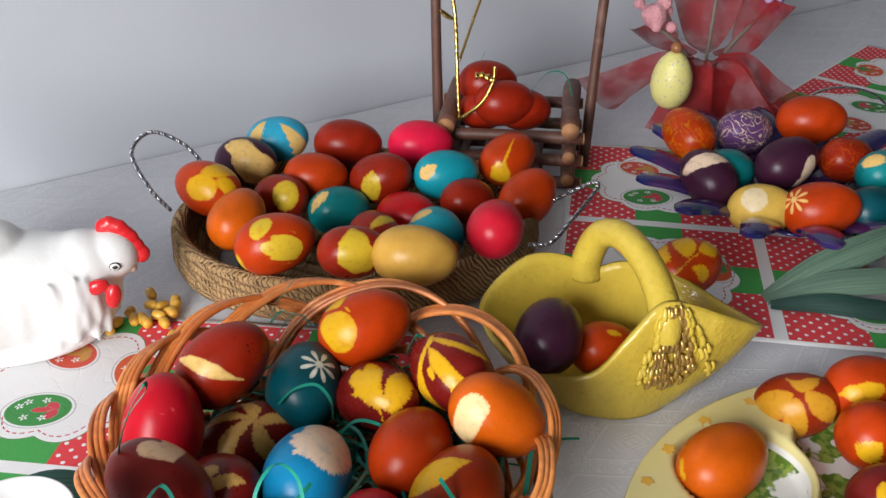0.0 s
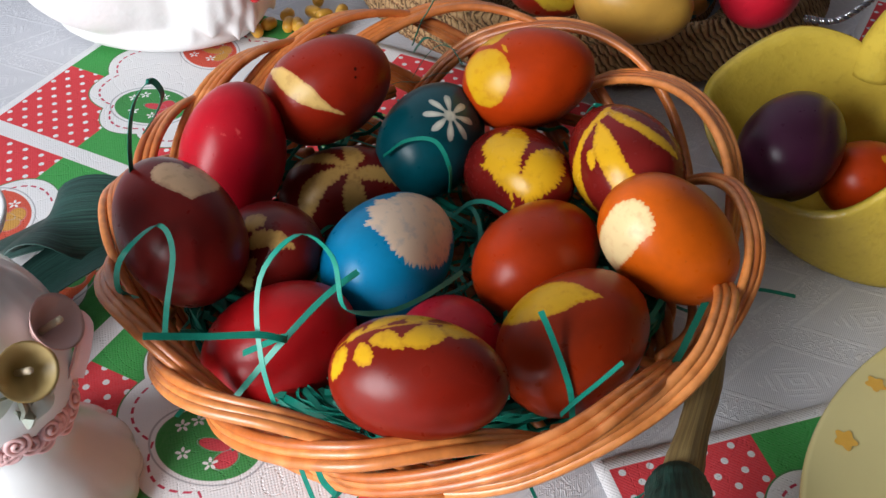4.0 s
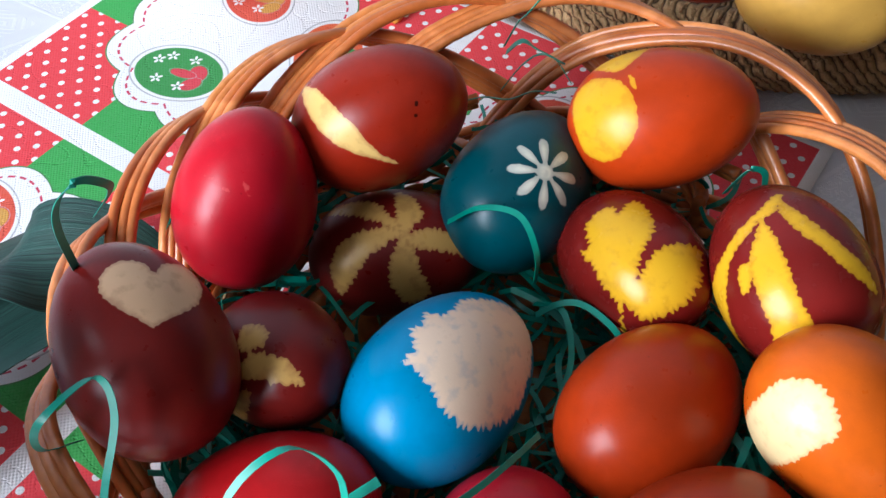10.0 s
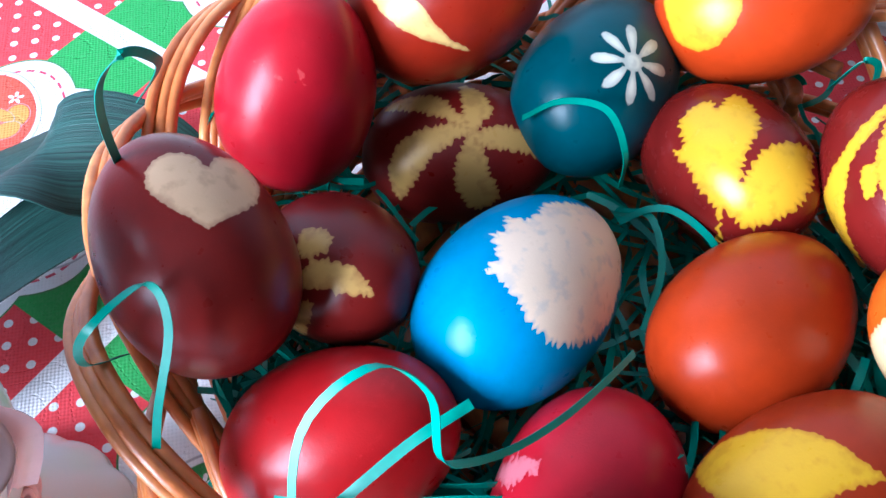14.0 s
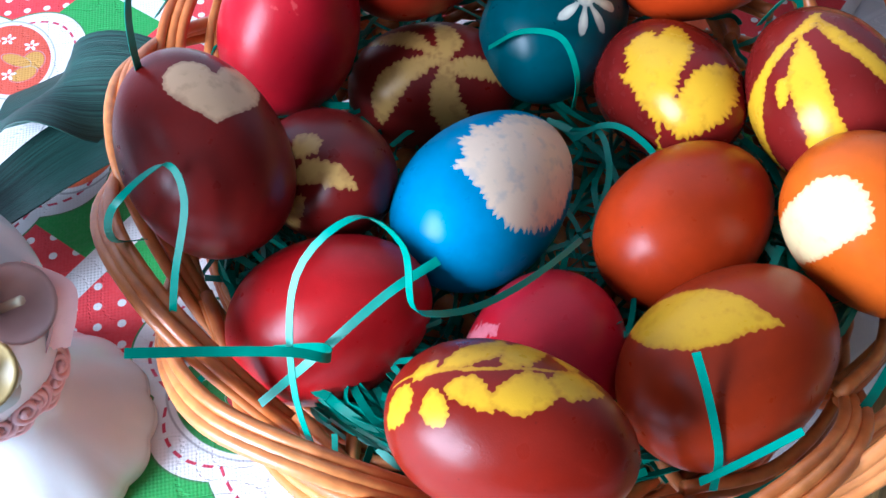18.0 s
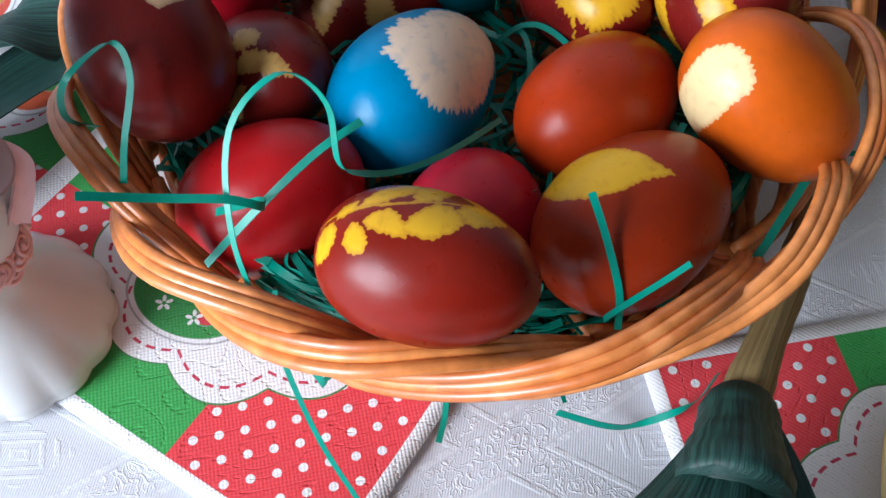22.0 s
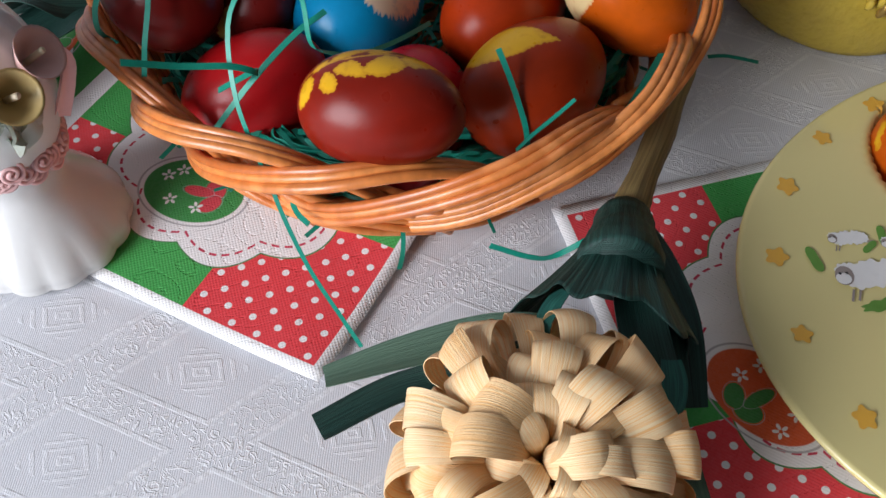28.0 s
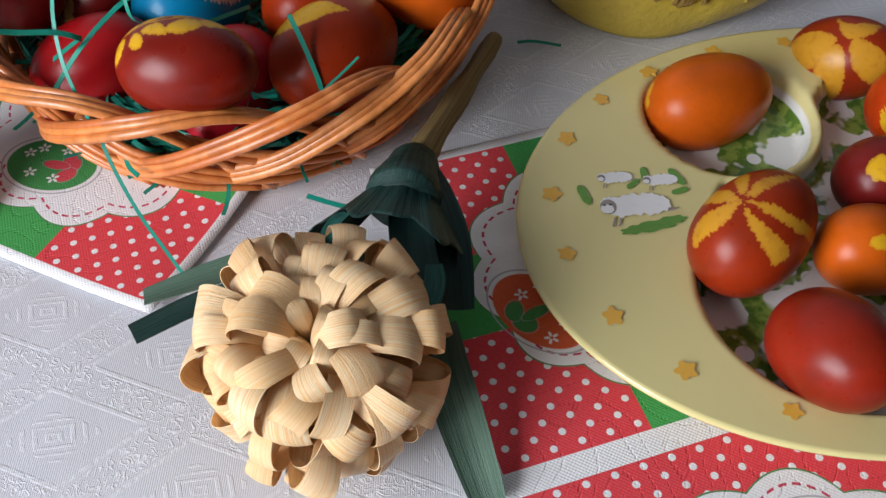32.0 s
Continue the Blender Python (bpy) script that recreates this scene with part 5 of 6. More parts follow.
braided([(-0.150, 0.018, 0.040), (-0.166, 0.030, 0.056), (-0.182, 0.062, 0.074), (-0.168, 0.084, 0.082), (-0.142, 0.082, 0.070), (-0.122, 0.070, 0.048)], tray)
braided([(0.124, -0.080, 0.042), (0.141, -0.082, 0.044), (0.162, -0.063, 0.052), (0.187, -0.036, 0.062), (0.188, -0.028, 0.065), (0.174, -0.025, 0.058), (0.150, -0.022, 0.044)], tray)

# ---- stick basket ----
crate = thing("stick_basket", "small crate of stacked dark twigs with tall stick handles", "basket", pose(0.000, 0.808, 0, 0, 0, -6))


def twig(name, a, b, r, parent, ends=True, bark=TWIG):
    p = smooth_path([a, [(x + y) / 2 + 0.0008 * (k - 1) for k, (x, y) in enumerate(zip(a, b))], b], 10)
    ob = part(name, mesh_of(name, *tube(p, lambda s: r * (1 + 0.05 * math.sin(9 * s)), 10)), bark, parent)
    if ends:
        d = Vector(b) - Vector(a)
        d.normalize()
        q = d.to_track_quat("Z", "Y").to_matrix().to_4x4()
        for c, s in ((a, -1), (b, 1)):
            me = mesh_of("cut_end", *lathe([(r * 0.96, 0), (r * 0.9, 0.0012)], 12))
            e = part("cut_end", me, CUT, ob, "pale cut twig end")
            e.matrix_world = Matrix.Translation(crate.matrix_world @ (Vector(c) + d * s * (0.0004 if s > 0 else 0.0016))) @ (crate.matrix_world.to_3x3().to_4x4() @ q)
            e.matrix_parent_inverse = Matrix.Identity(4)
            e.matrix_basis = Matrix.Translation(Vector(c) + d * s * (0.0002 if s > 0 else 0.0014)) @ q
    return ob


for k in range(3):
    z = 0.006 + k * 0.0225
    for x in (0.0, 0.112):
        twig("twig", (x, -0.012, z + 0.0085 if k < 2 else z + 0.012), (x + 0.002, 0.098, z + 0.0085 if k < 2 else z + 0.014), 0.0062 if k < 2 else 0.0085, crate)
    for y in (0.0, 0.088):
        twig("twig", (-0.012, y, z), (0.124, y, z), 0.0055, crate)
for x in (0.012, 0.036, 0.060, 0.084):
    twig("twig", (x, -0.004, 0.013), (x, 0.094, 0.013), 0.0050, crate, ends=False)
for x, lean in ((-0.014, -0.004), (0.128, 0.014)):
    twig("handle_post", (x, 0.050, 0.0), (x + lean, 0.064, 0.255), 0.0050, crate, ends=False)
twig("handle_bar", (-0.026, 0.066, 0.258), (0.152, 0.066, 0.258), 0.0050, crate)
spray = thing("gold_twig", "thin twig wrapped in gold tinsel standing in the stick basket", "decoration")
TINSEL = m_glaze("gold_tinsel", (0.72, 0.50, 0.14), 0.22, 0.3, 0.8, 1.0)
for pts, r in ((((0.0110, 0.8176, 0.0600), (0.0090, 0.8299, 0.1050), (0.0070, 0.8483, 0.1500), (0.0010, 0.8534, 0.1850)), 0.0018), (((0.0110, 0.8329, 0.1120), (0.0230, 0.8534, 0.1420), (0.0330, 0.8687, 0.1650)), 0.0013), (((0.0110, 0.8145, 0.0620), (0.0310, 0.8094, 0.0800), (0.0410, 0.8135, 0.0980), (0.0430, 0.8176, 0.1120)), 0.0016)):
    part("wrapped_wire", mesh_of("wrapped_wire", *tube(smooth_path(pts, 60), lambda s, r=r: r * (1 + 0.25 * math.sin(140 * s)), 7)), TINSEL, spray)
part("bud", mesh_of("bud", *tube(smooth_path([(0.0250, 0.8145, 0.1040), (0.0330, 0.8145, 0.1040), (0.0400, 0.8145, 0.1000)], 14), lambda s: 0.003 * (1 + 0.4 * math.sin(20 * s)), 8)), TINSEL, spray)
part("leaf", strip_mesh("leaf", smooth_path([(0.0330, 0.8687, 0.1640), (0.0350, 0.8718, 0.1720), (0.0370, 0.8748, 0.1820)], 10), (1, 0, 0), lambda s: 0.002 + 0.009 * math.sin(math.pi * min(s * 0.9 + 0.08, 1)), 0.0004, 0.1), TINSEL, spray)
part("leaf", strip_mesh("leaf", smooth_path([(0.0070, 0.8462, 0.1460), (-0.0010, 0.8462, 0.1500), (-0.0070, 0.8462, 0.1560)], 10), (0, 0.3, 1), lambda s: 0.001 + 0.004 * math.sin(math.pi * s), 0.0004, 0.1), TINSEL, spray)

# ---- yellow ceramic basket ----
YC = (0.1075, 0.509)
pot = thing("ceramic_basket", "yellow glazed ceramic basket with a handle and gold wheat ears", "ceramic basket", pose(*YC, 0))


def ceramic(wall=False):
    keys = ((164, 0.086, 0.050), (142, 0.069, 0.071), (118, 0.055, 0.069), (100, 0.047, 0.060), (72, 0.048, 0.066), (42, 0.061, 0.062), (14, 0.080, 0.050), (-8, 0.097, 0.053), (-28, 0.074, 0.074), (-46, 0.056, 0.086), (-63, 0.049, 0.086), (-84, 0.049, 0.068),
            (-108, 0.054, 0.042), (-130, 0.062, 0.037), (-155, 0.071, 0.036), (-178, 0.081, 0.040))
    ring = smooth_path([(math.cos(radians(a)) * r, math.sin(radians(a)) * r, h) for a, r, h in keys], 120, closed=True)
    n = len(ring)
    rows = []
    steps = 16
    for j in range(steps + 1):
        s = j / steps
        bulge = s ** 0.62
        row = []
        for p in ring:
            a = math.atan2(p[1], p[0])
            base = np.array((0.004 + 0.040 * math.cos(a), -0.006 + 0.037 * math.sin(a), 0.0))
            flat = base * (1 - bulge) + np.array((p[0], p[1], 0)) * bulge
            row.append((flat[0], flat[1], p[2] * s ** 1.15))
        rows.append(row)
    if wall:
        return rows
    inner = []
    for j in range(steps, -1, -1):
        s = j / steps
        row = []
        for q in rows[j]:
            d = math.hypot(q[0], q[1])
            k = (d - 0.0048) / d
            row.append((q[0] * k, q[1] * k, max(q[2], 0.006) + (0.001 if j == steps else 0)))
        inner.append(row)
    rows += inner
    verts = [q for row in rows for q in row]
    faces = []
    for j in range(len(rows) - 1):
        for i in range(n):
            a, b, k = j * n, (j + 1) * n, (i + 1) % n
            faces.append((a + i, a + k, b + k, b + i))
    faces.append(tuple(range(n))[::-1])
    faces.append(tuple(range((len(rows) - 1) * n, len(rows) * n)))
    return verts, faces


body = part("bowl", mesh_of("bowl", *ceramic()), YELLOW, pot)
lip = body.modifiers.new("soft", "SMOOTH")
lip.factor, lip.iterations = 0.5, 2
hp = smooth_path([(-0.010, 0.046, 0.052), (-0.010, 0.047, 0.066), (-0.004, 0.042, 0.086), (0.005, 0.028, 0.096), (0.013, 0.010, 0.097), (0.020, -0.008, 0.092), (0.024, -0.024, 0.085), (0.026, -0.036, 0.077), (0.0272, -0.0415, 0.069), (0.0280, -0.0445, 0.061)], 60)
part("handle", mesh_of("handle", *tube(hp, lambda s: (0.0095 + 0.0016 * abs(2 * s - 1) ** 2) * (1 - 0.45 * max(0.0, (s - 0.80) / 0.20) ** 1.3), 16)), YELLOW, pot)
side_wall = np.array(ceramic(True))
bearing = np.degrees(np.arctan2(side_wall[-1][:, 1], side_wall[-1][:, 0]))


def on_wall(a, s, out=0.0):
    """A spot on the outside of the bowl: bearing in degrees, 0 at the foot to 1 at the rim."""
    i = int(np.argmin(np.abs(bearing - a)))
    p = side_wall[min(16, int(round(s * 16)))][i]
    return Vector(p) + Vector((p[0], p[1], 0)).normalized() * out


rng = random.Random(5)
for k in range(150):
    u, v = rng.uniform(-1, 1), rng.uniform(0, 1) ** 0.8
    a, s = -55 + 3 * v + u * (7 + 21 * v), 0.97 - 0.62 * v + 0.12 * abs(u) * v
    L = rng.uniform(0.007, 0.0135)
    p = on_wall(a, s, 0.0012)
    down = (on_wall(a + 5 * u, s - 0.15, 0.0012) - p).normalized()
    out = Vector((p.x, p.y, 0)).normalized()
    fat = rng.uniform(0.0010, 0.0019)
    part("wheat_grain", mesh_of("wheat_grain", *tube(smooth_path([p - down * L / 2, p + out * 0.0018, p + down * L / 2], 6), lambda s, fat=fat: 0.0004 + fat * math.sin(math.pi * (0.12 + 0.76 * s)), 7)),
         GOLD if abs(u) < 0.66 else YELLOW, pot, "raised gold wheat grain" if abs(u) < 0.66 else "raised yellow wheat grain")

# ---- yellow sheep plate ----
PLX, PLY, PA, PB, PTURN = 0.229, 0.363, 0.1432, 0.1150, radians(32)


def m_plate():
    n = Nodes("printed_plate_glaze")
    x, y, z = n.xyz(n.co())
    col = n.shade(n.noise(20, 3), (0.72, 0.63, 0.28), 0.97, 1.03)
    deep = n.step(z, 0.0105, 0.0125, 1, 0)
    col = n.mix(deep, col, (0.80, 0.80, 0.76))
    grass = n.mul(n.step(z, 0.0072, 0.0080, 1, 0), n.step(n.noise(38, 3), 0.47, 0.50))
    leaf = n.mix(n.step(n.noise(160, 2), 0.45, 0.6), (0.10, 0.20, 0.03), (0.26, 0.36, 0.07))
    col = n.mix(grass, col, leaf)
    tuft = n.mul(grass, n.step(n.cells(75), 0.26, 0.30, 1, 0))
    col = n.mix(tuft, col, (0.80, 0.80, 0.78))
    n.bump(n.noise(60, 2), 0.03, 0.001)
    return n.done(col, 0.09, Specular_IOR_Level=0.6)


def plate_height(x, y):
    """World x, y to the plate's upper face."""
    dx, dy = x - PLX, y - PLY
    c, s = math.cos(PTURN), math.sin(PTURN)
    e = math.hypot((dx * c + dy * s) / PA, (-dx * s + dy * c) / PB)
    z = 0.0165 + 0.0045 * (e - 0.6)

    def dip(d, r, soft=0.006):
        t = min(max((r - d) / soft, 0), 1)
        return t * t * (3 - 2 * t)
    w1 = math.hypot(x - 0.171, y - 0.403)
    well = dip(w1, 0.0395, 0.006)
    big = max(dip(math.hypot(x - 0.225, y - 0.315), 0.056, 0.005), dip(math.hypot(x - 0.242, y - 0.344), 0.071, 0.005), dip(math.hypot(x - 0.266, y - 0.418), 0.060, 0.005))
    big *= 1 - dip(w1, 0.046, 0.005)
    return z - 0.0142 * max(well, big)


def plate_mesh():
    n, rings = 180, 96
    verts, faces = [], []
    c, s = math.cos(PTURN), math.sin(PTURN)
    for j in range(rings + 1):
        e = j / rings
        for i in range(n):
            t = 2 * math.pi * i / n
            u, v = PA * e * math.cos(t), PB * e * math.sin(t)
            x, y = u * c - v * s, u * s + v * c
            verts.append((x, y, plate_height(PLX + x, PLY + y)))
    top = len(verts)
    for e, z in ((1.006, 0.0168), (1.0, 0.0150), (0.80, 0.0105), (0.70, 0.0016), (0.56, 0.0006), (0.0, 0.0006)):
        for i in range(n):
            t = 2 * math.pi * i / n
            u, v = PA * e * math.cos(t), PB * e * math.sin(t)
            verts.append((u * c - v * s, u * s + v * c, z))
    for j in range(rings + 6):
        for i in range(n):
            a, b, k = j * n, (j + 1) * n, (i + 1) % n
            faces.append((a + i, b + i, b + k, a + k) if j else (a + i, b + i, b + k))
    return mesh_of("dish", verts, faces)


plate = thing("egg_plate", "oval yellow porcelain egg plate printed with sheep and flowers", "plate", pose(PLX, PLY, 0.0012))
part("dish", plate_mesh(), m_plate(), plate)
FLOWERPRINT, FLEECE, GRASSPRINT, FACE = m_glaze("orange_print", (0.76, 0.42, 0.06), 0.15), m_glaze("white_print", (0.80, 0.80, 0.79), 0.15), m_glaze("green_print", (0.13, 0.30, 0.05), 0.15), m_glaze("grey_print", (0.32, 0.27, 0.25), 0.2)


def decal(name, centre, outline, material, lift=0.0005, label=""):
    """A flat print laid on the plate; the outline is in metres round its centre."""
    verts = [(centre[0] - PLX, centre[1] - PLY, plate_height(*centre) + lift + 0.00015)]
    for x, y in outline:
        px, py = centre[0] + x, centre[1] + y
        verts.append((px - PLX, py - PLY, plate_height(px, py) + lift + 0.00015))
    m = len(outline)
    return part(name, mesh_of(name, verts, [(0, i + 1, (i + 1) % m + 1) for i in range(m)]), material, plate, label)


def petals(r, lobes, depth=0.22, stretch=1.0, turn=0.0, n=48):
    out = []
    for i in range(n):
        a = 2 * math.pi * i / n
        q = r * (1 + depth * math.cos(lobes * a))
        x, y = q * math.cos(a) * stretch, q * math.sin(a)
        out.append((x * math.cos(turn) - y * math.sin(turn), x * math.sin(turn) + y * math.cos(turn)))
    return out


for k, (deg, e) in enumerate(((-125, 0.893), (-144, 0.886), (-162, 0.878), (179, 0.885), (161, 0.905), (143, 0.925), (128, 0.935), (114, 0.93), (98, 0.92), (82, 0.91), (66, 0.90), (50, 0.89), (32, 0.89), (12, 0.89), (-10, 0.89), (-32, 0.89), (-56, 0.89), (-80, 0.89), (-103, 0.89))):
    u, v = PA * e * math.cos(radians(deg)), PB * e * math.sin(radians(deg))
    c = (PLX + u * math.cos(PTURN) - v * math.sin(PTURN), PLY + u * math.sin(PTURN) + v * math.cos(PTURN))
    decal("flower_print", c, petals(0.0036 if k % 3 else 0.0031, 5, 0.20, 1.1, k), FLOWERPRINT, label="small orange flower print")


def sheep(cx, cy, s, turn, grass=True):
    c, q = math.cos(turn), math.sin(turn)

    def at(x, y): return (cx + (x * c - y * q) * s, cy + (x * q + y * c) * s)

    def bar(name, x, y, long, wide, head, m, lift):
        h = turn + radians(head)
        return decal(name, at(x, y), [((a * math.cos(h) - b * math.sin(h)) * s, (a * math.sin(h) + b * math.cos(h)) * s) for a, b in ((-long, -wide), (long, -wide), (long, wide), (-long, wide))], m, lift)
    if grass:
        for x, y, r, k in ((0.004, -0.0092, 0.0022, 4.2), (-0.002, -0.0100, 0.0018, 3.0), (0.010, -0.0076, 0.0018, 3.2)):
            decal("grass_print", at(x, y), petals(r * s, 7, 0.12, k, turn + 0.12), GRASSPRINT, 0.0004, "green grass print")
    for x in (-0.0085, -0.0065, 0.0105, 0.0125):
        bar("leg_print", x, -0.0062 if x < 0 else -0.0030, 0.0021, 0.00035, 65 if x < 0 else 12, FACE, 0.0006)
    for x, y, r in ((-0.0050, 0.0, 0.0042), (0.0, 0.0006, 0.0048), (0.0050, 0.0002, 0.0046), (0.0088, 0.0, 0.0034), (-0.0078, 0.0016, 0.0030)):
        decal("fleece_print", at(x, y), petals(r * s, 9, 0.09, 1.08, turn + x * 900), FLEECE, 0.0007 + abs(x) * 0.01, "white sheep fleece print")
    decal("face_print", at(-0.0088, 0.0004), petals(0.0030 * s, 2, 0.10, 1.0, turn + 1.2), FACE, 0.0009, "grey sheep face print")
    decal("muzzle_print", at(-0.0094, -0.0006), petals(0.0021 * s, 2, 0.06, 1.0, turn), FLEECE, 0.0011)
    for x in (-0.0100, -0.0080):
        decal("eye_print", at(x, 0.0010), petals(0.00045 * s, 2, 0.0, 1.0, 0.0, 12), BLACK, 0.0013)


SHEEP_TURN = radians(27)
sheep(0.1410, 0.3318, 1.25, SHEEP_TURN)
sheep(0.1298, 0.3446, 0.64, SHEEP_TURN, False)
sheep(0.1483, 0.3500, 0.64, SHEEP_TURN, False)
for cx, cy, r, turn in ((0.1200, 0.3307, 0.0027, 2.2), (0.1416, 0.3509, 0.0022, 1.9), (0.1549, 0.3546, 0.0026, 2.4), (0.1576, 0.3470, 0.0020, 0.7), (0.1380, 0.3440, 0.0018, 1.1)):
    decal("leaf_print", (cx, cy), petals(r, 2, 0.30, 1.6, turn), GRASSPRINT, 0.0006, "green leaf print")

# ---- white hen ----
def hen_mesh():
    balls = [((-0.302, 0.530, 0.042), (0.062, 0.045, 0.043), 8, 0), ((-0.252, 0.538, 0.042), (0.036, 0.037, 0.043), 0, 0), ((-0.238, 0.541, 0.058), (0.027, 0.026, 0.029), 0, 25), ((-0.219, 0.547, 0.067), (0.0205, 0.0190, 0.0185), 0, 0), ((-0.237, 0.543, 0.048), (0.024, 0.026, 0.032), 0, 10), ((-0.250, 0.540, 0.060), (0.034, 0.028, 0.022), 0, 4),
             ((-0.288, 0.532, 0.060), (0.060, 0.036, 0.026), 8, -6), ((-0.326, 0.526, 0.066), (0.060, 0.038, 0.030), 8, -18), ((-0.350, 0.522, 0.074), (0.042, 0.028, 0.036), 8, -35), ((-0.376, 0.518, 0.096), (0.026, 0.018, 0.028), 8, -40), ((-0.308, 0.491, 0.046), (0.040, 0.012, 0.028), 12, 12), ((-0.292, 0.530, 0.012), (0.064, 0.040, 0.012), 8, 0), ((-0.280, 0.534, 0.058), (0.050, 0.032, 0.022), 8, 4)]
    rng = random.Random(2)
    for k in range(30):
        a, h = rng.uniform(-2.6, 0.7), rng.uniform(0.020, 0.056)
        q = 0.0345 * math.sqrt(max(0.1, 1 - ((h - 0.042) / 0.043) ** 2))
        balls.append(((-0.252 + 1.02 * q * math.cos(a), 0.538 + 1.02 * q * math.sin(a), h), (0.0034, 0.0034, 0.014), 0, 0))
    for k in range(26):
        a, h = rng.uniform(2.6, 5.2), rng.uniform(0.03, 0.075)
        q = 0.88 * math.sqrt(max(0.1, 1 - ((h - 0.042) / 0.043) ** 2))
        balls.append(((-0.302 + 0.062 * q * math.cos(a), 0.530 + 0.045 * q * math.sin(a), h), (0.012, 0.0045, 0.0034), 12, 10))
    v, f = blob(balls, 0.0016, 22)
    pieces = [(v, f, HENWHITE)]
    arch = []
    for k in range(8):
        t = k / 7
        arch.append(((-0.2200 + 0.0215 * t, 0.5485 + 0.001 * t, 0.0825 + 0.0050 * math.sin(math.pi * min(1, 0.3 + 0.7 * t)) - 0.0185 * t ** 2.2 + 0.0008 * (k % 2)), (0.0062, 0.0048, 0.0070), 4, 30))
    pieces.append((*blob(arch, 0.0010, 3), COMB))
    pieces.append((*blob([((-0.2110, 0.5190, 0.0490), (0.0052, 0.0040, 0.0095), 20, 14), ((-0.2205, 0.5180, 0.0570), (0.0085, 0.0040, 0.0056), 10, -20)], 0.0009, 3), COMB))
    pieces.append((*blob([((-0.2055, 0.5440, 0.0575), (0.0050, 0.0042, 0.0036), 4, 20)], 0.0009, 2), BEAK))
    for r, lift, m in ((0.0032, 0.0, BLACK), (0.0026, 0.0006, HENWHITE), (0.0016, 0.0011, BLACK)):
        bm = bmesh.new()
        bmesh.ops.create_uvsphere(bm, u_segments=16, v_segments=8, radius=1, matrix=Matrix.Translation((-0.2105 + lift * 0.4, 0.5300 - lift, 0.0660)) @ Matrix.Rotation(radians(18), 4, "Z") @ Matrix.Diagonal((r * 1.25, 0.0011, r, 1)))
        pieces.append(([x.co.copy() for x in bm.verts], [tuple(q.index for q in fc.verts) for fc in bm.faces], m))
        bm.free()
    return many("hen_figurine", pieces)


hen = tagged(part("hen_figurine", hen_mesh(), None), "white glazed ceramic hen with a red comb", "figurine")
hen.matrix_world = pose(-0.013, 0.016, -0.001)
KERNEL = m_glaze("corn_kernel", (0.74, 0.40, 0.05), 0.35, 0.3)
rng = random.Random(9)
kern = None
for k in range(17):
    m = pose(-0.219 + rng.gauss(0, 0.016), 0.576 + rng.gauss(0, 0.020), 0.0050, rng.uniform(-20, 20), rng.uniform(-20, 20), rng.uniform(0, 360))
    if kern is None:
        kern = tagged(part("corn_kernel", mesh_of("corn_kernel", *tube([(0, -0.0050, 0), (0, -0.003, 0), (0, 0, 0), (0, 0.003, 0), (0, 0.0050, 0)], lambda s: 0.0014 + 0.0026 * math.sin(math.pi * (0.15 + 0.62 * s)), 9)), KERNEL), "yellow dried corn kernel scattered beside the hen", "corn kernel", "corn kernels by the hen")
        kern.matrix_world = m
    else:
        copy_thing(kern, m)

# ---- porcelain vase ----
vase = thing("porcelain_vase", "small white porcelain vase with raised calla lilies and roses", "vase", pose(-0.1603, 0.2533, 0.0016))
prof = [(0.006, 0.0), (0.0305, 0.0), (0.0328, 0.003), (0.0322, 0.008), (0.0275, 0.016), (0.0205, 0.026), (0.0172, 0.034), (0.0188, 0.044), (0.0240, 0.058), (0.0268, 0.072), (0.0262, 0.085), (0.0215, 0.098), (0.0165, 0.106), (0.0155, 0.111), (0.0182, 0.117), (0.0235, 0.125), (0.0248, 0.1275),
        (0.0240, 0.1285), (0.0215, 0.126), (0.0160, 0.116), (0.0135, 0.108), (0.0145, 0.100), (0.0190, 0.092), (0.0230, 0.076), (0.0160, 0.052), (0.004, 0.042)]
pp = smooth_path([(r, 0, z) for r, z in prof], 96)


def fluted(a, z):
    return 0.018 * math.sin(18 * a) * max(0.0, 1 - abs(z - 0.098) / 0.012) + 0.05 * abs(math.sin(7 * a)) * max(0.0, 1 - z / 0.022) - 0.025 * max(0.0, 1 - z / 0.022)


part("body", mesh_of("body", *lathe([(max(r, 0.002), z) for r, _, z in pp], 112, fluted)), PORCELAIN, vase)


def on_vase(a, z, out=0.0):
    r = np.interp(z, [0.034, 0.044, 0.058, 0.072, 0.085, 0.098], [0.0172, 0.0188, 0.024, 0.0268, 0.0262, 0.0215]) + out
    return Vector((r * math.cos(radians(a)), r * math.sin(radians(a)), z))


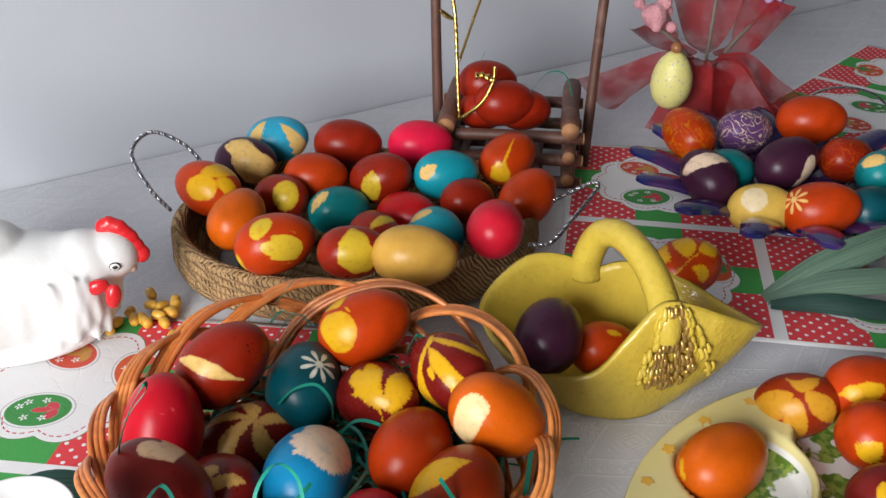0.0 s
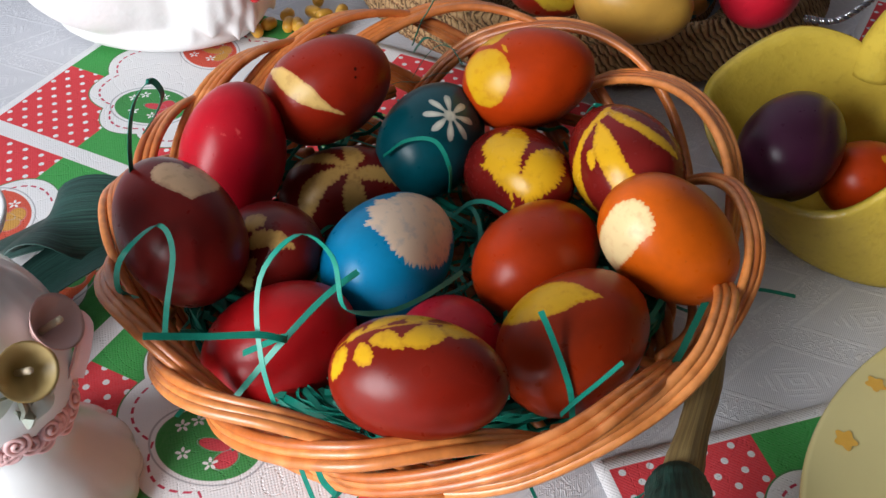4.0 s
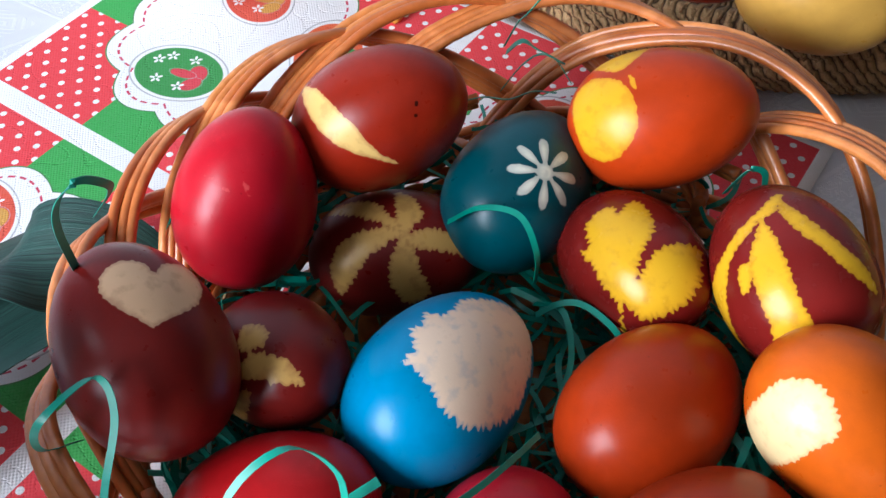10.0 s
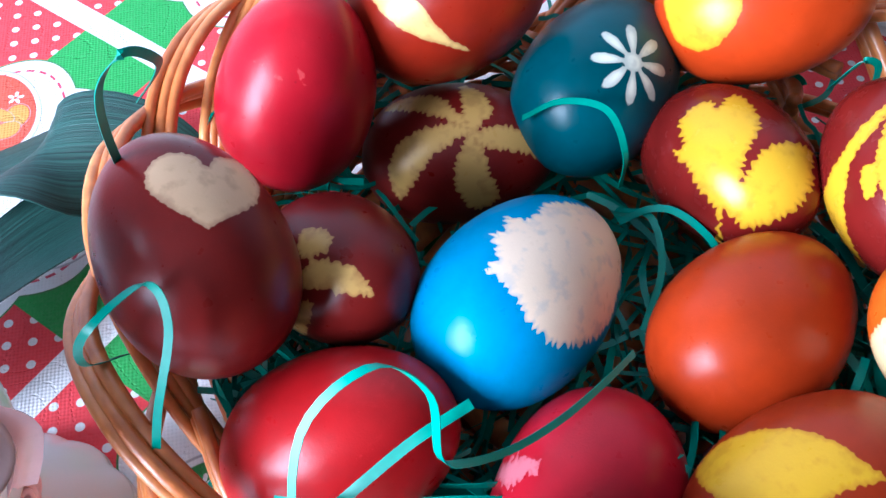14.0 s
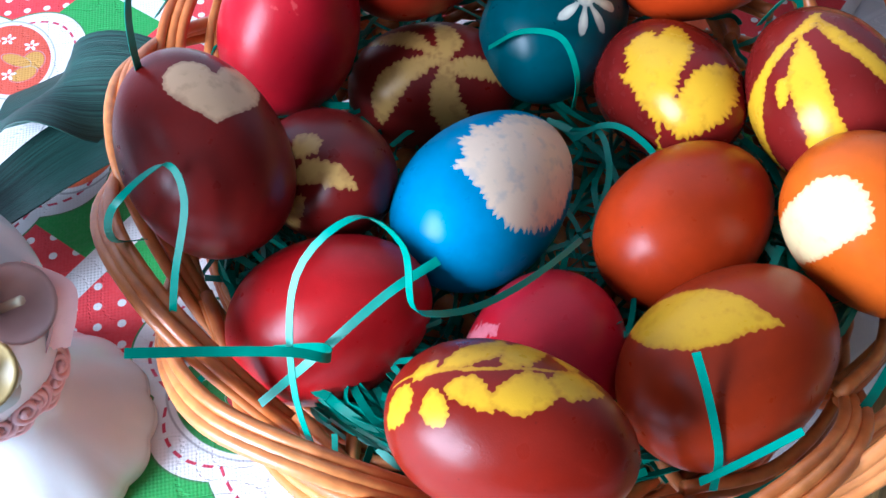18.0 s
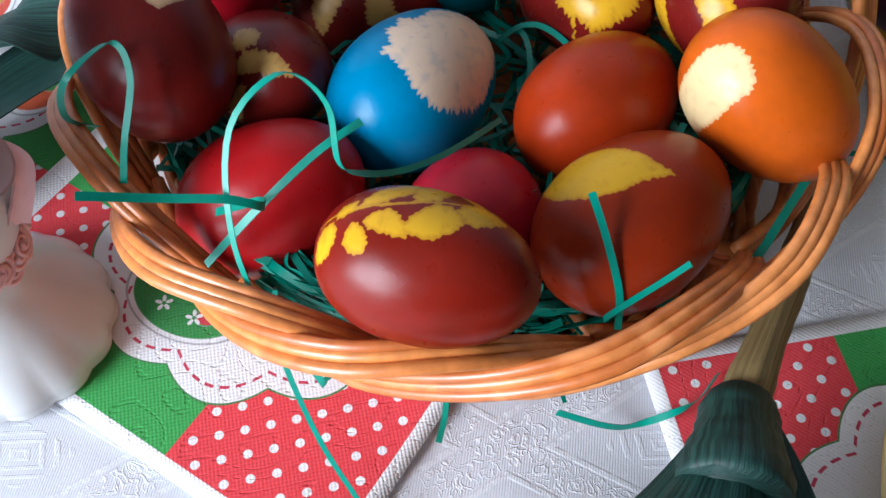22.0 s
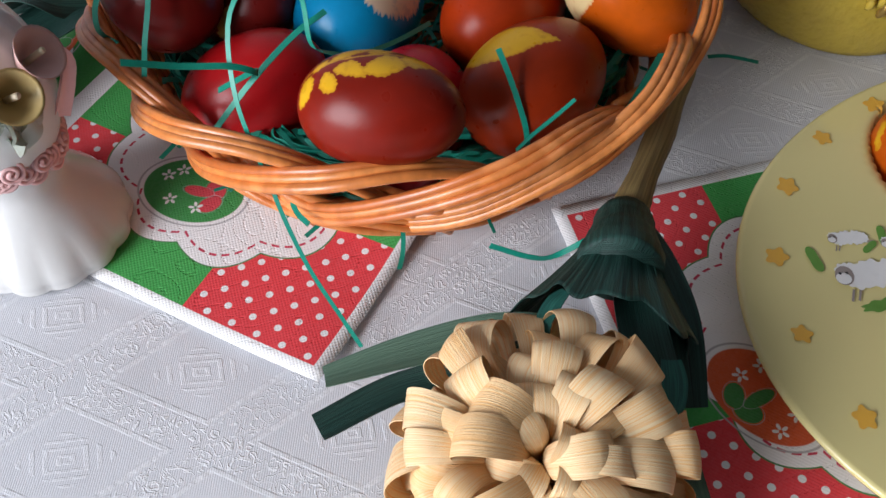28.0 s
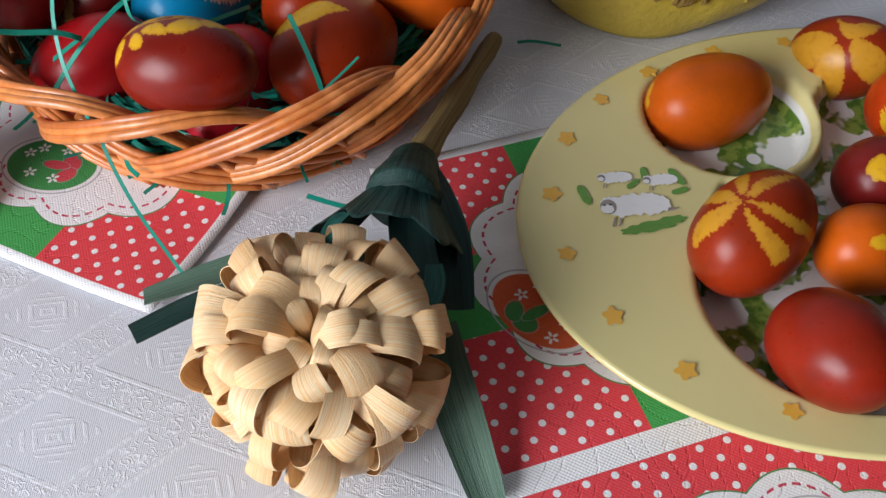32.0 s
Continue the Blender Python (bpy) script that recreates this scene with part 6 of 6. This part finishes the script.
def calla(a, z, colour, name):
    m = m_glaze(name, colour, 0.35, 0.1)
    c = on_vase(a, z, 0.001)
    d = Vector((math.cos(radians(a)), math.sin(radians(a)), 0.75)).normalized()
    q = d.to_track_quat("Z", "Y").to_matrix().to_4x4()
    me = mesh_of("calla", *lathe([(0.0012, -0.004), (0.003, 0.0), (0.0062, 0.005), (0.0085, 0.0085), (0.0088, 0.0092), (0.0078, 0.0085), (0.0052, 0.005), (0.0016, 0.001)], 24, lambda t, zz: 0.10 * math.cos(t)))
    ob = part("calla", me, m, vase, "raised calla lily")
    ob.matrix_local = Matrix.Translation(c) @ q
    part("spadix", mesh_of("spadix", *tube([(0, 0, 0.001), (0.001, 0, 0.006), (0.0015, 0, 0.010)], 0.0011, 7)), m_glaze("pale_spadix", (0.72, 0.60, 0.42), 0.5), ob)


calla(-48, 0.088, (0.42, 0.52, 0.68), "blue_porcelain")
calla(-18, 0.086, (0.60, 0.44, 0.18), "ochre_porcelain")
calla(10, 0.090, (0.72, 0.45, 0.42), "pink_porcelain")
LEAFGREY = m_glaze("grey_green_porcelain", (0.33, 0.36, 0.30), 0.4)
for a0, z0, a1, z1 in ((-54, 0.078, -26, 0.080), (-4, 0.082, -20, 0.066), (2, 0.086, -16, 0.070), (-24, 0.082, -26, 0.064)):
    mid = on_vase((a0 + a1) / 2, (z0 + z1) / 2, 0.003)
    part("leaf", strip_mesh("leaf", smooth_path([on_vase(a0, z0, 0.001), mid, on_vase(a1, z1, 0.002)], 12), (0, 0, 1), lambda s: 0.001 + 0.006 * math.sin(math.pi * s), 0.0012, 0.1), LEAFGREY, vase)
ROSE = m_glaze("pink_rose_porcelain", (0.74, 0.45, 0.44), 0.35, 0.2)
rng = random.Random(3)
for k in range(15):
    a, z = -74 + 9.0 * k, 0.055 - 0.0007 * k + 0.0035 * math.sin(k * 1.9)
    c = on_vase(a, z, 0.0002)
    d = Vector((math.cos(radians(a)), math.sin(radians(a)), 0.2)).normalized()
    spiral = [(0.0004 * t * math.cos(t * 1.25), 0.0004 * t * math.sin(t * 1.25), 0.002 - 0.00014 * t) for t in np.linspace(0.5, 11, 34)]
    ob = part("rose", mesh_of("rose", *merged(tube(spiral, 0.0009, 6), lathe([(0.0035, -0.001), (0.0042, 0.0), (0.002, 0.0012)], 14))), ROSE, vase, "raised pink rose")
    ob.matrix_local = Matrix.Translation(c) @ d.to_track_quat("Z", "Y").to_matrix().to_4x4()
part("bow", strip_mesh("bow", smooth_path([on_vase(34, 0.090, 0.002), on_vase(32, 0.082, 0.007), on_vase(28, 0.072, 0.004), on_vase(22, 0.060, 0.001)], 16), (0.2, 1, 0), lambda s: 0.004 + 0.004 * s, 0.001, 0.2), ROSE, vase, "raised pink ribbon")

# ---- corn husk flowers ----
CREAMHUSK = m_husk("cream_corn_husk", (1.0, 0.85, 0.58), (0.95, 0.56, 0.22), 0.32, 26.0, 0.18)
DARKHUSK = m_husk("dark_green_husk", (0.024, 0.085, 0.068), (0.005, 0.020, 0.017), 0.5, 48.0)
GREENHUSK = m_husk("grey_green_husk", (0.12, 0.20, 0.14), (0.05, 0.10, 0.07))
STEMHUSK = m_husk("tan_stem_wrap", (0.34, 0.25, 0.10), (0.17, 0.12, 0.05))
BLUEHUSK = m_husk("blue_husk", (0.10, 0.13, 0.24), (0.04, 0.05, 0.11))


def husk_head(centre, radius, axis, material, parent, seed):
    """A dome of looped husk bands: each leaves the middle, swells outwards and rolls back."""
    rng = random.Random(seed)
    q = Vector(axis).normalized().to_track_quat("Z", "Y").to_matrix().to_4x4()
    base = Matrix.Translation(centre) @ q
    for count, elev, reach, wide, roll in ((6, 70, 0.68, 0.0115, 0.38), (10, 52, 0.84, 0.0128, 0.42), (14, 35, 0.95, 0.0134, 0.44), (16, 18, 1.02, 0.0134, 0.44), (17, 2, 1.05, 0.0130, 0.42), (15, -14, 1.0, 0.0120, 0.40), (10, -30, 0.9, 0.0105, 0.36)):
        for k in range(count):
            a = 2 * math.pi * (k + rng.uniform(-0.28, 0.28)) / count + elev
            e = radians(elev + rng.uniform(-9, 9))
            out = Vector((math.cos(e) * math.cos(a), math.cos(e) * math.sin(a), math.sin(e)))
            up = Vector((-math.sin(e) * math.cos(a), -math.sin(e) * math.sin(a), math.cos(e)))
            tang = Vector((-math.sin(a), math.cos(a), 0))
            R, h = radius * reach * rng.uniform(0.80, 1.08), radius * roll * rng.uniform(0.55, 1.35)
            turn = rng.gauss(0, 0.45)
            up, tang = up * math.cos(turn) + tang * math.sin(turn), tang * math.cos(turn) - up * math.sin(turn)
            c, fat = R * (1 - h / radius * 0.5), h * 0.5
            loop = [out * 0.18 * R, out * (0.5 * c) - up * fat * 0.45]
            loop += [out * (c + fat * 1.3 * math.cos(q)) + up * fat * math.sin(q) for q in (-1.9, -1.3, -0.65, 0.0, 0.65, 1.3, 1.9)]
            loop += [out * (0.5 * c) + up * fat * 0.5, out * 0.20 * R]
            pts = smooth_path([tuple(base @ p) for p in loop], 40)
            tilt = tang + up * rng.uniform(-0.22, 0.22) + out * rng.uniform(-0.30, 0.30)
            wd = wide * rng.uniform(0.72, 1.22) * radius / 0.045
            part("petal", strip_mesh("petal", pts, tuple(base.to_3x3() @ tilt), lambda s, wd=wd: wd * (0.26 + 0.74 * math.sin(math.pi * min(1, 0.03 + 0.94 * s)) ** 1.4), 0.00025, rng.uniform(-0.02, 0.12), 8), material, parent)
    bm = bmesh.new()
    bmesh.ops.create_icosphere(bm, subdivisions=2, radius=radius * 0.26, matrix=Matrix.Translation(centre))
    me = bpy.data.meshes.new("core")
    bm.to_mesh(me)
    bm.free()
    me.uv_layers.new(name="UVMap")
    part("core", me, material, parent)


def husk_leaf(name, points, width, parent, material, side=(1, 0, 0), cup=0.12, label=""):
    """A long ribbed leaf; width: three numbers at root, middle and tip."""
    w0, w1, w2 = width
    pts = smooth_path([[c / 1000 for c in p] for p in points], 28)
    return part(name, strip_mesh(name, pts, side, lambda s: w0 * (1 - s) ** 2 + 2 * w1 * s * (1 - s) * 1.0 + w2 * s * s, 0.0005, cup, 10), material, parent, label)


flower = thing("corn_husk_flower", "cream corn husk flower with a dark green leafy collar", "flower")
husk_head((0.0530, 0.2130, 0.036), 0.0405, (0.14, -0.34, 1.0), CREAMHUSK, flower, 1)
st = smooth_path([(0.0550, 0.420, 0.018), (0.0550, 0.390, 0.024), (0.0545, 0.360, 0.029), (0.0535, 0.330, 0.033), (0.0530, 0.310, 0.035)], 30)
v, f = tube(st, lambda s: 0.0042 + 0.0024 * s + 0.0004 * math.sin(16 * s), 12, wobble=0.02)
me = mesh_of("stem", v, f)
uv = me.uv_layers.new(name="UVMap").data
for lp in me.loops:
    uv[lp.index].uv = (lp.vertex_index // 12 / 29, lp.vertex_index % 12 / 12)
part("stem", me, STEMHUSK, flower, "stem wrapped in tan husk")
v, f = tube(smooth_path([(0.0528, 0.313, 0.034), (0.0535, 0.305, 0.037), (0.0550, 0.296, 0.040), (0.0570, 0.284, 0.042)], 14), lambda s: 0.0086 + 0.006 * s + 0.0006 * math.sin(9 * s), 18, wobble=0.03)
me = mesh_of("collar_knot", v, f)
uv = me.uv_layers.new(name="UVMap").data
for lp in me.loops:
    uv[lp.index].uv = (lp.vertex_index // 18 / 13, lp.vertex_index % 18 / 18)
part("collar_knot", me, DARKHUSK, flower, "dark green husk wound round the stem")


def husk_hood():
    """A pleated open cone of husk from the stem towards the flower head, its hem cut unevenly."""
    nu, nv = 22, 90
    foot, end = Vector((0.0530, 0.316, 0.034)), Vector((0.0590, 0.260, 0.0385))
    ax = (end - foot).normalized()
    across = Vector((1, 0.1, 0)).normalized()
    rise = across.cross(ax) * -1
    rise = rise if rise.z > 0 else -rise
    top, low = [], []
    for j in range(nv + 1):
        a = radians(-125 + 250 * j / nv)
        reach = 1.0 + 0.10 * math.sin(2.6 * a + 0.6) + 0.035 * math.sin(11 * a) - 0.20 * math.exp(-((a - 0.25) / 0.35) ** 2)
        for i in range(nu + 1):
            u = reach * i / nu
            fold = 1 + (0.030 * math.sin(9 * a + 1.5 * u) + 0.012 * math.sin(23 * a)) * min(1, u * 2)
            c = foot.lerp(end, u)
            for out, skin in ((top, 0.00025), (low, -0.00025)):
                wide, tall = (0.0068 + 0.0235 * u ** 1.5) * fold + skin, (0.0068 + 0.0105 * u ** 1.1) * fold + skin
                out.append(c + across * wide * math.sin(a) + rise * tall * math.cos(a))
    o, m = len(top), nu + 1
    faces = []
    for j in range(nv):
        for i in range(nu):
            k = j * m + i
            faces += [(k, k + 1, k + m + 1, k + m), (o + k + m, o + k + m + 1, o + k + 1, o + k)]
        e = j * m + nu
        faces.append((e, o + e, o + e + m, e + m))
    for i in range(nu):
        e = nv * m + i
        faces += [(i, o + i, o + i + 1, i + 1), (e + 1, o + e + 1, o + e, e)]
    me = mesh_of("collar_hood", top + low, faces)
    uv = me.uv_layers.new(name="UVMap").data
    for lp in me.loops:
        i = lp.vertex_index % o
        uv[lp.index].uv = (i % m / nu, i // m / nv * 2.2)
    return me


part("collar_hood", husk_hood(), DARKHUSK, flower, "dark green pleated husk hood")
TEALTIP = m_husk("teal_husk_tip", (0.03, 0.19, 0.15), (0.01, 0.07, 0.06))
for pts, w, m, side, cup in ((((55, 311, 38), (59, 290, 46), (67, 266, 50), (79, 243, 47)), (0.008, 0.018, 0.016), DARKHUSK, (0.85, 0.50, -0.15), 0.16),
                             (((57, 311, 38), (67, 292, 43), (79, 273, 40), (90, 250, 31)), (0.008, 0.026, 0.014), DARKHUSK, (0.80, 0.55, -0.35), 0.14),
                             (((80, 254, 48), (83, 246, 48), (84, 238, 47), (82, 229, 44)), (0.006, 0.011, 0.001), TEALTIP, (0.85, 0.5, 0.0), 0.10),
                             (((44, 263, 53), (42, 257, 54), (41, 250, 52), (44, 243, 46)), (0.003, 0.009, 0.002), TEALTIP, (0.95, -0.2, 0.2), 0.15)):
    husk_leaf("collar_leaf" if m is DARKHUSK else "collar_tip", pts, w, flower, m, side, cup, "" if m is DARKHUSK else "teal husk tip")
husk_leaf("side_leaf", ((52, 258, 40), (28, 250, 40), (4, 236, 36), (-20, 219, 31)), (0.012, 0.018, 0.008), flower, GREENHUSK, (0.5, -0.8, 0.1), 0.10, "faded grey-green husk leaf")
husk_leaf("side_leaf", ((42, 244, 36), (22, 234, 36), (4, 221, 36), (-13, 201, 35)), (0.010, 0.012, 0.010), flower, DARKHUSK, (0.6, -0.75, 0.1), 0.28)
husk_leaf("side_leaf", ((84, 246, 24), (92, 231, 20), (104, 215, 12), (120, 194, 4)), (0.014, 0.022, 0.012), flower, GREENHUSK, (0.8, 0.5, 0.2), 0.15)

blue = thing("corn_husk_flower", "blue corn husk flower with dark leaves behind the vase", "flower")
husk_head((-0.224, 0.270, 0.022), 0.026, (0.1, 0.1, 1.0), BLUEHUSK, blue, 6)
husk_leaf("collar_leaf", ((-176, 372, 16), (-196, 364, 30), (-216, 350, 32), (-236, 330, 22)), (0.010, 0.055, 0.030), blue, DARKHUSK, (0.5, 0.8, 0.2), 0.10)
husk_leaf("collar_leaf", ((-176, 370, 14), (-192, 352, 28), (-206, 330, 28), (-218, 300, 22)), (0.010, 0.052, 0.026), blue, DARKHUSK, (0.8, -0.4, 0.2), 0.10)
husk_leaf("collar_leaf", ((-180, 374, 12), (-204, 372, 16), (-232, 362, 14), (-258, 344, 6)), (0.008, 0.042, 0.020), blue, DARKHUSK, (0.3, 0.9, 0.1), 0.08)
husk_leaf("stem_wrap", ((-152, 384, 12), (-164, 379, 14), (-178, 371, 17), (-186, 366, 20)), (0.008, 0.010, 0.012), blue, STEMHUSK, (0.4, 0.8, 0.2), 0.3)

stray = thing("corn_husk_leaves", "dry green corn husk leaves lying beside the yellow basket", "leaves")
for pts, w, m in ((((238, 598, 8), (275, 606, 22), (318, 622, 36), (362, 642, 46)), (0.008, 0.030, 0.010), GREENHUSK), (((238, 596, 8), (277, 604, 30), (323, 620, 42), (374, 648, 44)), (0.010, 0.040, 0.014), GREENHUSK), (((240, 594, 8), (279, 592, 22), (328, 592, 26), (379, 604, 20)), (0.010, 0.036, 0.018), GREENHUSK),
                  (((242, 590, 6), (277, 579, 14), (318, 573, 12), (359, 577, 6)), (0.008, 0.030, 0.012), DARKHUSK), (((290, 604, 24), (322, 616, 38), (356, 634, 48), (392, 655, 54)), (0.006, 0.032, 0.012), GREENHUSK)):
    husk_leaf("husk_leaf", pts, tuple(0.80 * q for q in w), stray, m, (0.5, -0.48, -0.4), 0.16)

# ---- blue petal dish ----
def m_bluedish():
    n = Nodes("blue_violet_glass")
    col = n.mix(n.step(n.noise(24, 3), 0.40, 0.60), (0.012, 0.016, 0.10), (0.06, 0.02, 0.10))
    col = n.mix(n.step(n.noise(40, 2), 0.62, 0.70, 0, 0.6), col, (0.10, 0.16, 0.08))
    return n.done(col, 0.08, Coat_Weight=0.6)


DISHBLUE = m_bluedish()
petal_dish = thing("petal_dish", "dark blue glossy dish with petals round its rim", "dish", pose(0.300, 0.750, 0.001))
part("bowl", mesh_of("bowl", *lathe([(0.030, 0.0), (0.034, 0.003), (0.060, 0.008), (0.084, 0.020), (0.0855, 0.0215), (0.083, 0.0225), (0.058, 0.012), (0.020, 0.008), (0.004, 0.008)], 64, lambda a, z: 0.03 * math.cos(14 * a) * z / 0.02)), DISHBLUE, petal_dish)
for k in range(14):
    a = 2 * math.pi * (k + 0.35) / 14
    o, s = np.array((math.cos(a), math.sin(a), 0)), (-math.sin(a), math.cos(a), 0)
    pts = smooth_path([o * 0.060 + (0, 0, 0.013), o * 0.084 + (0, 0, 0.026), o * 0.112 + (0, 0, 0.037), o * 0.140 + (0, 0, 0.042)], 18)
    part("petal", strip_mesh("petal", pts, s, lambda u: 0.016 + 0.014 * math.sin(math.pi * min(1, u * 1.05)) if u < 0.9 else 0.022 * math.sqrt(max(0.02, (1 - u) / 0.1)), 0.0035, -0.14, 6), DISHBLUE, petal_dish)

# ---- flowerpot with tulle ----
def m_tulle():
    n = Nodes("red_tulle")
    p = n.p
    n.put(p.inputs["Alpha"], n.step(n.noise(30, 2), 0.35, 0.65, 0.30, 0.66))
    return n.done((0.34, 0.008, 0.012), 0.7)


def m_fluff(name, colour):
    n = Nodes(name)
    n.bump(n.noise(500, 3), 0.9, 0.003)
    return n.done(n.shade(n.noise(260, 3), colour, 0.65, 1.2), 0.95)


def m_foam():
    n = Nodes("speckled_foam_egg")
    c = n.mix(n.step(n.cells(190), 0.16, 0.24, 1, 0), (0.72, 0.66, 0.24), (0.42, 0.42, 0.36))
    n.bump(n.cells(420), 0.4, 0.001)
    return n.done(c, 0.4)


TULLE = m_tulle()
bouquet = thing("wrapped_flowerpot", "small flowerpot wrapped in red tulle with fluffy flowers", "flowerpot", pose(0.268, 0.955, 0.001))
part("pot", mesh_of("pot", *lathe([(0.022, 0.0), (0.026, 0.002), (0.032, 0.045), (0.034, 0.052), (0.030, 0.052), (0.026, 0.046), (0.004, 0.046)], 32)), m_glaze("brown_pot", (0.20, 0.07, 0.04), 0.4), bouquet)
for a, r1, w, z1 in ((200, 0.125, 0.075, 0.050), (245, 0.085, 0.060, 0.020), (290, 0.085, 0.075, 0.030), (330, 0.095, 0.070, 0.035), (20, 0.07, 0.07, 0.13), (80, 0.06, 0.08, 0.15), (140, 0.07, 0.07, 0.10)):
    o = np.array((math.cos(radians(a)), math.sin(radians(a)), 0))
    pts = smooth_path([o * 0.012 + (0, 0, 0.075), o * 0.040 + (0, 0, 0.078), o * r1 * 0.75 + (0, 0, (z1 + 0.07) / 2), o * r1 + (0, 0, z1)], 20)
    part("tulle_wrap", strip_mesh("tulle_wrap", pts, (-o[1], o[0], 0), lambda s, w=w: 0.012 + w * s, 0.0005, 0.16, 12), TULLE, bouquet, "sheer red tulle")
for x, y, z, r, c, nm in ((-0.058, -0.004, 0.118, 0.017, (0.78, 0.36, 0.40), "pink_fluff"), (0.078, 0.050, 0.122, 0.015, (0.50, 0.42, 0.72), "lavender_fluff"), (0.012, 0.030, 0.160, 0.017, (0.78, 0.36, 0.40), "pink_fluff")):
    rng = random.Random(int(r * 1e6))
    balls = [((x, y, z), (r * 0.75,) * 3, 0, 0)] + [((x + r * 0.7 * rng.gauss(0, 0.6), y + r * 0.7 * rng.gauss(0, 0.6), z + r * 0.7 * rng.gauss(0, 0.6)), (r * 0.35,) * 3, 0, 0) for _ in range(16)]
    fl = part("fluffy_flower", mesh_of("fluffy_flower", *blob(balls, 0.0016, 1)), m_fluff(nm, c), bouquet, "fluffy wool flower")
    part("flower_stem", mesh_of("flower_stem", *tube(smooth_path([(0, 0, 0.045), (x * 0.4, y * 0.4, 0.08), (x, y, z - r * 0.5)], 12), 0.0018, 6)), m_glaze("grey_stem", (0.16, 0.15, 0.12), 0.7), bouquet)
hang = thing("hanging_egg", "speckled yellow foam egg hanging on the wrapped flowerpot", "decoration", pose(0.2195, 0.887, 0.074, 8, 0, 0))
part("shell", mesh_of("shell", *lathe([(0.0198 * math.sin(t) * (1 - 0.12 * math.cos(t)) + 0.0002, 0.030 * math.cos(t)) for t in np.linspace(math.pi, 0, 30)], 36)), m_foam(), hang)
part("string", mesh_of("string", *tube([(0, 0, 0.029), (0.002, 0.010, 0.036), (0.006, 0.030, 0.038)], 0.0006, 5)), m_glaze("brown_string", (0.2, 0.1, 0.05), 0.7), hang)
part("bead", mesh_of("bead", *lathe([(0.0055 * math.sin(t) + 0.0001, 0.034 + 0.0055 * math.cos(t)) for t in np.linspace(math.pi, 0, 14)], 18)), m_glaze("brown_bead", (0.30, 0.12, 0.05), 0.25), hang)
wire = thing("wire_loop", "thin silver wire loop above the blue dish", "wire")
part("loop", mesh_of("loop", *tube(smooth_path([(0.325, 0.850, 0.020), (0.335, 0.850, 0.062), (0.362, 0.852, 0.078), (0.400, 0.850, 0.074), (0.425, 0.845, 0.050), (0.430, 0.840, 0.015)], 40), 0.0012, 6)), SILVER, wire)
